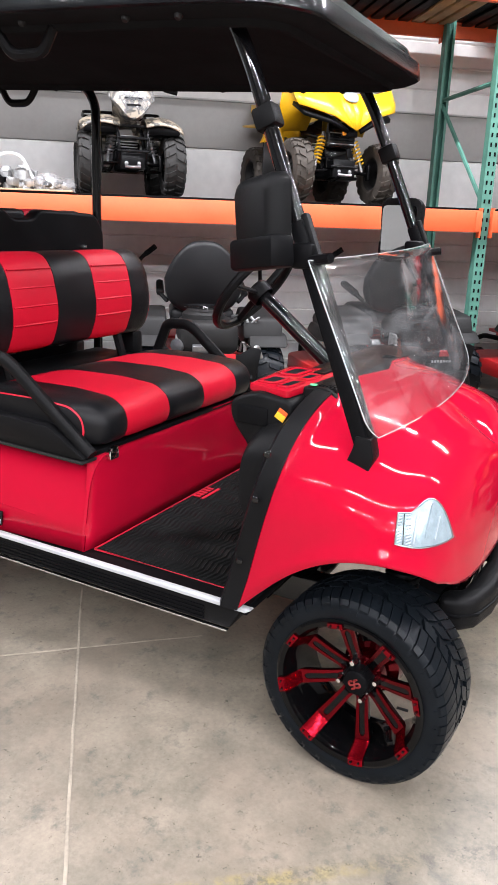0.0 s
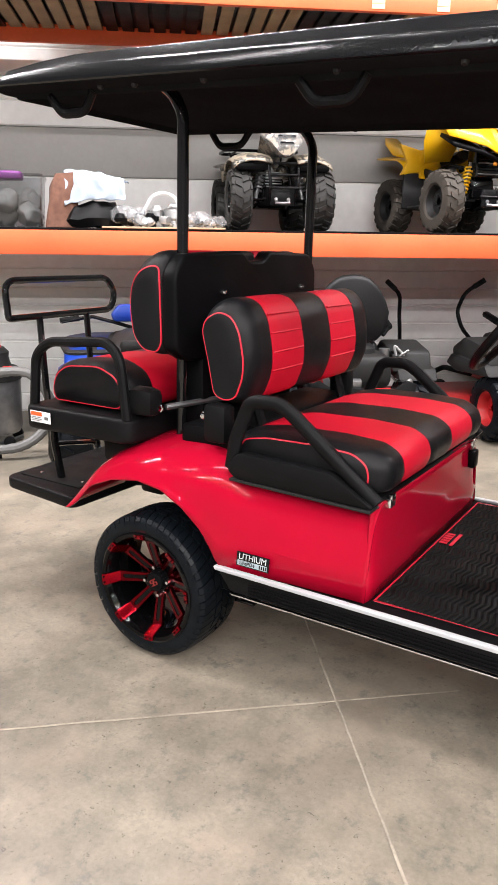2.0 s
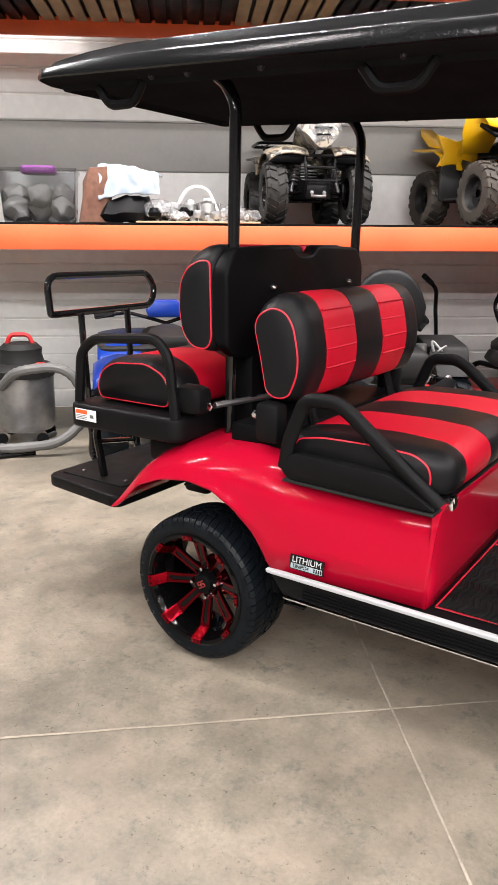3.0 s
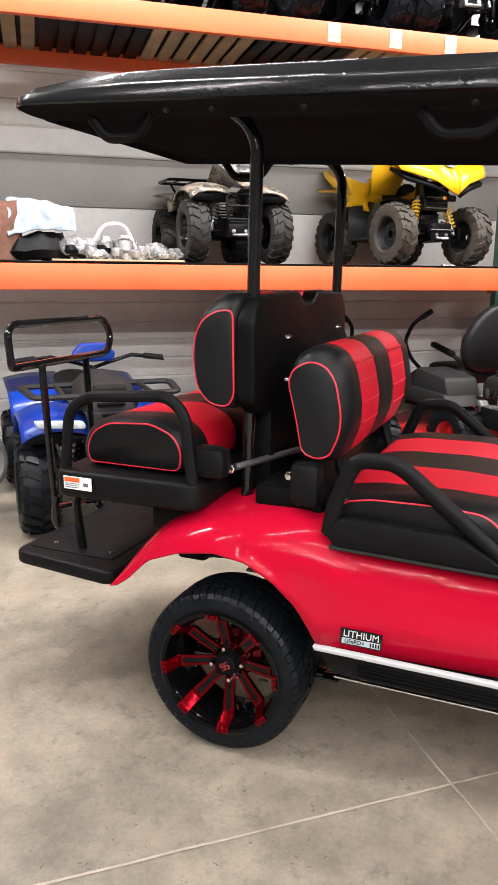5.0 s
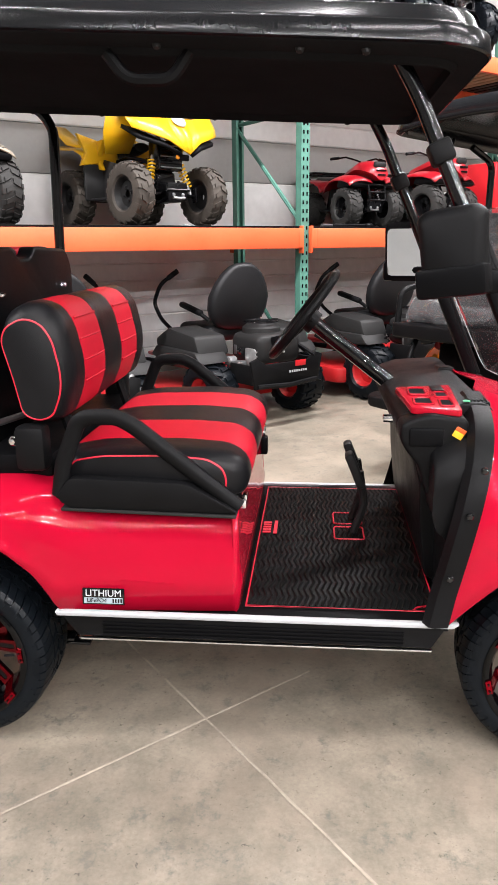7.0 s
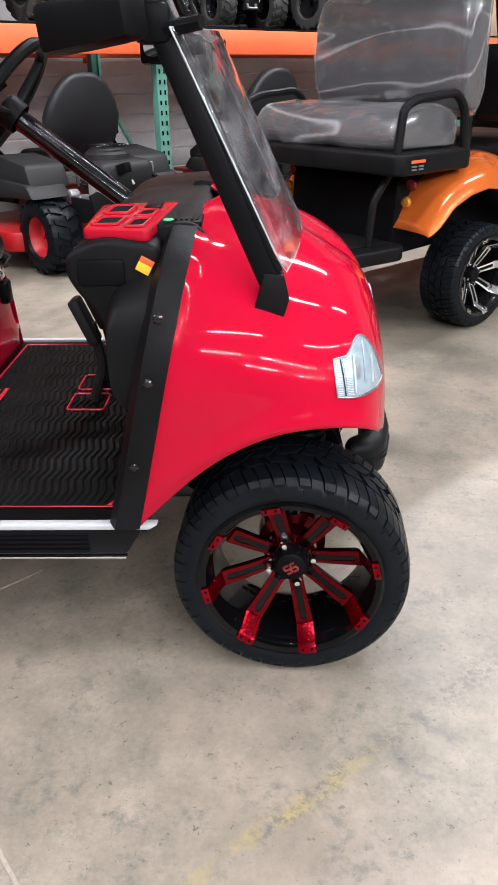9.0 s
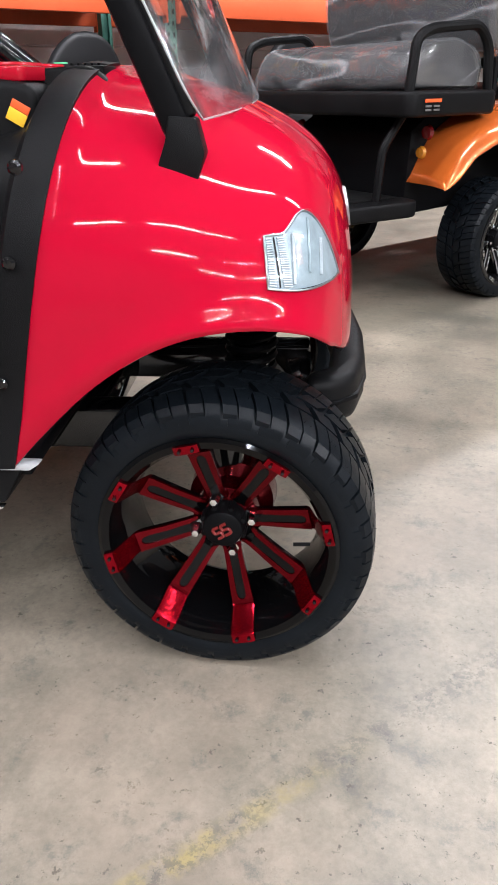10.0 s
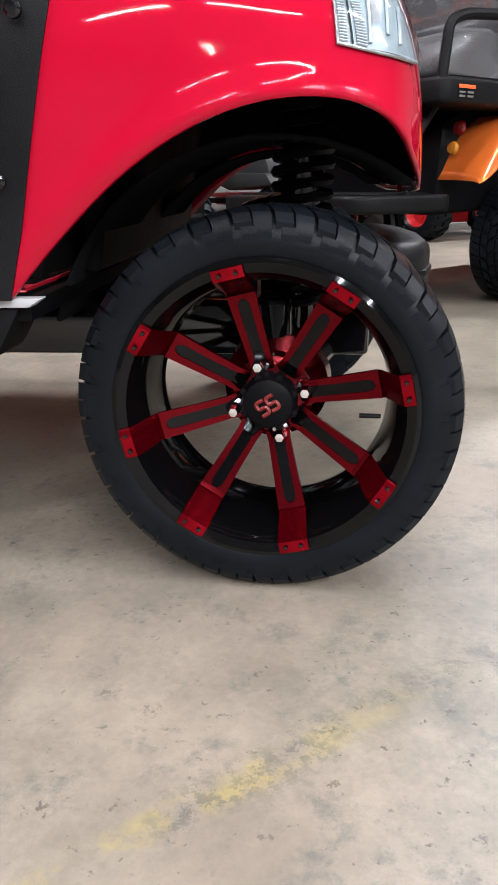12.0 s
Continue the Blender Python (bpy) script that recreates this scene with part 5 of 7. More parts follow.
def roof_ring(e, dz, x0=-0.735, x1=1.405, hw=0.545, n=14):
    """One level of the roof's outline, drawn in by e and raised by dz."""
    pts = []
    for cx, cy, a0, rad in ((x1, hw, 0, 0.17), (x0, hw, 90, 0.11), (x0, -hw, 180, 0.11), (x1, -hw, 270, 0.17)):
        sx, sy = (1 if cx > 0 else -1), (1 if cy > 0 else -1)
        r_ = max(rad - e, 0.02)
        ox, oy = cx - sx * (e + r_), cy - sy * (e + r_)
        for k in range(n + 1):
            a = radians(a0 + 90 * k / n)
            pts.append((ox + r_ * math.cos(a), oy + r_ * math.sin(a)))
    out = []
    for k in range(len(pts)):
        a, b = pts[k], pts[(k + 1) % len(pts)]
        out.append(a)
        if k % (n + 1) == n:
            out += [(a[0] + (b[0] - a[0]) * q / 12, a[1] + (b[1] - a[1]) * q / 12) for q in range(1, 12)]
    # the front is a little narrower
    # the shell thins out towards its rear lip
    def lift(x):
        k = min(1, max(0, (x + 0.735) / 0.55))
        return dz if dz < 0.02 else 0.02 + (dz - 0.02) * (0.42 + 0.58 * k * (2 - k))
    return [(x, y * (1 - 0.05 * max(0, (x - 0.7) / 0.7) ** 2), roof_z(x) + lift(x) + (0.018 * (1 - (y / hw) ** 2) if e > 0.12 else 0)) for x, y in out]


def build_roof():
    bm = B()
    rings = [roof_ring(e, dz) for e, dz in ((0.006, 0.018), (0.0, 0.022), (0.0, 0.026), (0.005, 0.062), (0.007, 0.065), (0.011, 0.0665), (0.022, 0.068), (0.026, 0.070), (0.029, 0.074), (0.044, 0.103), (0.047, 0.106), (0.052, 0.108), (0.066, 0.1095), (0.125, 0.113), (0.25, 0.118), (0.40, 0.122), (0.50, 0.124))]
    vs = grid(bm, [[Vector(p) for p in r] for r in rings], closed=True)
    bm.faces.new(vs[-1])
    part("roof", bm, ROOFM, cart, "black moulded roof with a stepped rim", 40)
    bm = B()
    rings = [roof_ring(e, dz) for e, dz in ((0.008, 0.022), (0.010, 0.016), (0.03, 0.008), (0.078, 0.006), (0.084, -0.008), (0.094, -0.010), (0.10, 0.012), (0.3, 0.03), (0.5, 0.032))]
    vs = grid(bm, [[Vector(p) for p in r] for r in rings], closed=True)
    bm.faces.new(vs[-1])
    part("roof_liner", bm, LINER_SHADE, cart, "black roof underside with a ridge", 30)
    # handles under the rim
    for x, sides in ((-0.37, (-1, 1)), (0.59, (-1,))):
        for sg in sides:
            bm = B()
            z = roof_z(x) - 0.004
            tube(bm, [(x - 0.10, sg * 0.46, z + 0.005), (x - 0.055, sg * 0.455, z - 0.055), (x + 0.055, sg * 0.455, z - 0.058), (x + 0.10, sg * 0.46, z + 0.002)], 0.012, 8, fillet=0.03, flat=1.3)
            part("roof_handle", bm, BLACK, cart, "black plastic roof handle")
    for x in (-0.2, -0.06, 0.2, 0.62, 0.95, 1.10):
        for sg in (-1, 1):
            bm = B()
            lathe(bm, [(0.0001, -0.008), (0.006, -0.008), (0.0095, -0.003), (0.011, 0.004)], 10, Matrix.Translation((x, sg * 0.50, roof_z(x) + 0.004)) @ pose(0, 0, 0, 60 * -sg, 0, 0 if sg < 0 else 180))
            part("roof_bolt", bm, GREY_P, cart)


build_roof()
for sg in (-1, 1):
    bm = B()
    yp = -0.358 if sg < 0 else 0.50
    tube(bm, [(-0.012, yp, 0.70), (0.0, yp, 1.2), (0.014, yp, roof_z(0.0) - 0.06), (-0.02, yp, roof_z(0.0) - 0.002), (-0.07, yp, roof_z(-0.07) + 0.03)], 0.0195, 12, fillet=0.05)
    part("rear_post", bm, GLOSS, cart, "glossy black roof post")
    # front post, two overlapping sections with a clamp
    bm = B()
    a, b = Vector((1.614, -0.478 if sg < 0 else 0.52, 0.885)), Vector((1.235, -0.40 if sg < 0 else 0.47, 1.745))
    d = (b - a).normalized()
    tube(bm, [a, b, b + (b - a) * 0.10 + Vector((-0.012, 0, 0))], 0.019, 12, fillet=0.05)
    post = part("front_post", bm, GLOSS, cart, "glossy black raked front post")
    bm = B()
    q = Vector((0, 0, 1)).rotation_difference(d).to_matrix().to_4x4()
    box(bm, a + d * 0.275, (0.04, 0.041, 0.55), 0.010, q)
    part("post_cover", bm, BLACK_S, post)
    bm = B()
    box(bm, a + d * 0.29 + q.to_3x3() @ Vector((0.022, 0, 0)), (0.018, 0.026, 0.54), 0.006, q)
    part("screen_channel", bm, BLACK, post, "black windscreen channel")
    bm = B()
    box(bm, a + d * 0.80, (0.058, 0.055, 0.055), 0.01, q)
    part("post_clamp", bm, BLACK, post)
    bm = B()
    prism(bm, rounded2([(1.580, 0.852), (1.634, 0.832), (1.645, 0.868), (1.634, 0.912), (1.598, 0.915), (1.592, 0.884)], 0.004), sg * 0.478 - 0.022, sg * 0.478 + 0.022, 0.003)
    part("post_foot", bm, BLACK, cart)
# lower windscreen pane
bm = B()
W = 0.495
rows = []
lo_c, up_c = Vector((1.640, 0, 0.924)), Vector((1.452, 0, 1.318))
for k in range(25):
    s = (k / 24) ** 1.5
    p = lo_c.lerp(up_c, s)
    ww = W + 0.01 * (1 - s) * (1 - s) - 0.045 * max(0.0, 1 - s / 0.14) ** 2.2
    rows.append([(p.x + 0.05 * (1 - (2 * i / 20 - 1) ** 2), ww * (2 * i / 20 - 1), p.z + 0.016 * (2 * i / 20 - 1)) for i in range(21)])
grid(bm, rows)
ws = part("windscreen", bm, ACRYLIC, cart, "clear acrylic lower windscreen", 60)
md = ws.modifiers.new("thick", "SOLIDIFY")
md.thickness, md.offset = 0.005, 0
ws.visible_shadow = False
EDGE = mat("acrylic_edge", (0.34, 0.36, 0.36), 0.25, var=0.0)
bm = B()
per = rows[0] + [r[-1] for r in rows[1:]] + rows[-1][::-1][1:] + [r[0] for r in rows[::-1][1:-1]]
tube(bm, per, 0.0017, 6, closed=True)
part("windscreen_edge", bm, EDGE, ws, "bright polished edge")
for y, z in ((-0.49, 1.30), (0.49, 1.30)):
    bm = B()
    tube(bm, [(1.43, y * 0.93, z), (1.50, y * 0.98, z + 0.01)], 0.012, 8)
    part("windscreen_clip", bm, BLACK_S, cart)

# mirrors
MIRROR = mat("mirror_glass", (0.9, 0.92, 0.92), 0.03, metal=1.0, var=0.0)
for sg in (-1, 1):
    c = Vector((1.325, -0.475, 1.385)) if sg < 0 else Vector((1.335, 0.555, 1.375))
    q = pose(0, 0, 0, 0, 0, -117) @ pose(0, 0, 0, 7, 0, 0) @ Matrix.Diagonal((1, 1.06, 0.98, 1)) if sg < 0 else pose(0, 0, 0, 0, 0, 75)
    bm = B()
    rings = []
    for sx, sc in ((-0.022, 0.93), (-0.018, 1.0), (0.004, 0.99), (0.026, 0.9), (0.04, 0.72)):
        ol = rounded2([(-0.075, -0.105), (-0.08, 0.09), (-0.055, 0.105), (0.06, 0.105), (0.08, 0.085), (0.072, -0.10), (0.05, -0.112), (-0.05, -0.112)], 0.02)
        rings.append([(sx, y * sc, z * sc) for y, z in ol])
    loft(bm, rings)
    bmesh.ops.transform(bm, matrix=Matrix.Translation(c) @ q, verts=bm.verts)
    mh = part("side_mirror", bm, BLACK, cart, "black side mirror housing", 45)
    bm = B()
    ol = rounded2([(-0.066, -0.092), (-0.07, 0.08), (0.07, 0.08), (0.066, -0.092)], 0.02)
    prism(bm, ol, -0.0245, -0.0225, 0.0, axis="x")
    bmesh.ops.transform(bm, matrix=Matrix.Translation(c) @ q, verts=bm.verts)
    part("mirror_glass", bm, MIRROR, mh, "mirror glass")
    bm = B()
    box(bm, (0.012, 0.0, -0.075), (0.07, 0.165, 0.075), 0.012)
    bmesh.ops.transform(bm, matrix=Matrix.Translation(c) @ q, verts=bm.verts)
    part("mirror_bracket_shell", bm, BLACK_S, mh)
    bm = B()
    tube(bm, [c + Vector((0.02, 0, -0.07)), Vector((1.415, sg * 0.445, 1.30))], 0.014, 8)
    box(bm, (1.42, sg * 0.44, 1.31), (0.06, 0.06, 0.06), 0.012)
    part("mirror_arm", bm, BLACK_S, mh)

# ---- driver's area ----
bm = B()
box(bm, (1.07, 0, 0.4285), (0.53, 1.02, 0.006), 0.002)
fm = part("floor_mat", bm, RUBMAT, cart, "black ribbed rubber floor mat")
bm = B()
k = 0
x = 0.825
while x < 1.33:
    n = 20
    pts = [(x + (0.006 if i % 2 else -0.006), -0.50 + 1.0 * i / n, 0.432) for i in range(n + 1)]
    tube(bm, pts, 0.0042, 4)
    x += 0.017
    k += 1
part("mat_ribs", bm, RUBMAT, fm)
bm = B()
tube(bm, [(0.812, -0.51, 0.433), (1.335, -0.51, 0.433), (1.335, 0.51, 0.433), (0.812, 0.51, 0.433)], 0.003, 6, closed=True)
tube(bm, [(1.27, -0.51, 0.4335), (1.285, -0.49, 0.4335), (1.335, -0.475, 0.4335)], 0.003, 6)
for cx, cy in ((1.12, 0.03), (1.12, 0.17)):
    tube(bm, [(cx - 0.05, cy - 0.055, 0.435), (cx + 0.05, cy - 0.055, 0.435), (cx + 0.05, cy + 0.055, 0.435), (cx - 0.05, cy + 0.055, 0.435)], 0.003, 6, closed=True, fillet=0.012)
part("mat_edge", bm, PIPING, fm, "red raised edging")
bm = B()
for k in range(5):
    box(bm, (0.835 + 0.0, 0.02 + 0.022 * k, 0.4365), (0.028, 0.014, 0.002))
box(bm, (0.865, 0.065, 0.4365), (0.012, 0.12, 0.002))
part("mat_lettering_bars", bm, PIPING, fm)
for cy, col in ((0.03, 0), (0.17, 1)):
    bm = B()
    tube(bm, [(1.135, cy, 0.44), (1.17, cy, 0.54), (1.15, cy, 0.66)], 0.014, 8, fillet=0.03)
    box(bm, (1.135, cy, 0.665), (0.03, 0.06, 0.13), 0.01, pose(0, 0, 0, 0, -22, 0))
    part("pedal", bm, GREY_P, cart, "grey pedal")

# dashboard
bm = B()
dash = [(1.255, 0.955), (1.225, 0.938), (1.222, 0.90), (1.24, 0.865), (1.275, 0.825), (1.295, 0.74), (1.30, 0.64), (1.32, 0.46), (1.39, 0.43), (1.45, 0.75), (1.49, 0.955), (1.46, 0.98), (1.30, 0.97)]
prism(bm, rounded2(dash, 0.02), -0.345, 0.50, 0.012, seg=3)
prism(bm, rounded2([(1.255, 0.953), (1.225, 0.937), (1.222, 0.90), (1.24, 0.865), (1.275, 0.825), (1.30, 0.74), (1.37, 0.74), (1.402, 0.90), (1.402, 0.955), (1.30, 0.967)], 0.02), -0.437, -0.335, 0.012, seg=3)
db = part("dashboard", bm, BLACK, cart, "moulded black dashboard")
bm = B()
dash2 = [(1.365, 0.905), (1.335, 0.88), (1.335, 0.74), (1.35, 0.68), (1.372, 0.655), (1.378, 0.45), (1.395, 0.45), (1.44, 0.75), (1.47, 0.90), (1.44, 0.93)]
d2 = rounded2([(x - 0.03, z) for x, z in dash2], 0.03)
rings = [[(x, y, 0.65 + (z - 0.65) * (k if z > 0.65 else 1)) for x, z in d2] for y, k in ((-0.29, 1.0), (-0.40, 0.97), (-0.46, 0.90), (-0.495, 0.82), (-0.515, 0.72), (-0.522, 0.6))]
loft(bm, rings)
part("dash_end", bm, BLACK, db)
bm = B()
prism(bm, rounded2(dash2, 0.04), 0.49, 0.525, 0.012, seg=3)
part("dash_end", bm, BLACK, db)
bm = B()
ol = rounded2([(1.255, -0.395), (1.385, -0.425), (1.41, -0.07), (1.24, -0.11)], 0.015)
prism(bm, ol, 0.958, 0.978, 0.004, axis="z")
cup = part("cup_holder_panel", bm, CUPRED, db, "glossy red cup holder panel")
# no openings are cut: flat dark panels paint the shade of the pockets
for cx, cy, sx, sy, lab in ((1.292, -0.325, 0.05, 0.085, "cup_pocket"), (1.292, -0.19, 0.05, 0.10, "cup_pocket"), (1.352, -0.345, 0.035, 0.09, "tray_slot"), (1.355, -0.235, 0.035, 0.075, "tray_slot")):
    bm = B()
    prism(bm, rounded2([(cx - sx / 2, cy - sy / 2), (cx + sx / 2, cy - sy / 2), (cx + sx / 2 + 0.006, cy + sy / 2), (cx - sx / 2 + 0.006, cy + sy / 2)], 0.012), 0.975, 0.9795, 0.0, axis="z")
    part(lab, bm, LINER_SHADE, cup, "flat dark panel that stands in for a shaded pocket")
    bm = B()
    tube(bm, [(cx - sx / 2, cy - sy / 2, 0.980), (cx + sx / 2, cy - sy / 2, 0.980), (cx + sx / 2 + 0.006, cy + sy / 2, 0.980), (cx - sx / 2 + 0.006, cy + sy / 2, 0.980)], 0.004, 6, closed=True, fillet=0.012)
    part("pocket_rim", bm, CUPRED, cup)
bm = B()
box(bm, (1.36, -0.14, 0.98), (0.035, 0.07, 0.006), 0.002)
part("switch_plate", bm, BLACK_S, cup)
bm = B()
box(bm, (1.447, -0.285, 0.964), (0.06, 0.09, 0.03), 0.003)
vent = part("dash_vent", bm, BLACK_S, db)
bm = B()
for k in range(5):
    box(bm, (1.426 + 0.0105 * k, -0.285, 0.98), (0.004, 0.075, 0.004))
part("vent_slat", bm, BLACK_S, vent)
bm = B()
box(bm, (1.292, -0.438, 0.905), (0.09, 0.010, 0.05), 0.006)
part("glove_panel", bm, BLACK_S, db)
bm = B()
box(bm, (0, 0, -0.008), (0.003, 0.038, 0.024), 0.0005)
wl = part("warning_label", bm, YLABEL, db, "yellow and red warning label")
wl.matrix_basis = pose(1.376, -0.441, 0.918, 0, 0, 90) @ pose(0, 0, 0, 30, 0, 0) @ Matrix.Scale(0.72, 4)
bm = B()
box(bm, (0, 0, 0.0125), (0.003, 0.038, 0.015), 0.0005)
w2 = part("warning_band", bm, OLABEL, db)
w2.matrix_basis = pose(1.376, -0.441, 0.918, 0, 0, 90) @ pose(0, 0, 0, 30, 0, 0) @ Matrix.Scale(0.72, 4)
bm = B()
lathe(bm, [(0.0001, -0.002), (0.010, -0.002), (0.0105, 0.0)], 16, Matrix.Translation((1.412, -0.330, 0.9815)) @ pose(0, 0, 0, -90, 0, 0))
part("inspection_sticker", bm, GREENL, db, "small green sticker")
bm = B()
lathe(bm, [(0.0001, -0.03), (0.012, -0.028), (0.014, 0.0)], 12, Matrix.Translation((1.226, -0.22, 0.905)) @ pose(0, 0, 0, 0, 0, -90))
part("key_switch", bm, CHROME, db, "chrome key switch")

# steering
hubp, colb = Vector((0.955, 0.18, 1.17)), Vector((1.30, 0.18, 0.90))
ax = (colb - hubp).normalized()
q = Vector((0, 1, 0)).rotation_difference(ax).to_matrix().to_4x4()
bm = B()
tube(bm, [hubp + ax * 0.03, colb], 0.026, 12)
col = part("steering_column", bm, GLOSS, cart, "glossy black steering column")
bm = B()
rim = [(0.172 * math.cos(2 * math.pi * k / 40), 0.0, 0.172 * math.sin(2 * math.pi * k / 40)) for k in range(40)]
tube(bm, rim, 0.0155, 10, closed=True)
for a in (0, 120, 240):
    a = radians(a + 90)
    tube(bm, [(0.02 * math.cos(a), 0.025, 0.02 * math.sin(a)), (0.165 * math.cos(a), 0.002, 0.165 * math.sin(a))], 0.012, 8, flat=0.6)
lathe(bm, [(0.0001, 0.0), (0.035, 0.002), (0.042, 0.012), (0.04, 0.05)], 20)
bmesh.ops.transform(bm, matrix=Matrix.Translation(hubp) @ q, verts=bm.verts)
part("steering_wheel", bm, BLACK, cart, "black three-spoke steering wheel")
# body-side badge
bx0 = Vector((0.421, -0.5545, 0.470))
q = pose(0, 0, 0, 90 - 9, 0, 0.5)
bm2 = B()
box(bm2, (0, 0, 0), (0.118, 0.046, 0.004), 0.001)
bg = part("battery_badge", bm2, GLOSS, cart, "black and white battery badge")
bg.matrix_basis = Matrix.Translation(bx0) @ q
bm = B()
box(bm, (0, -0.0115, 0.0022), (0.108, 0.016, 0.0012))
pl = part("badge_plate", bm, LAMPSILVER, bg)
text("badge_text", "LITHIUM", 0.027, pose(0, 0.0085, 0.0024), WHITE, bg)
text("badge_subtext", "LiFePO4", 0.016, pose(-0.018, -0.0115, 0.0034), GLOSS, bg)
bm = B()
for k in range(4):
    box(bm, (0.028 + 0.0075 * k, -0.0115, 0.0032), (0.004, 0.011, 0.001))
part("badge_bars", bm, GLOSS, bg)
# seat latches
for y in (-0.40, 0.40):
    bm = B()
    box(bm, (0.797, y, 0.70), (0.022, 0.04, 0.03), 0.004)
    box(bm, (0.803, y, 0.715), (0.014, 0.03, 0.02), 0.003)
    part("seat_latch", bm, CHROME, cart, "chrome seat latch")
bm = B()
box(bm, (0.80, 0.42, 0.64), (0.03, 0.05, 0.07), 0.008)
part("charge_port", bm, BLACK_S, cart)
bm = B()
tube(bm, [(0.47, -0.556, 0.522), (0.62, -0.552, 0.513)], 0.0015, 5)
part("panel_crease", bm, RED, cart)

# ---- quad bikes ----
RUBBER_K = mat("scuffed_tyre_rubber", (0.022, 0.021, 0.02), 0.7, spec=0.3, bump=0.4, bscale=200, var=0.35, vscale=9)
CAMO = bpy.data.materials.new("camouflage_plastic")
CAMO.use_nodes = True
_nt = CAMO.node_tree
_n = _nt.nodes.new("ShaderNodeTexNoise")
_n.inputs["Scale"].default_value, _n.inputs["Detail"].default_value = 14, 3
_r = _nt.nodes.new("ShaderNodeValToRGB")
_r.color_ramp.interpolation = "CONSTANT"
_r.color_ramp.elements[0].color, _r.color_ramp.elements[1].color = (0.24, 0.20, 0.15, 1), (0.04, 0.036, 0.03, 1)
_r.color_ramp.elements[1].position = 0.5
_e = _r.color_ramp.elements.new(0.6)
_e.color = (0.15, 0.13, 0.10, 1)
_co = _nt.nodes.new("ShaderNodeTexCoord")
_nt.links.new(_co.outputs["Object"], _n.inputs["Vector"])
_nt.links.new(_n.outputs["Fac"], _r.inputs[0])
_nt.links.new(_r.outputs[0], _nt.nodes["Principled BSDF"].inputs["Base Color"])
_nt.nodes["Principled BSDF"].inputs["Roughness"].default_value = 0.4


def knobby(th, c, r, w, tyre_mat, rim_mat, steer=0):
    """A balloon tyre with chevron lugs on a small steel rim."""
    bm = B()
    rr = r * 0.52
    lathe(bm, [(rr * 0.25, -w * 0.15), (rr * 0.8, -w * 0.12), (rr * 0.92, -w * 0.36), (rr, -w * 0.42), (rr, w * 0.42), (rr * 0.92, w * 0.36), (rr * 0.8, w * 0.12), (rr * 0.25, w * 0.1)], 24)
    for k in range(4):
        a = math.pi / 2 * k + 0.3
        box(bm, (rr * 0.4 * math.cos(a), -w * 0.17, rr * 0.4 * math.sin(a)), (0.02, 0.02, 0.02), 0.004)
    wh = part("wheel", bm, rim_mat, th)
    wh.matrix_basis = pose(*c, 0, 0, steer)
    bm = B()
    prof = [(rr, -w * 0.42), (rr * 1.12, -w * 0.5), (r * 0.8, -w * 0.52), (r * 0.90, -w * 0.46), (r * 0.94, -w * 0.25), (r * 0.95, 0), (r * 0.94, w * 0.25), (r * 0.90, w * 0.46), (r * 0.8, w * 0.52), (rr * 1.12, w * 0.5), (rr, w * 0.42)]
    lathe(bm, prof, 36)
    part("tyre", bm, tyre_mat, wh)
    bm = B()
    n = 18
    st = 2 * math.pi / n
    for k in range(n):
        for sg in (-1, 1):
            a = st * (k + (0.5 if sg > 0 else 0))
            tread_block(bm, [(r * 0.952, sg * w * 0.03), (r * 0.945, sg * w * 0.22), (r * 0.932, sg * w * 0.33)], a, a + st * 0.42, 2.2 / w * 0.17, r * 0.05)
            tread_block(bm, [(r * 0.92, sg * w * 0.38), (r * 0.885, sg * w * 0.485), (r * 0.80, sg * w * 0.525)], a + st * 0.35, a + st * 0.80, 0.8 / w * 0.17, r * 0.05)
    tagged(part("tread", bm, tyre_mat, wh), kind="stuff")
    return wh


def coil(a, b, rad, turns, wire):
    a, b = Vector(a), Vector(b)
    d = (b - a)
    q = Vector((0, 0, 1)).rotation_difference(d.normalized())
    out = []
    n = turns * 10
    for k in range(n + 1):
        an = 2 * math.pi * k / 10
        out.append(a + d * (k / n) + q @ Vector((rad * math.cos(an), rad * math.sin(an), 0)))
    return out


def patch(th, name, material, quads, thick=0.012):
    """A folded panel of flat facets with thickness."""
    bm = B()
    grid(bm, quads)
    ob = part(name, bm, material, th, angle=12)
    ob.modifiers.new("thick", "SOLIDIFY").thickness = thick
    return ob


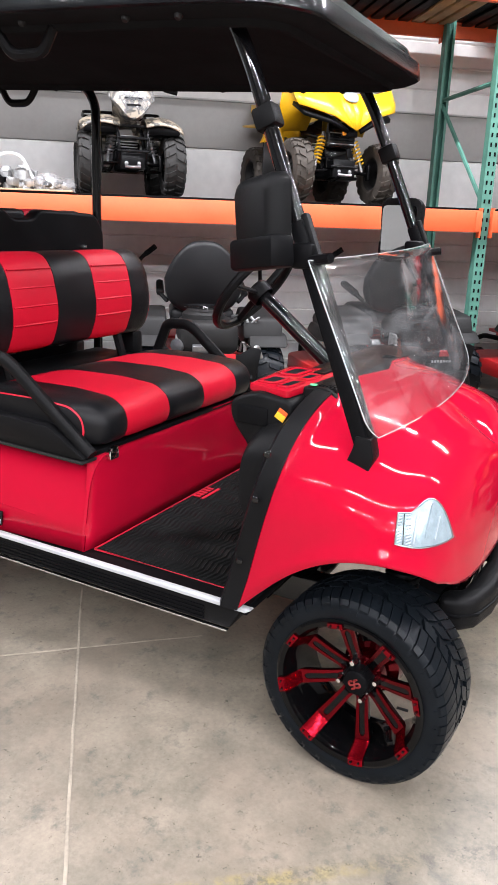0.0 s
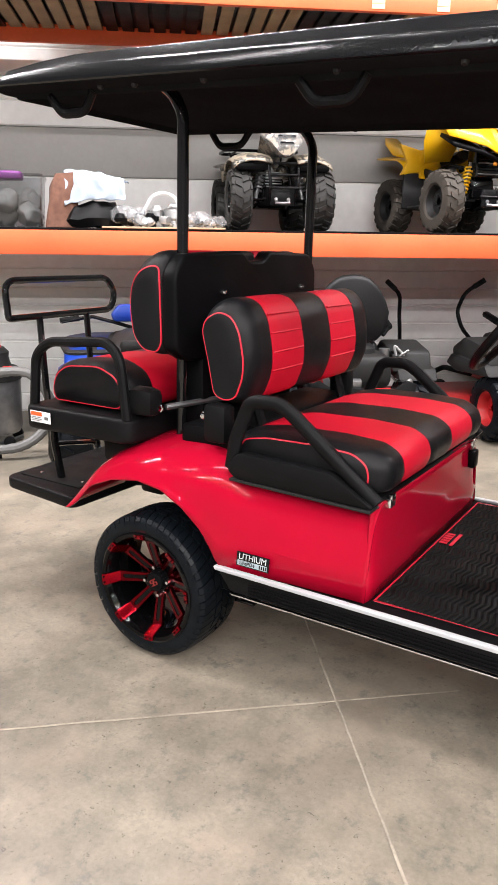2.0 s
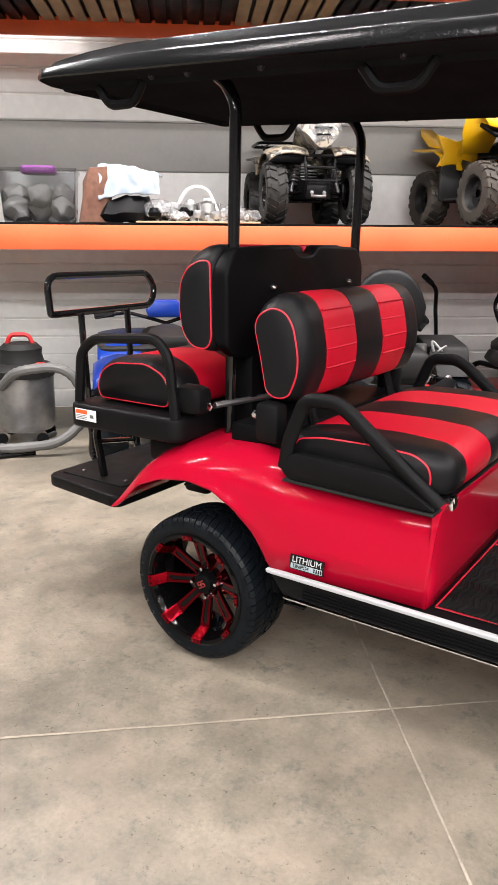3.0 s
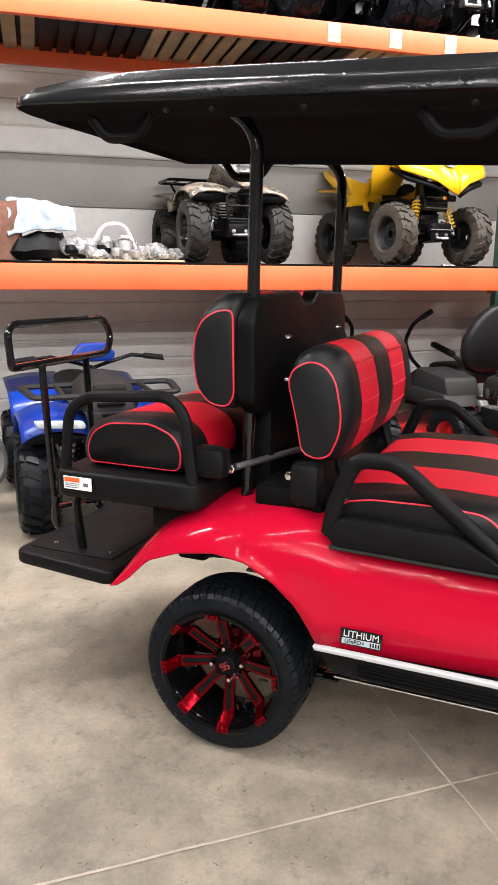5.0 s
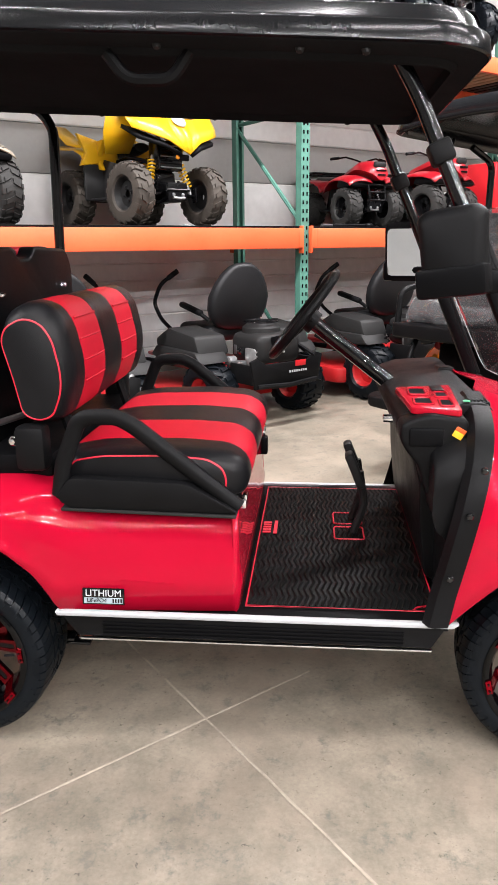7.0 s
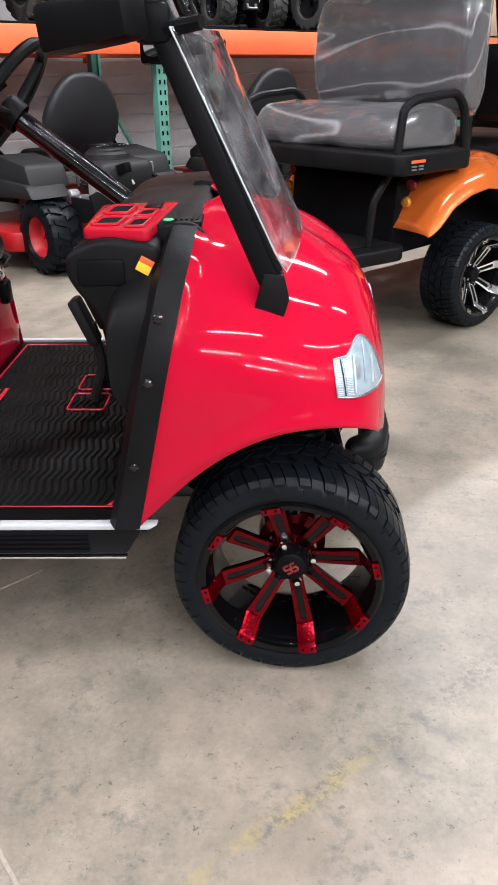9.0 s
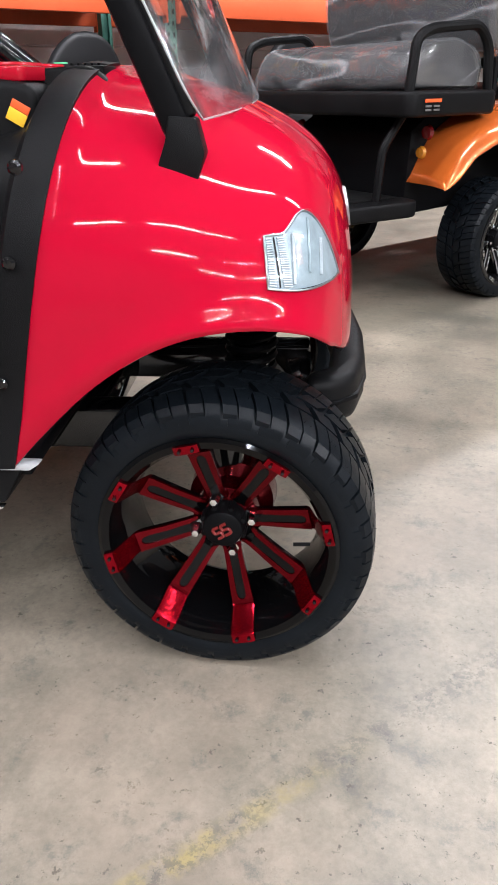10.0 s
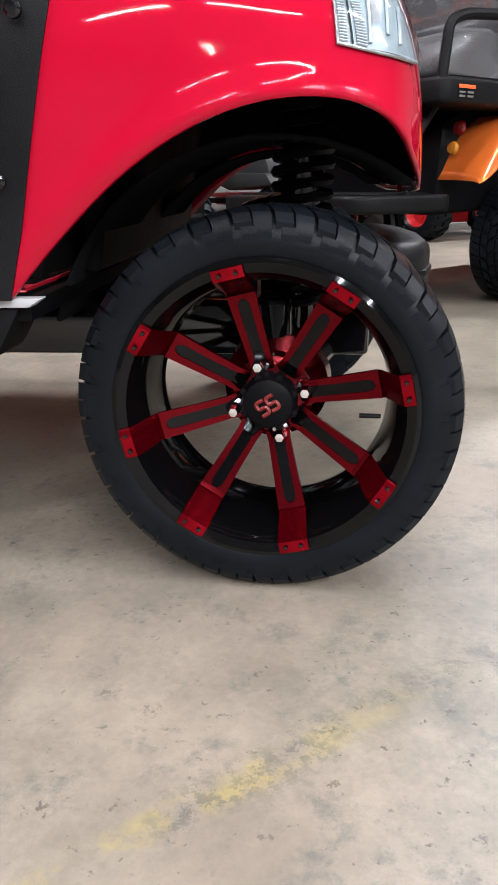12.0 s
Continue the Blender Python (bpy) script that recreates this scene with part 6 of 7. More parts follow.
def sport_panels(th, sg, hb, ht, paint, trim):
    """Pointed front bodywork and swept tail of the sports quad, one side."""
    def m(*pts):
        return [(x, sg * y, z) for x, y, z in pts]
    patch(th, "nose_panel", paint, [m((hb + 0.31, 0.0, 0.55), (hb + 0.29, 0.04, 0.575)), m((hb + 0.25, 0.0, 0.70), (hb + 0.23, 0.085, 0.695)), m((hb + 0.14, 0.0, 0.86), (hb + 0.12, 0.10, 0.84)), m((hb - 0.10, 0.0, 0.95), (hb - 0.10, 0.12, 0.91)), m((hb - 0.34, 0.0, 0.86), (hb - 0.34, 0.11, 0.82))])
    patch(th, "front_wing", paint, [m((hb + 0.29, 0.041, 0.575), (hb + 0.23, 0.086, 0.695), (hb + 0.12, 0.102, 0.84), (hb - 0.10, 0.122, 0.91)),
                                   m((hb + 0.25, 0.17, 0.655), (hb + 0.17, 0.20, 0.76), (hb + 0.08, 0.22, 0.85), (hb - 0.12, 0.23, 0.88)),
                                   m((hb + 0.17, ht - 0.02, 0.715), (hb + 0.13, ht, 0.79), (hb + 0.02, ht, 0.90), (hb - 0.16, ht - 0.01, 0.90)),
                                   m((hb + 0.13, ht + 0.05, 0.735), (hb + 0.09, ht + 0.07, 0.80), (hb - 0.03, ht + 0.08, 0.955), (hb - 0.19, ht + 0.06, 0.93))])
    patch(th, "fender_drop", paint, [m((hb - 0.10, 0.14, 0.88), (hb - 0.18, ht + 0.06, 0.92)), m((hb - 0.22, 0.15, 0.72), (hb - 0.27, ht + 0.05, 0.74)), m((hb - 0.30, 0.17, 0.60), (hb - 0.33, ht, 0.585))])
    patch(th, "wing_trim", BLACK_S, [m((hb + 0.27, 0.05, 0.555), (hb + 0.10, 0.10, 0.66)), m((hb + 0.235, 0.18, 0.62), (hb + 0.06, 0.22, 0.71)), m((hb + 0.15, ht, 0.68), (hb - 0.05, ht + 0.02, 0.78))], 0.03)
    patch(th, "tail_wing", paint, [m((-hb + 0.12, 0.10, 0.70), (-hb + 0.10, 0.34, 0.68)), m((-hb - 0.06, 0.10, 0.71), (-hb - 0.08, 0.37, 0.72)), m((-hb - 0.26, 0.14, 0.80), (-hb - 0.24, 0.37, 0.83)), m((-hb - 0.36, 0.20, 0.90), (-hb - 0.34, 0.33, 0.90))])
    bm = B()
    prism(bm, [(-hb + 0.36, 0.47), (-hb + 0.30, 0.57), (-hb + 0.40, 0.72), (-hb + 0.18, 0.70), (-hb - 0.02, 0.75), (-hb + 0.10, 0.60), (-hb + 0.20, 0.50)], sg * (ht * 0.66), sg * (ht * 0.66 + 0.05), 0.012)
    part("side_panel", bm, paint, th)
    bm = B()
    box(bm, (-hb + 0.30, sg * (0.5 * ht + 0.10), 0.37), (0.03, ht - 0.08, 0.30), 0.012)
    part("leg_shield", bm, trim, th)
    bm = B()
    prism(bm, [(sg * y, z) for y, z in ((0.10, 0.53), (0.20, 0.50), (0.28, 0.545), (ht + 0.09, 0.50), (ht + 0.03, 0.61), (ht + 0.11, 0.76), (0.24, 0.70), (0.10, 0.75))], -hb + 0.27, -hb + 0.31, 0.01, axis="x")
    part("shield_panel", bm, paint, th)
    if sg > 0:
        bm = B()
        lathe(bm, [(0.0001, -0.03), (0.04, -0.026), (0.062, -0.008), (0.066, 0.006)], 20, Matrix.Translation((hb + 0.17, 0, 0.815)) @ pose(0, 0, 0, 0, 0, 90) @ pose(0, 0, 0, -48, 0, 0))
        part("headlamp", bm, CLEARLAMP, th, "pale clear headlamp")
        # invented black blocks and fins keep the gap under the nose dark
        bm = B()
        box(bm, (hb - 0.02, 0.0, 0.56), (0.14, 0.26, 0.24), 0.02)
        box(bm, (hb - 0.08, 0.0, 0.36), (0.12, 0.20, 0.16), 0.02)
        part("gap_filler", bm, GLOSS, th, "black blocks added to fill the dark gap under the nose")
        for k in range(7):
            bm = B()
            box(bm, (hb + 0.052, 0.0, 0.47 + 0.028 * k), (0.012, 0.22, 0.010), 0.002)
            part("filler_fin", bm, STEEL if k % 3 == 0 else TUBEB, th)
        bm = B()
        box(bm, (hb + 0.22, 0.0, 0.53), (0.03, 0.10, 0.05), 0.012)
        part("lamp_bracket", bm, BLACK_S, th)
        bm = B()
        box(bm, (hb + 0.235, -0.075, 0.53), (0.02, 0.035, 0.035), 0.01)
        part("reflector", bm, AMBER, th, "small amber reflector")


def make_quad(name, m, label, paint, trim, r=0.24, track=0.72, base=0.92, tyre=RUBBER, spring=GLOSS, rack=False, sport=False, lamps=False, film=False, group="quad bikes", scale=1.0):
    th = thing(name, m @ Matrix.Scale(scale, 4), label, "quad bike", group)
    hb, ht = base / 2, track / 2
    w = 0.165 if film or sport else 0.19
    for x, ys, wd in ((hb, ht, w), (-hb, ht * 0.97, w * 1.12)):
        for sg in (-1, 1):
            wh = knobby(th, (x, sg * ys, r), r * (1 if x > 0 else 0.98), wd, tyre, GLOSS if not sport else GREY_P)
            if sg > 0:
                wh.matrix_basis = wh.matrix_basis @ pose(0, 0, 0, 0, 0, 180)
    # frame and engine
    bm = B()
    for sg in (-1, 1):
        tube(bm, [(hb * 0.9, sg * 0.13, r * 1.1), (0.1, sg * 0.15, r * 0.85), (-hb, sg * 0.13, r * 1.0)], 0.016, 8, fillet=0.05)
        tube(bm, [(hb * 0.9, sg * 0.13, r * 1.1), (hb * 0.7, sg * 0.10, r * 2.1), (0.05, sg * 0.1, r * 2.3), (-hb * 0.9, sg * 0.12, r * 2.1)], 0.016, 8, fillet=0.05)
    tube(bm, [(-hb, -ht, r), (-hb, ht, r)], 0.025, 10)
    part("frame", bm, TUBEB, th)
    bm = B()
    box(bm, (-0.05, 0, r * 1.35), (0.34, 0.22, 0.24), 0.03)
    eg = part("engine", bm, BLACK_S, th, "dark cast engine")
    bm = B()
    lathe(bm, [(0.0001, -0.14), (0.08, -0.135), (0.09, -0.11), (0.09, 0.0)], 20, Matrix.Translation((-0.02, 0, r * 1.2)))
    part("clutch_cover", bm, ALLOY, eg)
    for k in range(6):
        bm = B()
        box(bm, (0.07, 0, r * 1.55 + 0.022 * k), (0.17, 0.17, 0.009), 0.002)
        part("cooling_fin", bm, ALLOY, eg)
    for sg in (-1, 1):
        bm = B()
        for dx, dz in ((0.07, 0.0), (-0.08, 0.0), (0.03, 0.10)):
            tube(bm, [(hb * 0.92 + dx, sg * 0.11, r * 1.05 + dz), (hb, sg * (ht - w * 0.55), r * 1.0 + dz * 0.7)], 0.012, 8)
        box(bm, (hb, sg * (ht - w * 0.6), r * 1.05), (0.06, 0.03, 0.13), 0.01)
        part("control_arm", bm, TUBEB, th)
        a, b = (hb + 0.02, sg * (ht * 0.58), r * 1.05), (hb - 0.03, sg * 0.13, r * 2.25)
        bm = B()
        tube(bm, [a, b], 0.014, 8)
        part("shock", bm, STEEL, th)
        bm = B()
        av, bv = Vector(a), Vector(b)
        tube(bm, coil(av.lerp(bv, 0.2), av.lerp(bv, 0.85), 0.032, 7, 0.006), 0.0075, 6)
        part("spring", bm, spring, th)
    # front bumper
    bm = B()
    for sg in (() if sport else (-1, 1)):
        tube(bm, [(hb + 0.10, sg * 0.10, r * 0.85), (hb + 0.20, sg * 0.11, r * 1.4), (hb + 0.16, sg * 0.12, r * 2.15)], 0.012, 8, fillet=0.05)
    for z, dx in ((r * 1.35, 0.2), (r * 1.75, 0.19), (r * 2.12, 0.165)) if not sport else ((r * 1.15, 0.13),):
        tube(bm, [(hb + dx, -0.12 if z < r * 2 else -0.24, z), (hb + dx, 0.12 if z < r * 2 else 0.24, z)], 0.011, 8)
    box(bm, (hb + 0.12, 0, r * 1.1), (0.02, 0.2, 0.14), 0.005)
    part("front_bumper", bm, TUBEB, th)
    bm = B()
    tube(bm, [(hb + 0.14, -0.06, r * 0.9), (hb + 0.15, 0.0, r * 0.88), (hb + 0.14, 0.06, r * 0.9)], 0.012, 8)
    for sg in (-1, 1):
        lathe(bm, [(0.0001, -0.012), (0.014, -0.01), (0.016, 0.0)], 12, Matrix.Translation((hb + 0.13, sg * 0.05, r * 1.0)) @ pose(0, 0, 0, 0, 0, 90))
    part("tow_hook", bm, STEEL, th)
    # fenders
    up = 0.0 if film else 0.1
    for sg in (-1, 1):
        if sport:
            sport_panels(th, sg, hb, ht, paint, trim)
        else:
            bm = B()
            rows = []
            for k, (x, z) in enumerate(((hb + 0.22, 2.10), (hb + 0.17, 2.26), (hb + 0.06, 2.40), (hb - 0.10, 2.46), (hb - 0.22, 2.38), (hb - 0.30, 2.14), (hb - 0.33, 1.85))):
                rows.append([(x - 0.06 * t, sg * (0.10 + (ht + w * 0.42 - 0.10) * t), r * (z + up) + 0.05 * math.sin(math.pi * t) * 0.5 - 0.035 * t ** 5) for t in (0, 0.2, 0.4, 0.6, 0.8, 0.93, 1.0)])
            grid(bm, rows)
            ob = part("front_fender", bm, paint, th, angle=40)
            ob.modifiers.new("thick", "SOLIDIFY").thickness = 0.012
            bm = B()
            prism(bm, [(hb - 0.16, r * (1.92 + up)), (hb + 0.16, r * (1.88 + up)), (hb + 0.17, r * (2.12 + up)), (hb - 0.12, r * (2.34 + up))], sg * (ht * 0.36), sg * (ht + w * 0.25), 0.02)
            part("inner_guard", bm, BLACK_S, th)
        bm = B()
        rows = []
        for k, (x, z) in enumerate(((-hb + 0.32, 1.9), (-hb + 0.27, 2.25), (-hb + 0.15, 2.46), (-hb, 2.52), (-hb - 0.16, 2.6), (-hb - 0.26, 2.66))):
            rows.append([(x, sg * (0.08 + (ht + w * 0.35 - 0.08) * t), r * (z + (up if not sport else 0.25)) - 0.03 * t ** 4) for t in (0, 0.3, 0.6, 0.9, 1.0)])
        grid(bm, rows)
        ob = part("rear_fender", bm, paint, th, angle=40)
        ob.modifiers.new("thick", "SOLIDIFY").thickness = 0.012
        bm = B()
        prism(bm, [(-hb + r * 0.95, r * 0.9), (hb - r * 1.15, r * 0.9), (hb - r * 1.2, r * 2.0), (-hb + r * 1.3, r * 2.25)], sg * (ht * 0.62), sg * (ht * 0.62 + 0.02), 0.006)
        part("leg_guard", bm, trim, th)
        bm = B()
        box(bm, (0.0, sg * (ht * 0.80), r * 0.92), (base - 2.1 * r, 0.18, 0.02), 0.006)
        part("foot_rest", bm, trim, th)
    # nose, tank, seat
    if not sport:
        bm = B()
        rings = []
        k_ = 0.9 if film else 0.35
        body_mat = paint if not lamps else GREY_P
        for x, hw, z0, z1 in ((hb + 0.255, 0.06, 2.30, 2.55), (hb + 0.24, 0.11, 2.28, 2.80 + k_ * 0.3), (hb + 0.17, 0.155, 2.3, 2.95 + k_ * 0.6), (hb + 0.05, 0.165, 2.4, 3.05 + k_ * 0.8), (hb - 0.10, 0.14, 2.5, 3.1 + k_ * 0.7), (hb - 0.3, 0.12, 2.4, 3.0 + k_ * 0.2), (0.02, 0.11, 2.3, 2.9)):
            rings.append([(x, hw * math.cos(a) * (0.7 if math.sin(a) < -0.3 else 1), r * (z0 + z1) / 2 + r * (z1 - z0) / 2 * math.sin(a)) for a in [2 * math.pi * i / 14 for i in range(14)]])
        loft(bm, rings)
        nose = part("nose_cowl", bm, body_mat, th, angle=40)
        bm = B()
        box(bm, (hb + 0.215, 0, r * (2.95 + k_ * 0.35)), (0.05, 0.17, 0.07), 0.03)
        part("headlamp", bm, CLEARLAMP if film else GREY_P, nose)
        for k in range(2):
            bm = B()
            box(bm, (hb + 0.245 + 0.008 * k, 0, r * (2.72 + k_ * 0.2) - 0.05 * k), (0.03, 0.14 - 0.03 * k, 0.02), 0.008)
            part("grille_slot", bm, BLACK_S, nose)
        if film:
            bm = B()
            for sc, rg in ((0, rings[0]), (1, rings[1]), (2, rings[2]), (3, rings[3]), (4, rings[4])):
                cz_ = sum(p[2] for p in rg) / len(rg)
                for_ring = []
                for p in rg:
                    j_ = 1.1 + 0.10 * noise.noise((p[0] * 14, p[1] * 14, p[2] * 14))
                    for_ring.append(bm.verts.new((p[0] + 0.015, p[1] * j_, cz_ + (p[2] - cz_) * j_)))
                if sc:
                    for q_ in range(14):
                        bm.faces.new((prev_ring[q_], prev_ring[(q_ + 1) % 14], for_ring[(q_ + 1) % 14], for_ring[q_]))
                prev_ring = for_ring
            part("clear_film", bm, POLY, nose, "crinkled clear protective film", 50).visible_shadow = False
    bm = B()
    rings = []
    for x, hw, z0, z1 in ((0.10, 0.08, r * 2.5, r * 2.8), (-0.05, 0.11, r * 2.4, r * 2.75), (-0.3, 0.13, r * 2.4, r * 2.75), (-0.55, 0.12, r * 2.5, r * 2.9), (-0.62, 0.08, r * 2.6, r * 2.85)):
        rings.append([(x, hw * math.cos(a), (z0 + z1) / 2 + (z1 - z0) / 2 * math.sin(a)) for a in [2 * math.pi * i / 12 for i in range(12)]])
    loft(bm, rings)
    part("seat", bm, VINYL, th, angle=50)
    # handlebar
    bm = B()
    hz = r * 3.55
    tube(bm, [(0.20, -0.36, hz - 0.02), (0.24, -0.22, hz), (0.27, -0.10, hz - 0.03), (0.28, 0, hz - 0.06), (0.27, 0.10, hz - 0.03), (0.24, 0.22, hz), (0.20, 0.36, hz - 0.02)], 0.0105, 8)
    tube(bm, [(0.28, 0, hz - 0.06), (0.36, 0, r * 2.6)], 0.018, 8)
    part("handlebar", bm, TUBEB, th)
    for sg in (-1, 1):
        bm = B()
        tube(bm, [(0.215, sg * 0.30, hz - 0.01), (0.195, sg * 0.41, hz - 0.025)], 0.017, 10)
        part("grip", bm, BLACK, th)
        bm = B()
        tube(bm, [(0.26, sg * 0.26, hz), (0.28, sg * 0.40, hz - 0.03)], 0.006, 6)
        part("brake_lever", bm, TUBEB, th)
    if rack:
        bm = B()
        x0 = -hb - 0.30
        tube(bm, [(x0, -0.33, r * 3.0), (x0 + 0.42, -0.33, r * 2.95), (x0 + 0.42, 0.33, r * 2.95), (x0, 0.33, r * 3.0)], 0.013, 8, closed=True, fillet=0.06)
        for k in range(4):
            tube(bm, [(x0, -0.22 + 0.147 * k, r * 3.0), (x0 + 0.42, -0.22 + 0.147 * k, r * 2.95)], 0.009, 6)
        for sg in (-1, 1):
            tube(bm, [(x0 + 0.1, sg * 0.25, r * 3.0), (x0 + 0.22, sg * 0.2, r * 2.4)], 0.01, 6)
        part("rear_rack", bm, TUBEB, th)
    if lamps:
        bm = B()
        tube(bm, [(hb + 0.2, -0.36, r * 2.95), (hb - 0.12, -0.40, r * 3.0), (hb - 0.12, 0.40, r * 3.0), (hb + 0.2, 0.36, r * 2.95)], 0.022, 8, closed=True, fillet=0.06, flat=0.7)
        for k in range(4):
            tube(bm, [(hb + 0.2, -0.22 + 0.147 * k, r * 2.95), (hb - 0.12, -0.22 + 0.147 * k, r * 2.99)], 0.014, 6)
        part("front_rack", bm, GREY_P, th, "grey moulded front rack")
        for sg in (-1, 1):
            bm = B()
            prism(bm, rounded2([(sg * 0.13, r * 2.35), (sg * 0.36, r * 2.42), (sg * 0.38, r * 2.56), (sg * 0.14, r * 2.5)], 0.02), hb + 0.24, hb + 0.27, 0.006, axis="x")
            part("headlight", bm, CLEARLAMP, th, "clear headlight")
        bm = B()
        box(bm, (hb + 0.25, 0, r * 2.38), (0.03, 0.22, 0.14), 0.03)
        part("grille", bm, GREY_P, th)
        bm = B()
        prism(bm, rounded2([(-0.10, r * 3.45), (0.10, r * 3.45), (0.12, r * 3.62), (0.07, r * 3.85), (-0.07, r * 3.85), (-0.12, r * 3.62)], 0.02), 0.26, 0.32, 0.015, axis="x")
        part("instrument_pod", bm, paint, th)
    return th


def on_rack(s, d, z, turn=0.0):
    """A pose in the rack's frame whose x axis looks out to the aisle."""
    return RACK @ pose(s, d, z, 0, 0, -90 + turn)


DECK = LOW_T + 0.017
make_quad("quad_bike", on_rack(0.52, 3.22, DECK, 4), "camouflage quad bike in clear film on the lower shelf", CAMO, GREY_P, 0.24, 0.67, 0.86, RUBBER_K, STEEL, rack=True, film=True, scale=0.91)
make_quad("quad_bike", on_rack(2.06, 3.24, DECK, 10), "bright yellow sports quad bike with dusty tyres on the shelf", YELLOW, GREY_P, 0.25, 0.78, 0.88, RUBBER_D, YELLOW, sport=True, scale=0.92)
make_quad("quad_bike", on_rack(5.2, 3.2, DECK, 8), "red quad bike with black tyres on the lower shelf", RED_Q, BLACK, 0.23, 0.66, 0.86, RUBBER_K, GLOSS, scale=0.88)
make_quad("quad_bike", on_rack(4.45, 3.35, DECK, -6), "dark red and black quad bike on the lower shelf", RED_Q, BLACK_S, 0.23, 0.62, 0.8, RUBBER_K, GLOSS, rack=True, scale=0.8)
for s, tn in ((-0.75, 3), (0.30, -4), (1.28, 5), (2.25, -3), (4.15, 4), (5.15, -5)):
    make_quad("quad_bike", on_rack(s, 3.2, UP_T + 0.001, tn), "black quad bike stored on the upper shelf", BLACK_S, BLACK, 0.25, 0.70, 0.9, RUBBER, STEEL, group="upper shelf quad bikes")
make_quad("quad_bike", RACK @ pose(-0.56, 2.45, ground(-0.56, 2.45), 0, 0, -90 + 6), "blue utility quad bike parked on the floor under the rack", BLUE, BLACK, 0.25, 0.70, 0.98, RUBBER, GLOSS, lamps=True, scale=1.12)


# ---- zero-turn mowers ----
def make_mower(m, label, hood=GREY_P):
    th = thing("zero_turn_mower", m, label, "mower", "zero-turn mowers")
    for sg in (-1, 1):
        wh = knobby(th, (-0.42, sg * 0.42, 0.235), 0.235, 0.22, RUBBER, RED_T)
        if sg > 0:
            wh.matrix_basis = wh.matrix_basis @ pose(0, 0, 0, 0, 0, 180)
        wh = knobby(th, (0.75, sg * 0.34, 0.12), 0.12, 0.1, RUBBER, GREY_P)
        bm = B()
        tube(bm, [(0.75, sg * 0.40, 0.12), (0.75, sg * 0.40, 0.30), (0.66, sg * 0.34, 0.36), (0.3, sg * 0.28, 0.36)], 0.022, 8, fillet=0.04)
        part("caster_fork", bm, BLACK_S, th)
        # side consoles with angular moulding
        bm = B()
        prism(bm, [(-0.46, 0.52), (-0.40, 0.66), (-0.05, 0.70), (0.14, 0.60), (0.10, 0.50), (-0.30, 0.46)], sg * 0.26, sg * 0.54, 0.03)
        prism(bm, [(-0.52, 0.47), (-0.44, 0.55), (0.08, 0.56), (0.16, 0.48), (0.0, 0.44)], sg * 0.30, sg * 0.57, 0.02)
        part("side_console", bm, hood, th, "moulded grey console")
        bm = B()
        tube(bm, [(-0.02, sg * 0.42, 0.62), (0.16, sg * 0.46, 0.74), (0.24, sg * 0.47, 0.86), (0.17, sg * 0.45, 1.0), (0.10, sg * 0.35, 1.09)], 0.015, 8, fillet=0.05)
        part("drive_lever", bm, TUBEB, th, "black bent drive lever")
        bm = B()
        tube(bm, [(0.135, sg * 0.40, 1.045), (0.10, sg * 0.33, 1.10)], 0.02, 8)
        part("lever_grip", bm, BLACK, th)
        bm = B()
        box(bm, (-0.02, sg * 0.30, 0.82), (0.28, 0.055, 0.045), 0.02, pose(0, 0, 0, 0, -12, 0))
        tube(bm, [(-0.14, sg * 0.30, 0.79), (-0.18, sg * 0.25, 0.74)], 0.015, 8)
        part("arm_rest", bm, BLACK, th)
    bm = B()
    rings = []
    for x, sc, z0 in ((-0.235, 0.86, 0.02), (-0.22, 0.96, 0.005), (-0.19, 1.0, 0.0), (-0.15, 0.97, 0.0), (-0.125, 0.88, 0.01)):
        ring = []
        for k in range(24):
            a = 2 * math.pi * k / 24
            y = 0.275 * sc * math.copysign(abs(math.cos(a)) ** 0.75, math.cos(a))
            z = 0.905 + 0.255 * sc * math.copysign(abs(math.sin(a)) ** 0.8, math.sin(a))
            ring.append((x - (z - 0.7) * 0.22, y * (1 - 0.25 * max(0, (z - 0.9) / 0.2)), z))
        rings.append(ring)
    loft(bm, rings)
    part("seat_back", bm, SEATB, th, "tall black vinyl seat back", 50)
    bm = B()
    box(bm, (0.06, 0, 0.63), (0.46, 0.46, 0.13), 0.05, seg=3)
    part("seat_cushion", bm, SEATB, th)
    bm = B()
    box(bm, (0.1, 0, 0.36), (1.05, 0.50, 0.07), 0.01)
    box(bm, (0.55, 0, 0.40), (0.36, 0.52, 0.03), 0.01)
    part("frame", bm, RED_T, th, "red painted frame")
    bm = B()
    prism(bm, rounded2([(-0.25, -0.62), (0.5, -0.62), (0.58, -0.4), (0.58, 0.4), (0.5, 0.62), (-0.25, 0.62)], 0.12), 0.12, 0.25, 0.02, axis="z")
    part("cutting_deck", bm, RED_T, th, "red steel cutting deck")
    # engine with guard
    bm = B()
    box(bm, (-0.55, 0, 0.56), (0.36, 0.40, 0.22), 0.06, seg=3)
    lathe(bm, [(0.0001, -0.06), (0.10, -0.055), (0.14, -0.02), (0.145, 0.02)], 24, Matrix.Translation((-0.52, 0.02, 0.68)) @ pose(0, 0, 0, -90, 0, 0))
    part("engine_shroud", bm, hood, th)
    bm = B()
    for k in range(5):
        lathe(bm, [(0.02 + 0.025 * k, -0.002), (0.028 + 0.025 * k, -0.006), (0.03 + 0.025 * k, 0.0)], 24, Matrix.Translation((-0.52, 0.02, 0.742)) @ pose(0, 0, 0, -90, 0, 0))
    part("fan_guard", bm, GLOSS, th)
    rng = random.Random(int(m.translation.x * 100))
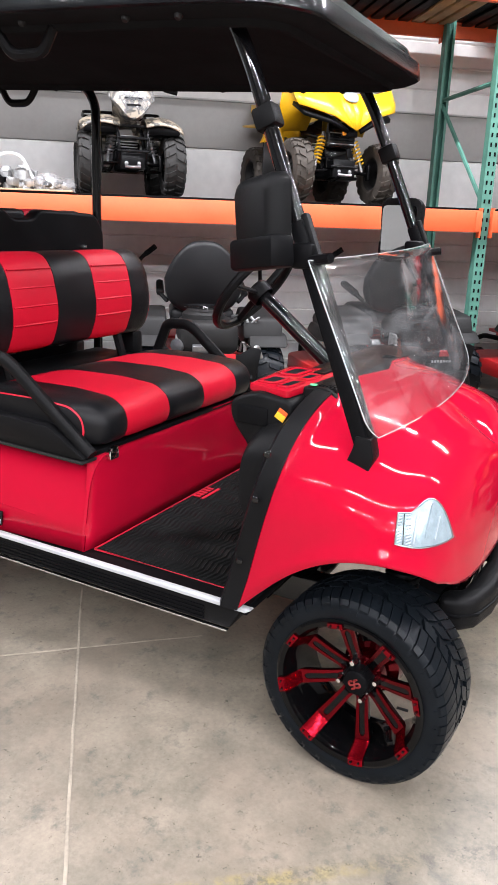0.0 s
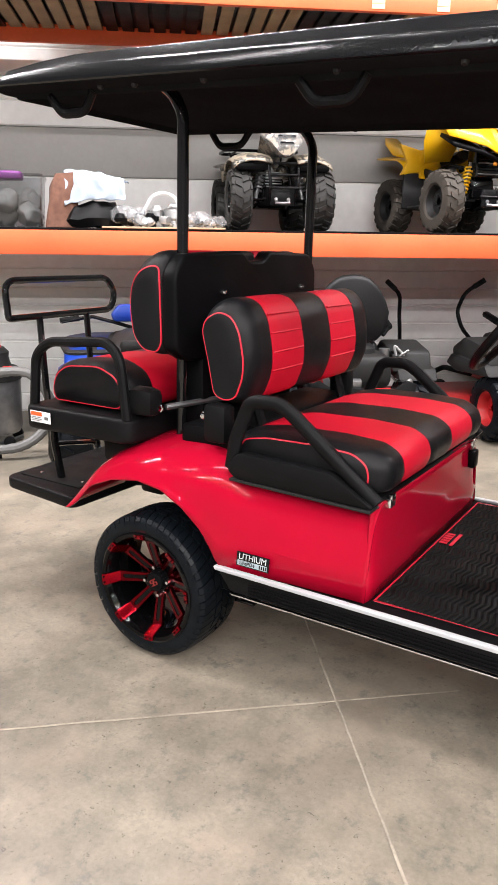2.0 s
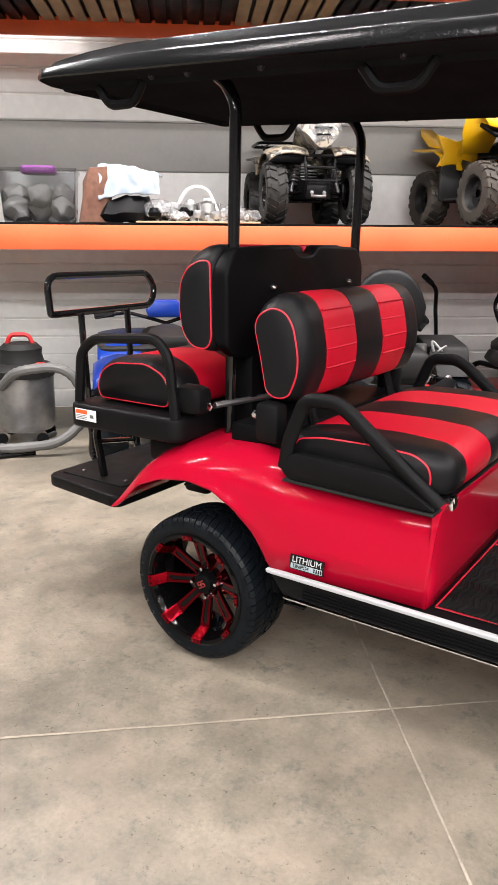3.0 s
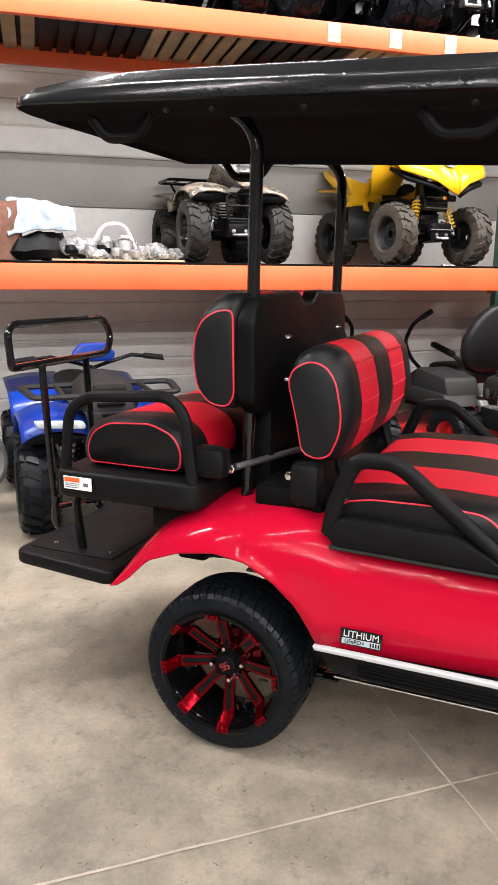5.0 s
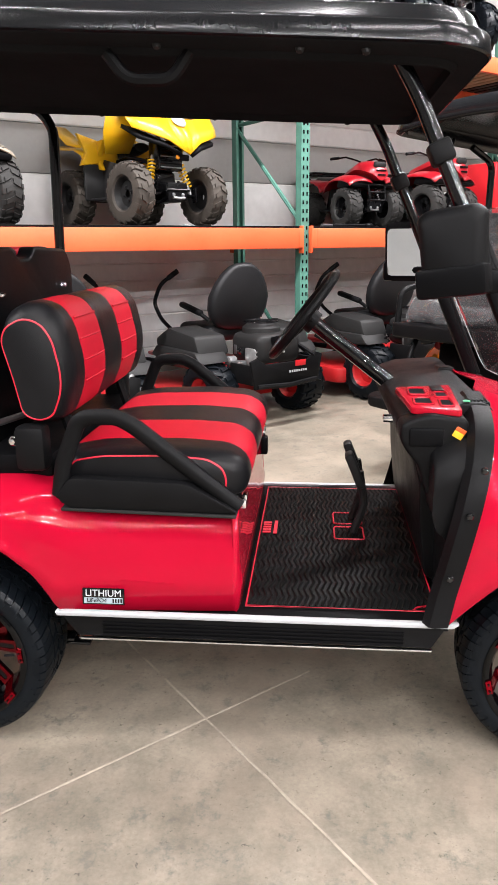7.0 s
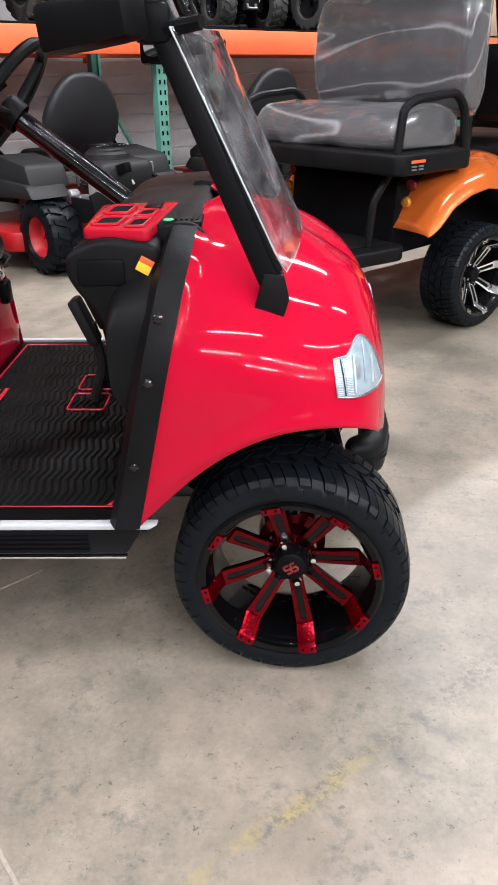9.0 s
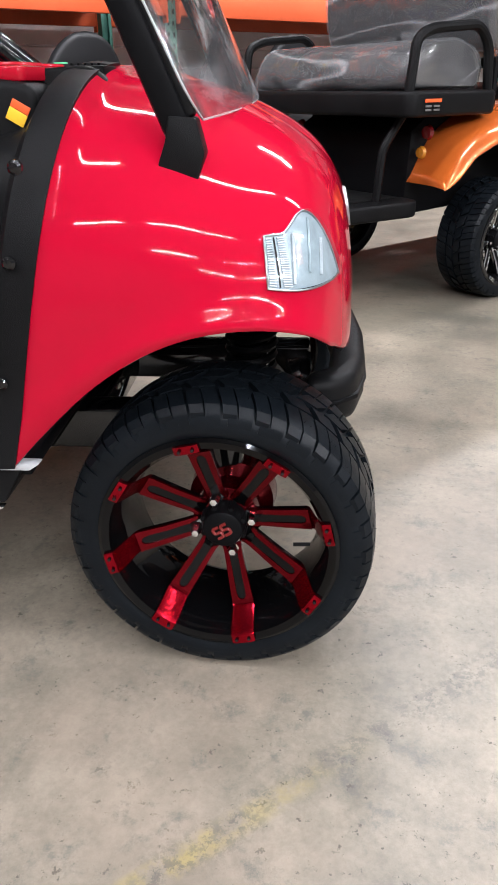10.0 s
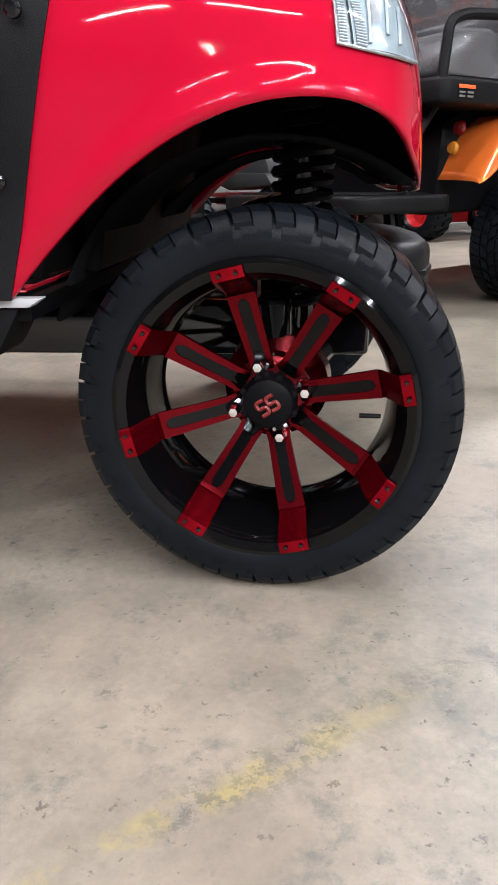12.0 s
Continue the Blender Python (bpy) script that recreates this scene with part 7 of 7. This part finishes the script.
    for k in range(14):
        bm = B()
        px, py, pz = rng.uniform(-0.78, -0.28), rng.uniform(-0.30, 0.30), rng.uniform(0.42, 0.66)
        if k % 3 == 0:
            rr = rng.uniform(0.02, 0.05)
            lathe(bm, [(0.0001, -rr), (rr * 0.9, -rr), (rr, -rr * 0.8), (rr, rr * 0.9), (0.0001, rr)], 14, pose(px, py, pz, rng.choice((0, 90)), 0, rng.uniform(0, 90)))
        elif k % 3 == 1:
            tube(bm, [(px, py, pz), (px + rng.uniform(-0.1, 0.1), py + rng.uniform(-0.1, 0.1), pz + 0.08), (px + rng.uniform(-0.15, 0.15), py + rng.uniform(-0.15, 0.15), pz - 0.02)], rng.uniform(0.006, 0.013), 8, fillet=0.04)
        else:
            box(bm, (px, py, pz), (rng.uniform(0.04, 0.10), rng.uniform(0.04, 0.10), rng.uniform(0.03, 0.09)), 0.008, pose(0, 0, 0, 0, rng.uniform(-20, 20), rng.uniform(0, 90)))
        part("engine_fitting", bm, rng.choice((BLACK_S, GLOSS, ALLOY, GREY_P, STEEL)), th)
    bm = B()
    box(bm, (-0.62, 0.17, 0.50), (0.12, 0.08, 0.14), 0.015)
    for k in range(4):
        box(bm, (-0.685, 0.17, 0.455 + 0.03 * k), (0.012, 0.075, 0.012), 0.003)
    tube(bm, [(-0.66, 0.17, 0.57), (-0.67, 0.16, 0.63)], 0.01, 8)
    part("muffler", bm, ALLOY, th, "bright metal muffler guard")
    bm = B()
    prism(bm, [(-0.30, 0.30), (0.30, 0.30), (0.34, 0.50), (0.28, 0.52), (0.2, 0.47), (-0.2, 0.47), (-0.28, 0.52), (-0.34, 0.50)], -0.80, -0.775, 0.006, axis="x")
    for sg in (-1, 1):
        box(bm, (-0.66, sg * 0.31, 0.40), (0.26, 0.02, 0.14), 0.006)
    tube(bm, [(-0.80, -0.28, 0.32), (-0.83, 0, 0.31), (-0.80, 0.28, 0.32)], 0.018, 8)
    gd = part("engine_guard", bm, BLACK, th, "black steel engine guard")
    bm = B()
    box(bm, (-0.803, -0.12, 0.455), (0.003, 0.10, 0.042), 0.0008)
    part("maker_plate", bm, RED_P, gd, "plain red plate")
    bm = B()
    for k in range(8):
        box(bm, (-0.803, -0.02 - 0.022 * k, 0.40), (0.002, 0.014, 0.016))
    tagged(part("model_bars", bm, WHITE, gd), kind="stuff")
    return th


make_mower(RACK @ pose(2.62, 2.88, ground(2.62, 2.88), 0, 0, 90 + 4) @ Matrix.Scale(1.08, 4), "black and red zero-turn mower parked nose-in under the rack")
make_mower(RACK @ pose(1.08, 2.85, ground(1.08, 2.85), 0, 0, 90 - 3) @ Matrix.Scale(1.08, 4), "black zero-turn mower parked nose-in under the rack")
make_mower(RACK @ pose(4.3, 2.8, ground(4.3, 2.8), 0, 0, 90 + 2) @ Matrix.Scale(1.08, 4), "red and black zero-turn mower beside the rack upright")
make_mower(RACK @ pose(6.0, 2.85, ground(6.0, 2.85), 0, 0, 90 - 2) @ Matrix.Scale(1.08, 4), "red and black zero-turn mower at the end of the row")


# ---- the orange cart ----
def make_orange_cart(m):
    th = thing("golf_cart", m, "orange metallic golf cart with plastic-wrapped black seats", "golf cart")
    for x, y in ((0, -0.52), (0, 0.52), (1.65, -0.52), (1.65, 0.52)):
        wheel_at(th, x, y, 0, 12, GLOSS, CHROME, BLACK_S, False)
    for sg in (1, -1):
        bm = B()
        xs = [-0.40 + 1.19 * i / 50 for i in range(51)]
        rows = [[rear_point(x, (j / 20) ** 1.2) for j in range(21)] for x in xs]
        grid(bm, [[Vector((p.x, p.y * sg, p.z)) for p in r_] for r_ in rows])
        ob = part("rear_fender", bm, ORANGE_C, th, "orange metallic fender", 55)
        ob.modifiers.new("thick", "SOLIDIFY").thickness = 0.006
        bm = B()
        lathe(bm, [(0.0001, -0.016), (0.02, -0.013), (0.026, 0.0)], 18, Matrix.Translation((-0.375, sg * 0.40, 0.615)) @ pose(0, 0, 0, 0, 0, -90))
        part("indicator", bm, AMBER, th, "amber indicator lens")
        bm = B()
        lathe(bm, [(0.0001, -0.016), (0.024, -0.013), (0.03, 0.0)], 18, Matrix.Translation((-0.345, sg * 0.40, 0.69)) @ pose(0, 0, 0, 0, 0, -90))
        part("tail_lamp", bm, LENSR, th, "red tail lamp lens")
        bm = B()
        tube(bm, [(-0.60, sg * 0.515, 0.84), (-0.58, sg * 0.515, 1.02), (-0.50, sg * 0.515, 1.05), (-0.24, sg * 0.515, 1.07), (-0.17, sg * 0.515, 1.0), (-0.15, sg * 0.515, 0.84)], 0.019, 10, fillet=0.05)
        part("grab_bar", bm, BLACK, th)
        bm = B()
        tube(bm, [(-0.62, sg * 0.40, 0.44), (-0.60, sg * 0.40, 0.64), (-0.52, sg * 0.42, 0.76)], 0.017, 8, fillet=0.03)
        part("footboard_leg", bm, BLACK, th)
        bm = B()
        tube(bm, [(0.03, sg * 0.40, 0.70), (0.03, sg * 0.39, 1.78), (-0.15, sg * 0.40, 1.86)], 0.02, 10, fillet=0.06)
        part("rear_post", bm, GLOSS, th)
        bm = B()
        tube(bm, [(1.63, sg * 0.47, 0.88), (1.22, sg * 0.40, 1.78)], 0.02, 10)
        part("front_post", bm, GLOSS, th)
        bm = B()
        prism(bm, [(0.29, 0.335), (1.36, 0.335), (1.36, 0.43), (0.28, 0.43)], sg * 0.48, sg * 0.57, 0.008)
        part("rocker_panel", bm, BLACK, th)
    bm = B()
    rows = [[cowl_point(i / 30, (j / 20) ** 1.25) for j in range(21)] for i in range(31)]
    grid(bm, [[p for p in r_] + [mirror_y(p) for p in r_[-2::-1]] for r_ in rows])
    bmesh.ops.remove_doubles(bm, verts=bm.verts, dist=0.0006)
    part("front_cowl", bm, ORANGE_C, th, "", 60)
    bm = B()
    prism(bm, [(-0.42, 0.36), (0.78, 0.40), (0.78, 0.71), (0.3, 0.73), (0.05, 0.78), (-0.30, 0.76), (-0.40, 0.70)], -0.36, 0.36, 0.03)
    prism(bm, [(0.7, 0.36), (1.45, 0.36), (1.45, 0.42), (0.7, 0.42)], -0.5, 0.5, 0.01)
    part("body_tub", bm, BLACK_S, th)
    bm = B()
    prism(bm, rounded2([(1.25, 0.93), (1.35, 0.5), (1.45, 0.5), (1.52, 0.98), (1.4, 1.0)], 0.03), -0.5, 0.5, 0.02)
    part("dashboard", bm, BLACK, th)
    bm = B()
    prism(bm, rounded2([(-0.63, -0.555), (-0.10, -0.54), (-0.09, 0.0), (-0.10, 0.54), (-0.63, 0.555)], 0.05), 0.755, 0.845, 0.016, axis="z", seg=3)
    tr_ = part("rear_seat_base", bm, BLACK, th)
    bm = B()
    box(bm, (-0.51, -0.557, 0.812), (0.09, 0.003, 0.012), 0.0006)
    part("sticker_red_bar", bm, OLABEL, tr_)
    bm = B()
    for k in range(2):
        for j in range(2):
            box(bm, (-0.535 + 0.045 * j, -0.557, 0.793 - 0.013 * k), (0.032, 0.003, 0.007), 0.0006)
    part("sticker_print", bm, GREYHOSE, tr_)
    bm = B()
    prism(bm, rounded2([(-0.94, -0.40), (-0.86, -0.47), (-0.44, -0.50), (-0.44, 0.50), (-0.86, 0.47), (-0.94, 0.40)], 0.09), 0.38, 0.445, 0.014, axis="z", seg=3)
    fb = part("footboard", bm, BLACK, th)
    bm = B()
    box(bm, (-0.67, 0, 0.448), (0.36, 0.78, 0.008), 0.003)
    part("footboard_mat", bm, RUBMAT, fb)
    # seats and their film
    seats = ((RSEAT_O, 0.475, "rear_seat_cushion"), (RBACK_O, 0.47, "rear_backrest"), (SEAT_O, 0.485, "front_seat_cushion"), (BACK_O, 0.455, "front_backrest"))
    for out, hw, nm in seats:
        o2 = rounded2(out, 0.04)
        cx, cz = sum(p[0] for p in o2) / len(o2), sum(p[1] for p in o2) / len(o2)
        stretch = 1.45 if nm == "rear_backrest" else 1.0
        bm = B()
        rings = []
        for t, s in ((-1, 0.9), (-0.985, 0.97), (-0.95, 1.0), (0.95, 1.0), (0.985, 0.97), (1, 0.9)):
            rings.append([(cx + (x - cx) * s, hw * t, cz + (z - cz) * s * stretch) for x, z in o2])
        loft(bm, rings)
        st = part(nm, bm, VINYL, th, "black vinyl cushion", 50)
        if nm.startswith("rear"):
            bm = B()
            rings = []
            for i in range(33):
                t = -1.03 + 2.06 * i / 32
                s = 1.07 if abs(t) < 0.98 else 0.9
                ring = []
                for k, (x, z) in enumerate(o2):
                    jx = 0.028 * noise.noise((x * 9, t * 5, z * 9 + 4)) + 0.022 * noise.noise((x * 26, t * 14, z * 26))
                    ring.append((cx + (x - cx) * (s + jx * 2.4), hw * t, cz + (z - cz) * (s + jx * 2.4) * stretch))
                rings.append(ring)
            loft(bm, rings)
            pw = part("plastic_wrap", bm, POLY, st, "crumpled clear plastic wrap", 60)
            pw.visible_shadow = False
    # roof
    bm = B()
    rows = []
    for i in range(29):
        s = i / 28
        x = -0.735 + 2.14 * s
        end = min(s, 1 - s) * 2.14
        w_ = 0.545 - 0.09 * max(0, 1 - end / 0.12) ** 2
        row = []
        for j in range(25):
            t = -1 + 2 * j / 24
            edge = min((1 - abs(t)) * w_, end)
            row.append((x, w_ * t, roof_z(x) + 0.0 + 0.09 * min(1, edge / 0.05) ** 0.6 + 0.03 * (1 - t * t)))
        rows.append(row)
    grid(bm, rows)
    rf = part("roof", bm, ROOFM, th, "black moulded roof", 50)
    rf.modifiers.new("thick", "SOLIDIFY").thickness = 0.03
    for sg in (-1, 1):
        bm = B()
        x = -0.35
        z = roof_z(x) - 0.012
        tube(bm, [(x - 0.10, sg * 0.46, z + 0.02), (x - 0.055, sg * 0.455, z - 0.055), (x + 0.055, sg * 0.455, z - 0.058), (x + 0.10, sg * 0.46, z + 0.02)], 0.012, 8, fillet=0.03)
        part("roof_handle", bm, BLACK, th)
    return th


make_orange_cart(pose(2.33, 2.345, floor_z(2.9), 0, 0, 39.4) @ Matrix.Scale(1.03, 4))

# ---- things on the shelf and floor ----


def crumple(bm, amt, f):
    for v in bm.verts:
        v.co += Vector((noise.noise(v.co * f), noise.noise(v.co * f + Vector((7, 1, 3))), noise.noise(v.co * f + Vector((2, 9, 5))))) * amt


def shelf_pose(s, d, turn=0.0):
    return RACK @ pose(s, d, DECK, 0, 0, turn)


tote = thing("storage_tote", shelf_pose(-1.42, 2.86, 4), "clear plastic tote full of bagged parts", "storage tote")
bm = B()
rings = []
for z, s in ((0.0, 0.9), (0.02, 0.93), (0.33, 1.0), (0.345, 1.04), (0.36, 1.04), (0.36, 1.0), (0.34, 0.99), (0.03, 0.92), (0.012, 0.88)):
    rings.append([(x * s, y * s, z) for x, y in rounded2([(-0.26, -0.19), (0.26, -0.19), (0.26, 0.19), (-0.26, 0.19)], 0.04)])
loft(bm, rings)
part("tub", bm, TOTE, tote, "clear plastic tub").visible_shadow = False
bm = B()
for k in range(9):
    t = bmesh.new()
    bmesh.ops.create_icosphere(t, subdivisions=3, radius=0.085, matrix=Matrix.Translation((-0.16 + 0.16 * (k % 3), -0.08 + 0.08 * (k // 3), 0.09 + 0.09 * (k % 2))))
    merge(bm, t)
crumple(bm, 0.03, 16)
part("bagged_parts", bm, GREYHOSE, tote)
bm = B()
prism(bm, rounded2([(-0.12, -0.1), (0.12, -0.1), (0.12, 0.1), (-0.12, 0.1)], 0.05), 0.33, 0.385, 0.015, axis="z")
part("purple_lid", bm, PURPLE, tote, "purple plastic lid")

bm = B()
rings = []
for z, sx, dx in ((0.004, 1.0, 0.0), (0.10, 0.98, 0.02), (0.20, 1.0, 0.03), (0.30, 0.96, 0.05), (0.37, 0.85, 0.07)):
    rings.append([(dx + 0.105 * sx * x, 0.15 * sx * y, z) for x, y in rounded2([(-1, -1), (1, -1), (1, 1), (-1, 1)], 0.3)])
loft(bm, rings)
crumple(bm, 0.018, 11)
for v in bm.verts:
    v.co.z = max(v.co.z, 0.003)
solid("folded_blanket", bm, FABRIC, "brown striped folded blanket standing on the shelf", "blanket", m=shelf_pose(-1.05, 2.84, 8))
bm = B()
rings = []
for z, sx, dx in ((0.004, 1.1, 0.0), (0.06, 1.2, 0.0), (0.13, 1.0, 0.02), (0.19, 0.6, 0.04)):
    rings.append([(dx + 0.17 * sx * math.cos(2 * math.pi * k / 18), 0.13 * sx * math.sin(2 * math.pi * k / 18), z) for k in range(18)])
loft(bm, rings)
crumple(bm, 0.03, 12)
for v in bm.verts:
    v.co.z = max(v.co.z, 0.003)
solid("black_bag", bm, BLACK, "black bag slumped on the shelf deck", "bag", m=shelf_pose(-0.80, 2.78, 0))
bm = B()
rows = []
for i in range(31):
    a = i / 30
    row = []
    for j in range(21):
        b = j / 20
        x = -0.20 + 0.42 * b
        # over the top from behind, then hanging down in front
        if a < 0.35:
            y, z = 0.12 - 0.22 * a / 0.35, 0.40 - 0.05 * b ** 2
        else:
            k = (a - 0.35) / 0.65
            y, z = -0.10 - 0.05 * math.sin(k * 1.6), (0.40 - 0.05 * b ** 2) - (0.24 - 0.10 * b) * k
        fold = 0.022 * math.sin(b * 17 + 2.0 * noise.noise((b * 4, a * 3, 1))) * min(1, a * 1.5)
        row.append((x + 0.015 * noise.noise((a * 4, b * 5, 6)), y + fold, z + 0.018 * noise.noise((a * 6, b * 6, 2)) - 0.03 * abs(b - 0.3)))
    rows.append(row)
grid(bm, rows)
cl = solid("draped_cloth", bm, CLOTH, "pale blue cloth hanging over the black bag", "cloth", m=shelf_pose(-0.78, 2.82, -4), angle=80)
cl.modifiers.new("thick", "SOLIDIFY").thickness = 0.004
bm = B()
box(bm, (0, 0, 0.006), (0.86, 0.42, 0.012), 0.002)
solid("cardboard_sheet", bm, CARD, "flat cardboard sheet under engine parts", "cardboard", m=shelf_pose(-0.30, 2.76, 0))
eng = thing("carburettor_set", RACK @ pose(-0.36, 2.84, DECK + 0.013, 0, 0, 8), "dismantled alloy engine casings on cardboard", "engine parts")
for k, (x, y, rr, h) in enumerate(((-0.16, 0.06, 0.07, 0.13), (0.02, 0.08, 0.065, 0.16), (0.14, 0.04, 0.08, 0.17), (-0.05, -0.06, 0.05, 0.10), (0.25, 0.0, 0.05, 0.1))):
    bm = B()
    lathe(bm, [(0.001, h), (rr * 0.5, h), (rr * 0.6, h * 0.9), (rr, h * 0.75), (rr, h * 0.4), (rr * 0.8, h * 0.3), (rr * 0.85, 0.0), (0.001, 0.0)], 18, pose(0, 0, 0, 90, 0, 0))
    for q_ in range(5):
        a = 2 * math.pi * q_ / 5
        tube(bm, [(rr * math.cos(a), rr * math.sin(a), h * 0.45), (rr * 1.15 * math.cos(a), rr * 1.15 * math.sin(a), h * 0.8)], 0.012, 6)
    for v in bm.verts:
        if v.co.z < 0:
            v.co.z = -v.co.z
    bmesh.ops.transform(bm, matrix=Matrix.Translation((x, y, 0.0)), verts=bm.verts)
    part("casing", bm, ALLOY if k != 3 else BLACK_S, eng)
bm = B()
tube(bm, [(-0.10, -0.02, 0.10), (-0.02, -0.05, 0.24), (0.12, -0.06, 0.24), (0.20, -0.03, 0.08)], 0.012, 8, fillet=0.08)
part("pale_hose", bm, PAPER, eng)
rng = random.Random(4)
for k in range(26):
    bm = B()
    px, py = rng.uniform(-0.38, 0.42), rng.uniform(-0.17, 0.14)
    sz = rng.uniform(0.02, 0.055)
    if k % 2:
        box(bm, (px, py, sz * 0.6 + 0.02), (sz * rng.uniform(1, 2), sz * 1.3, sz), 0.006, pose(0, 0, 0, rng.uniform(-25, 25), rng.uniform(-25, 25), rng.uniform(0, 180)))
    else:
        lathe(bm, [(0.0001, -sz * 0.6), (sz * 0.8, -sz * 0.6), (sz, -sz * 0.2), (sz * 0.7, sz * 0.5), (0.0001, sz * 0.6)], 14, pose(px, py, sz + 0.005, rng.uniform(0, 180), 0, rng.uniform(0, 180)))
    part("loose_part", bm, rng.choice((ALLOY, ALLOY, STEEL, BLACK_S, GREY_P, PAPER)), eng)
for s, d, sz, tn in ((-0.58, 2.72, 0.12, 0), (-0.05, 2.72, 0.10, 20), (0.08, 2.70, 0.08, 50), (-0.44, 2.66, 0.07, 10)):
    bm = B()
    t = bmesh.new()
    bmesh.ops.create_icosphere(t, subdivisions=4, radius=sz, matrix=Matrix.Diagonal((1.2, 0.8, 0.55, 1)))
    merge(bm, t)
    crumple(bm, 0.04, 14)
    zmin = min(v.co.z for v in bm.verts)
    for v in bm.verts:
        v.co.z -= zmin
    solid("parts_bag", bm, POLY, "clear plastic bag of small parts", "plastic bag", m=RACK @ pose(s, d, DECK + 0.0125, 0, 0, tn), angle=80, group="parts bags")
# loose steel tools on the deck of the next bay
for k, (s, d, ln, a) in enumerate(((3.75, 2.8, 0.3, 20), (3.95, 2.74, 0.36, -14), (4.05, 2.95, 0.28, 40), (2.62, 3.3, 0.25, 15))):
    bm = B()
    tube(bm, [(-ln / 2, 0, 0.014), (ln / 2, 0, 0.014)], 0.013, 8)
    box(bm, (ln / 2, 0, 0.016), (0.07, 0.05, 0.03), 0.008)
    solid("loose_tool", bm, STEEL if k != 1 else TUBEB, "steel hand tool lying on the shelf deck", "tool", m=shelf_pose(s, d, a), group="loose tools")
bx = thing("red_cabinet", shelf_pose(6.2, 2.95, 3), "red steel battery charger cabinet with a dark base", "cabinet")
bm = B()
box(bm, (0, 0, 0.36), (0.50, 0.38, 0.60), 0.02)
part("body", bm, RED_P, bx)
bm = B()
box(bm, (0, 0, 0.03), (0.46, 0.34, 0.06), 0.01)
part("base", bm, BLACK, bx)
bm = B()
box(bm, (0, -0.192, 0.56), (0.36, 0.01, 0.10), 0.004)
part("control_panel", bm, BLACK_S, bx)
bm = B()
tube(bm, [(0.12, -0.2, 0.55), (0.2, -0.24, 0.4), (0.1, -0.24, 0.3), (0.0, -0.2, 0.42)], 0.009, 6, fillet=0.1)
part("cable", bm, BLACK, bx)
for s, d, sx, sz, tn in ((7.5, 3.0, 0.5, 0.34, 4), (8.1, 3.05, 0.45, 0.26, -6), (7.6, 3.05, 0.44, 0.2, 12)):
    bm = B()
    z0 = 0 if tn != 12 else 0.342
    box(bm, (0, 0, z0 + sz / 2), (sx, 0.4, sz), 0.006)
    solid("cardboard_box", bm, CARD, "brown cardboard box on the lower shelf", "box", m=shelf_pose(s, d, tn), group="cardboard boxes")

# shop vacuum with its hose
vac = thing("shop_vacuum", RACK @ pose(-1.62, 2.75, ground(-1.62, 2.75)), "dusty grey shop vacuum with a ribbed hose", "vacuum")
bm = B()
lathe(bm, [(0.001, 0.10), (0.20, 0.10), (0.22, 0.14), (0.225, 0.5), (0.2, 0.53), (0.001, 0.53)], 28, pose(0, 0, 0, 90, 0, 0))
for v in bm.verts:
    v.co.z = abs(v.co.z)
part("drum", bm, STEEL, vac, "dusty metal drum")
bm = B()
lathe(bm, [(0.235, 0.50), (0.24, 0.55), (0.21, 0.585), (0.165, 0.60), (0.15, 0.66), (0.155, 0.70), (0.12, 0.735), (0.001, 0.75)], 28, pose(0, 0, 0, 90, 0, 0))
for v in bm.verts:
    v.co.z = abs(v.co.z)
vl = part("lid", bm, GREY_P, vac, "dusty dark grey motor lid")
bm = B()
tube(bm, [(-0.09, -0.02, 0.73), (-0.06, -0.02, 0.80), (0.07, -0.02, 0.80), (0.10, -0.02, 0.72)], 0.016, 8, fillet=0.04)
part("carry_handle", bm, RED_T, vl, "dark red carry handle")
bm = B()
box(bm, (0.17, -0.16, 0.59), (0.07, 0.05, 0.05), 0.012)
part("latch", bm, RED_T, vl, "red latch")
for k in range(4):
    a = math.pi / 4 + math.pi / 2 * k
    bm = B()
    lathe(bm, [(0.001, -0.02), (0.04, -0.018), (0.045, 0.0), (0.04, 0.018), (0.001, 0.02)], 14, Matrix.Translation((0.21 * math.cos(a), 0.21 * math.sin(a), 0.046)))
    part("caster", bm, BLACK, vac)
bm = B()
pts = rounded([(-0.1, -0.22, 0.45), (0.05, -0.42, 0.60), (0.42, -0.45, 0.64), (0.55, -0.40, 0.30), (0.35, -0.50, 0.10), (-0.1, -0.5, 0.06), (-0.45, -0.35, 0.10), (-0.4, -0.3, 0.5)], 0.2, 10)
rad = [0.032 + (0.004 if i % 2 else 0) for i in range(len(pts))]
tube(bm, pts, rad, 10)
part("hose", bm, GREYHOSE, vac, "ribbed grey hose")
for k in range(3):
    bm = B()
    tube(bm, [(-0.5 + 0.1 * k, -0.05 * k, 0.02), (0.3 + 0.2 * k, 0.1 * k, 0.02)], 0.018, 8)
    solid("steel_bar", bm, STEEL if k else TUBEB, "loose steel bar lying on concrete", "bar", m=RACK @ pose(-1.75, 2.2, ground(-1.75, 2.2), 0, 0, 20 + 14 * k), group="steel bars")
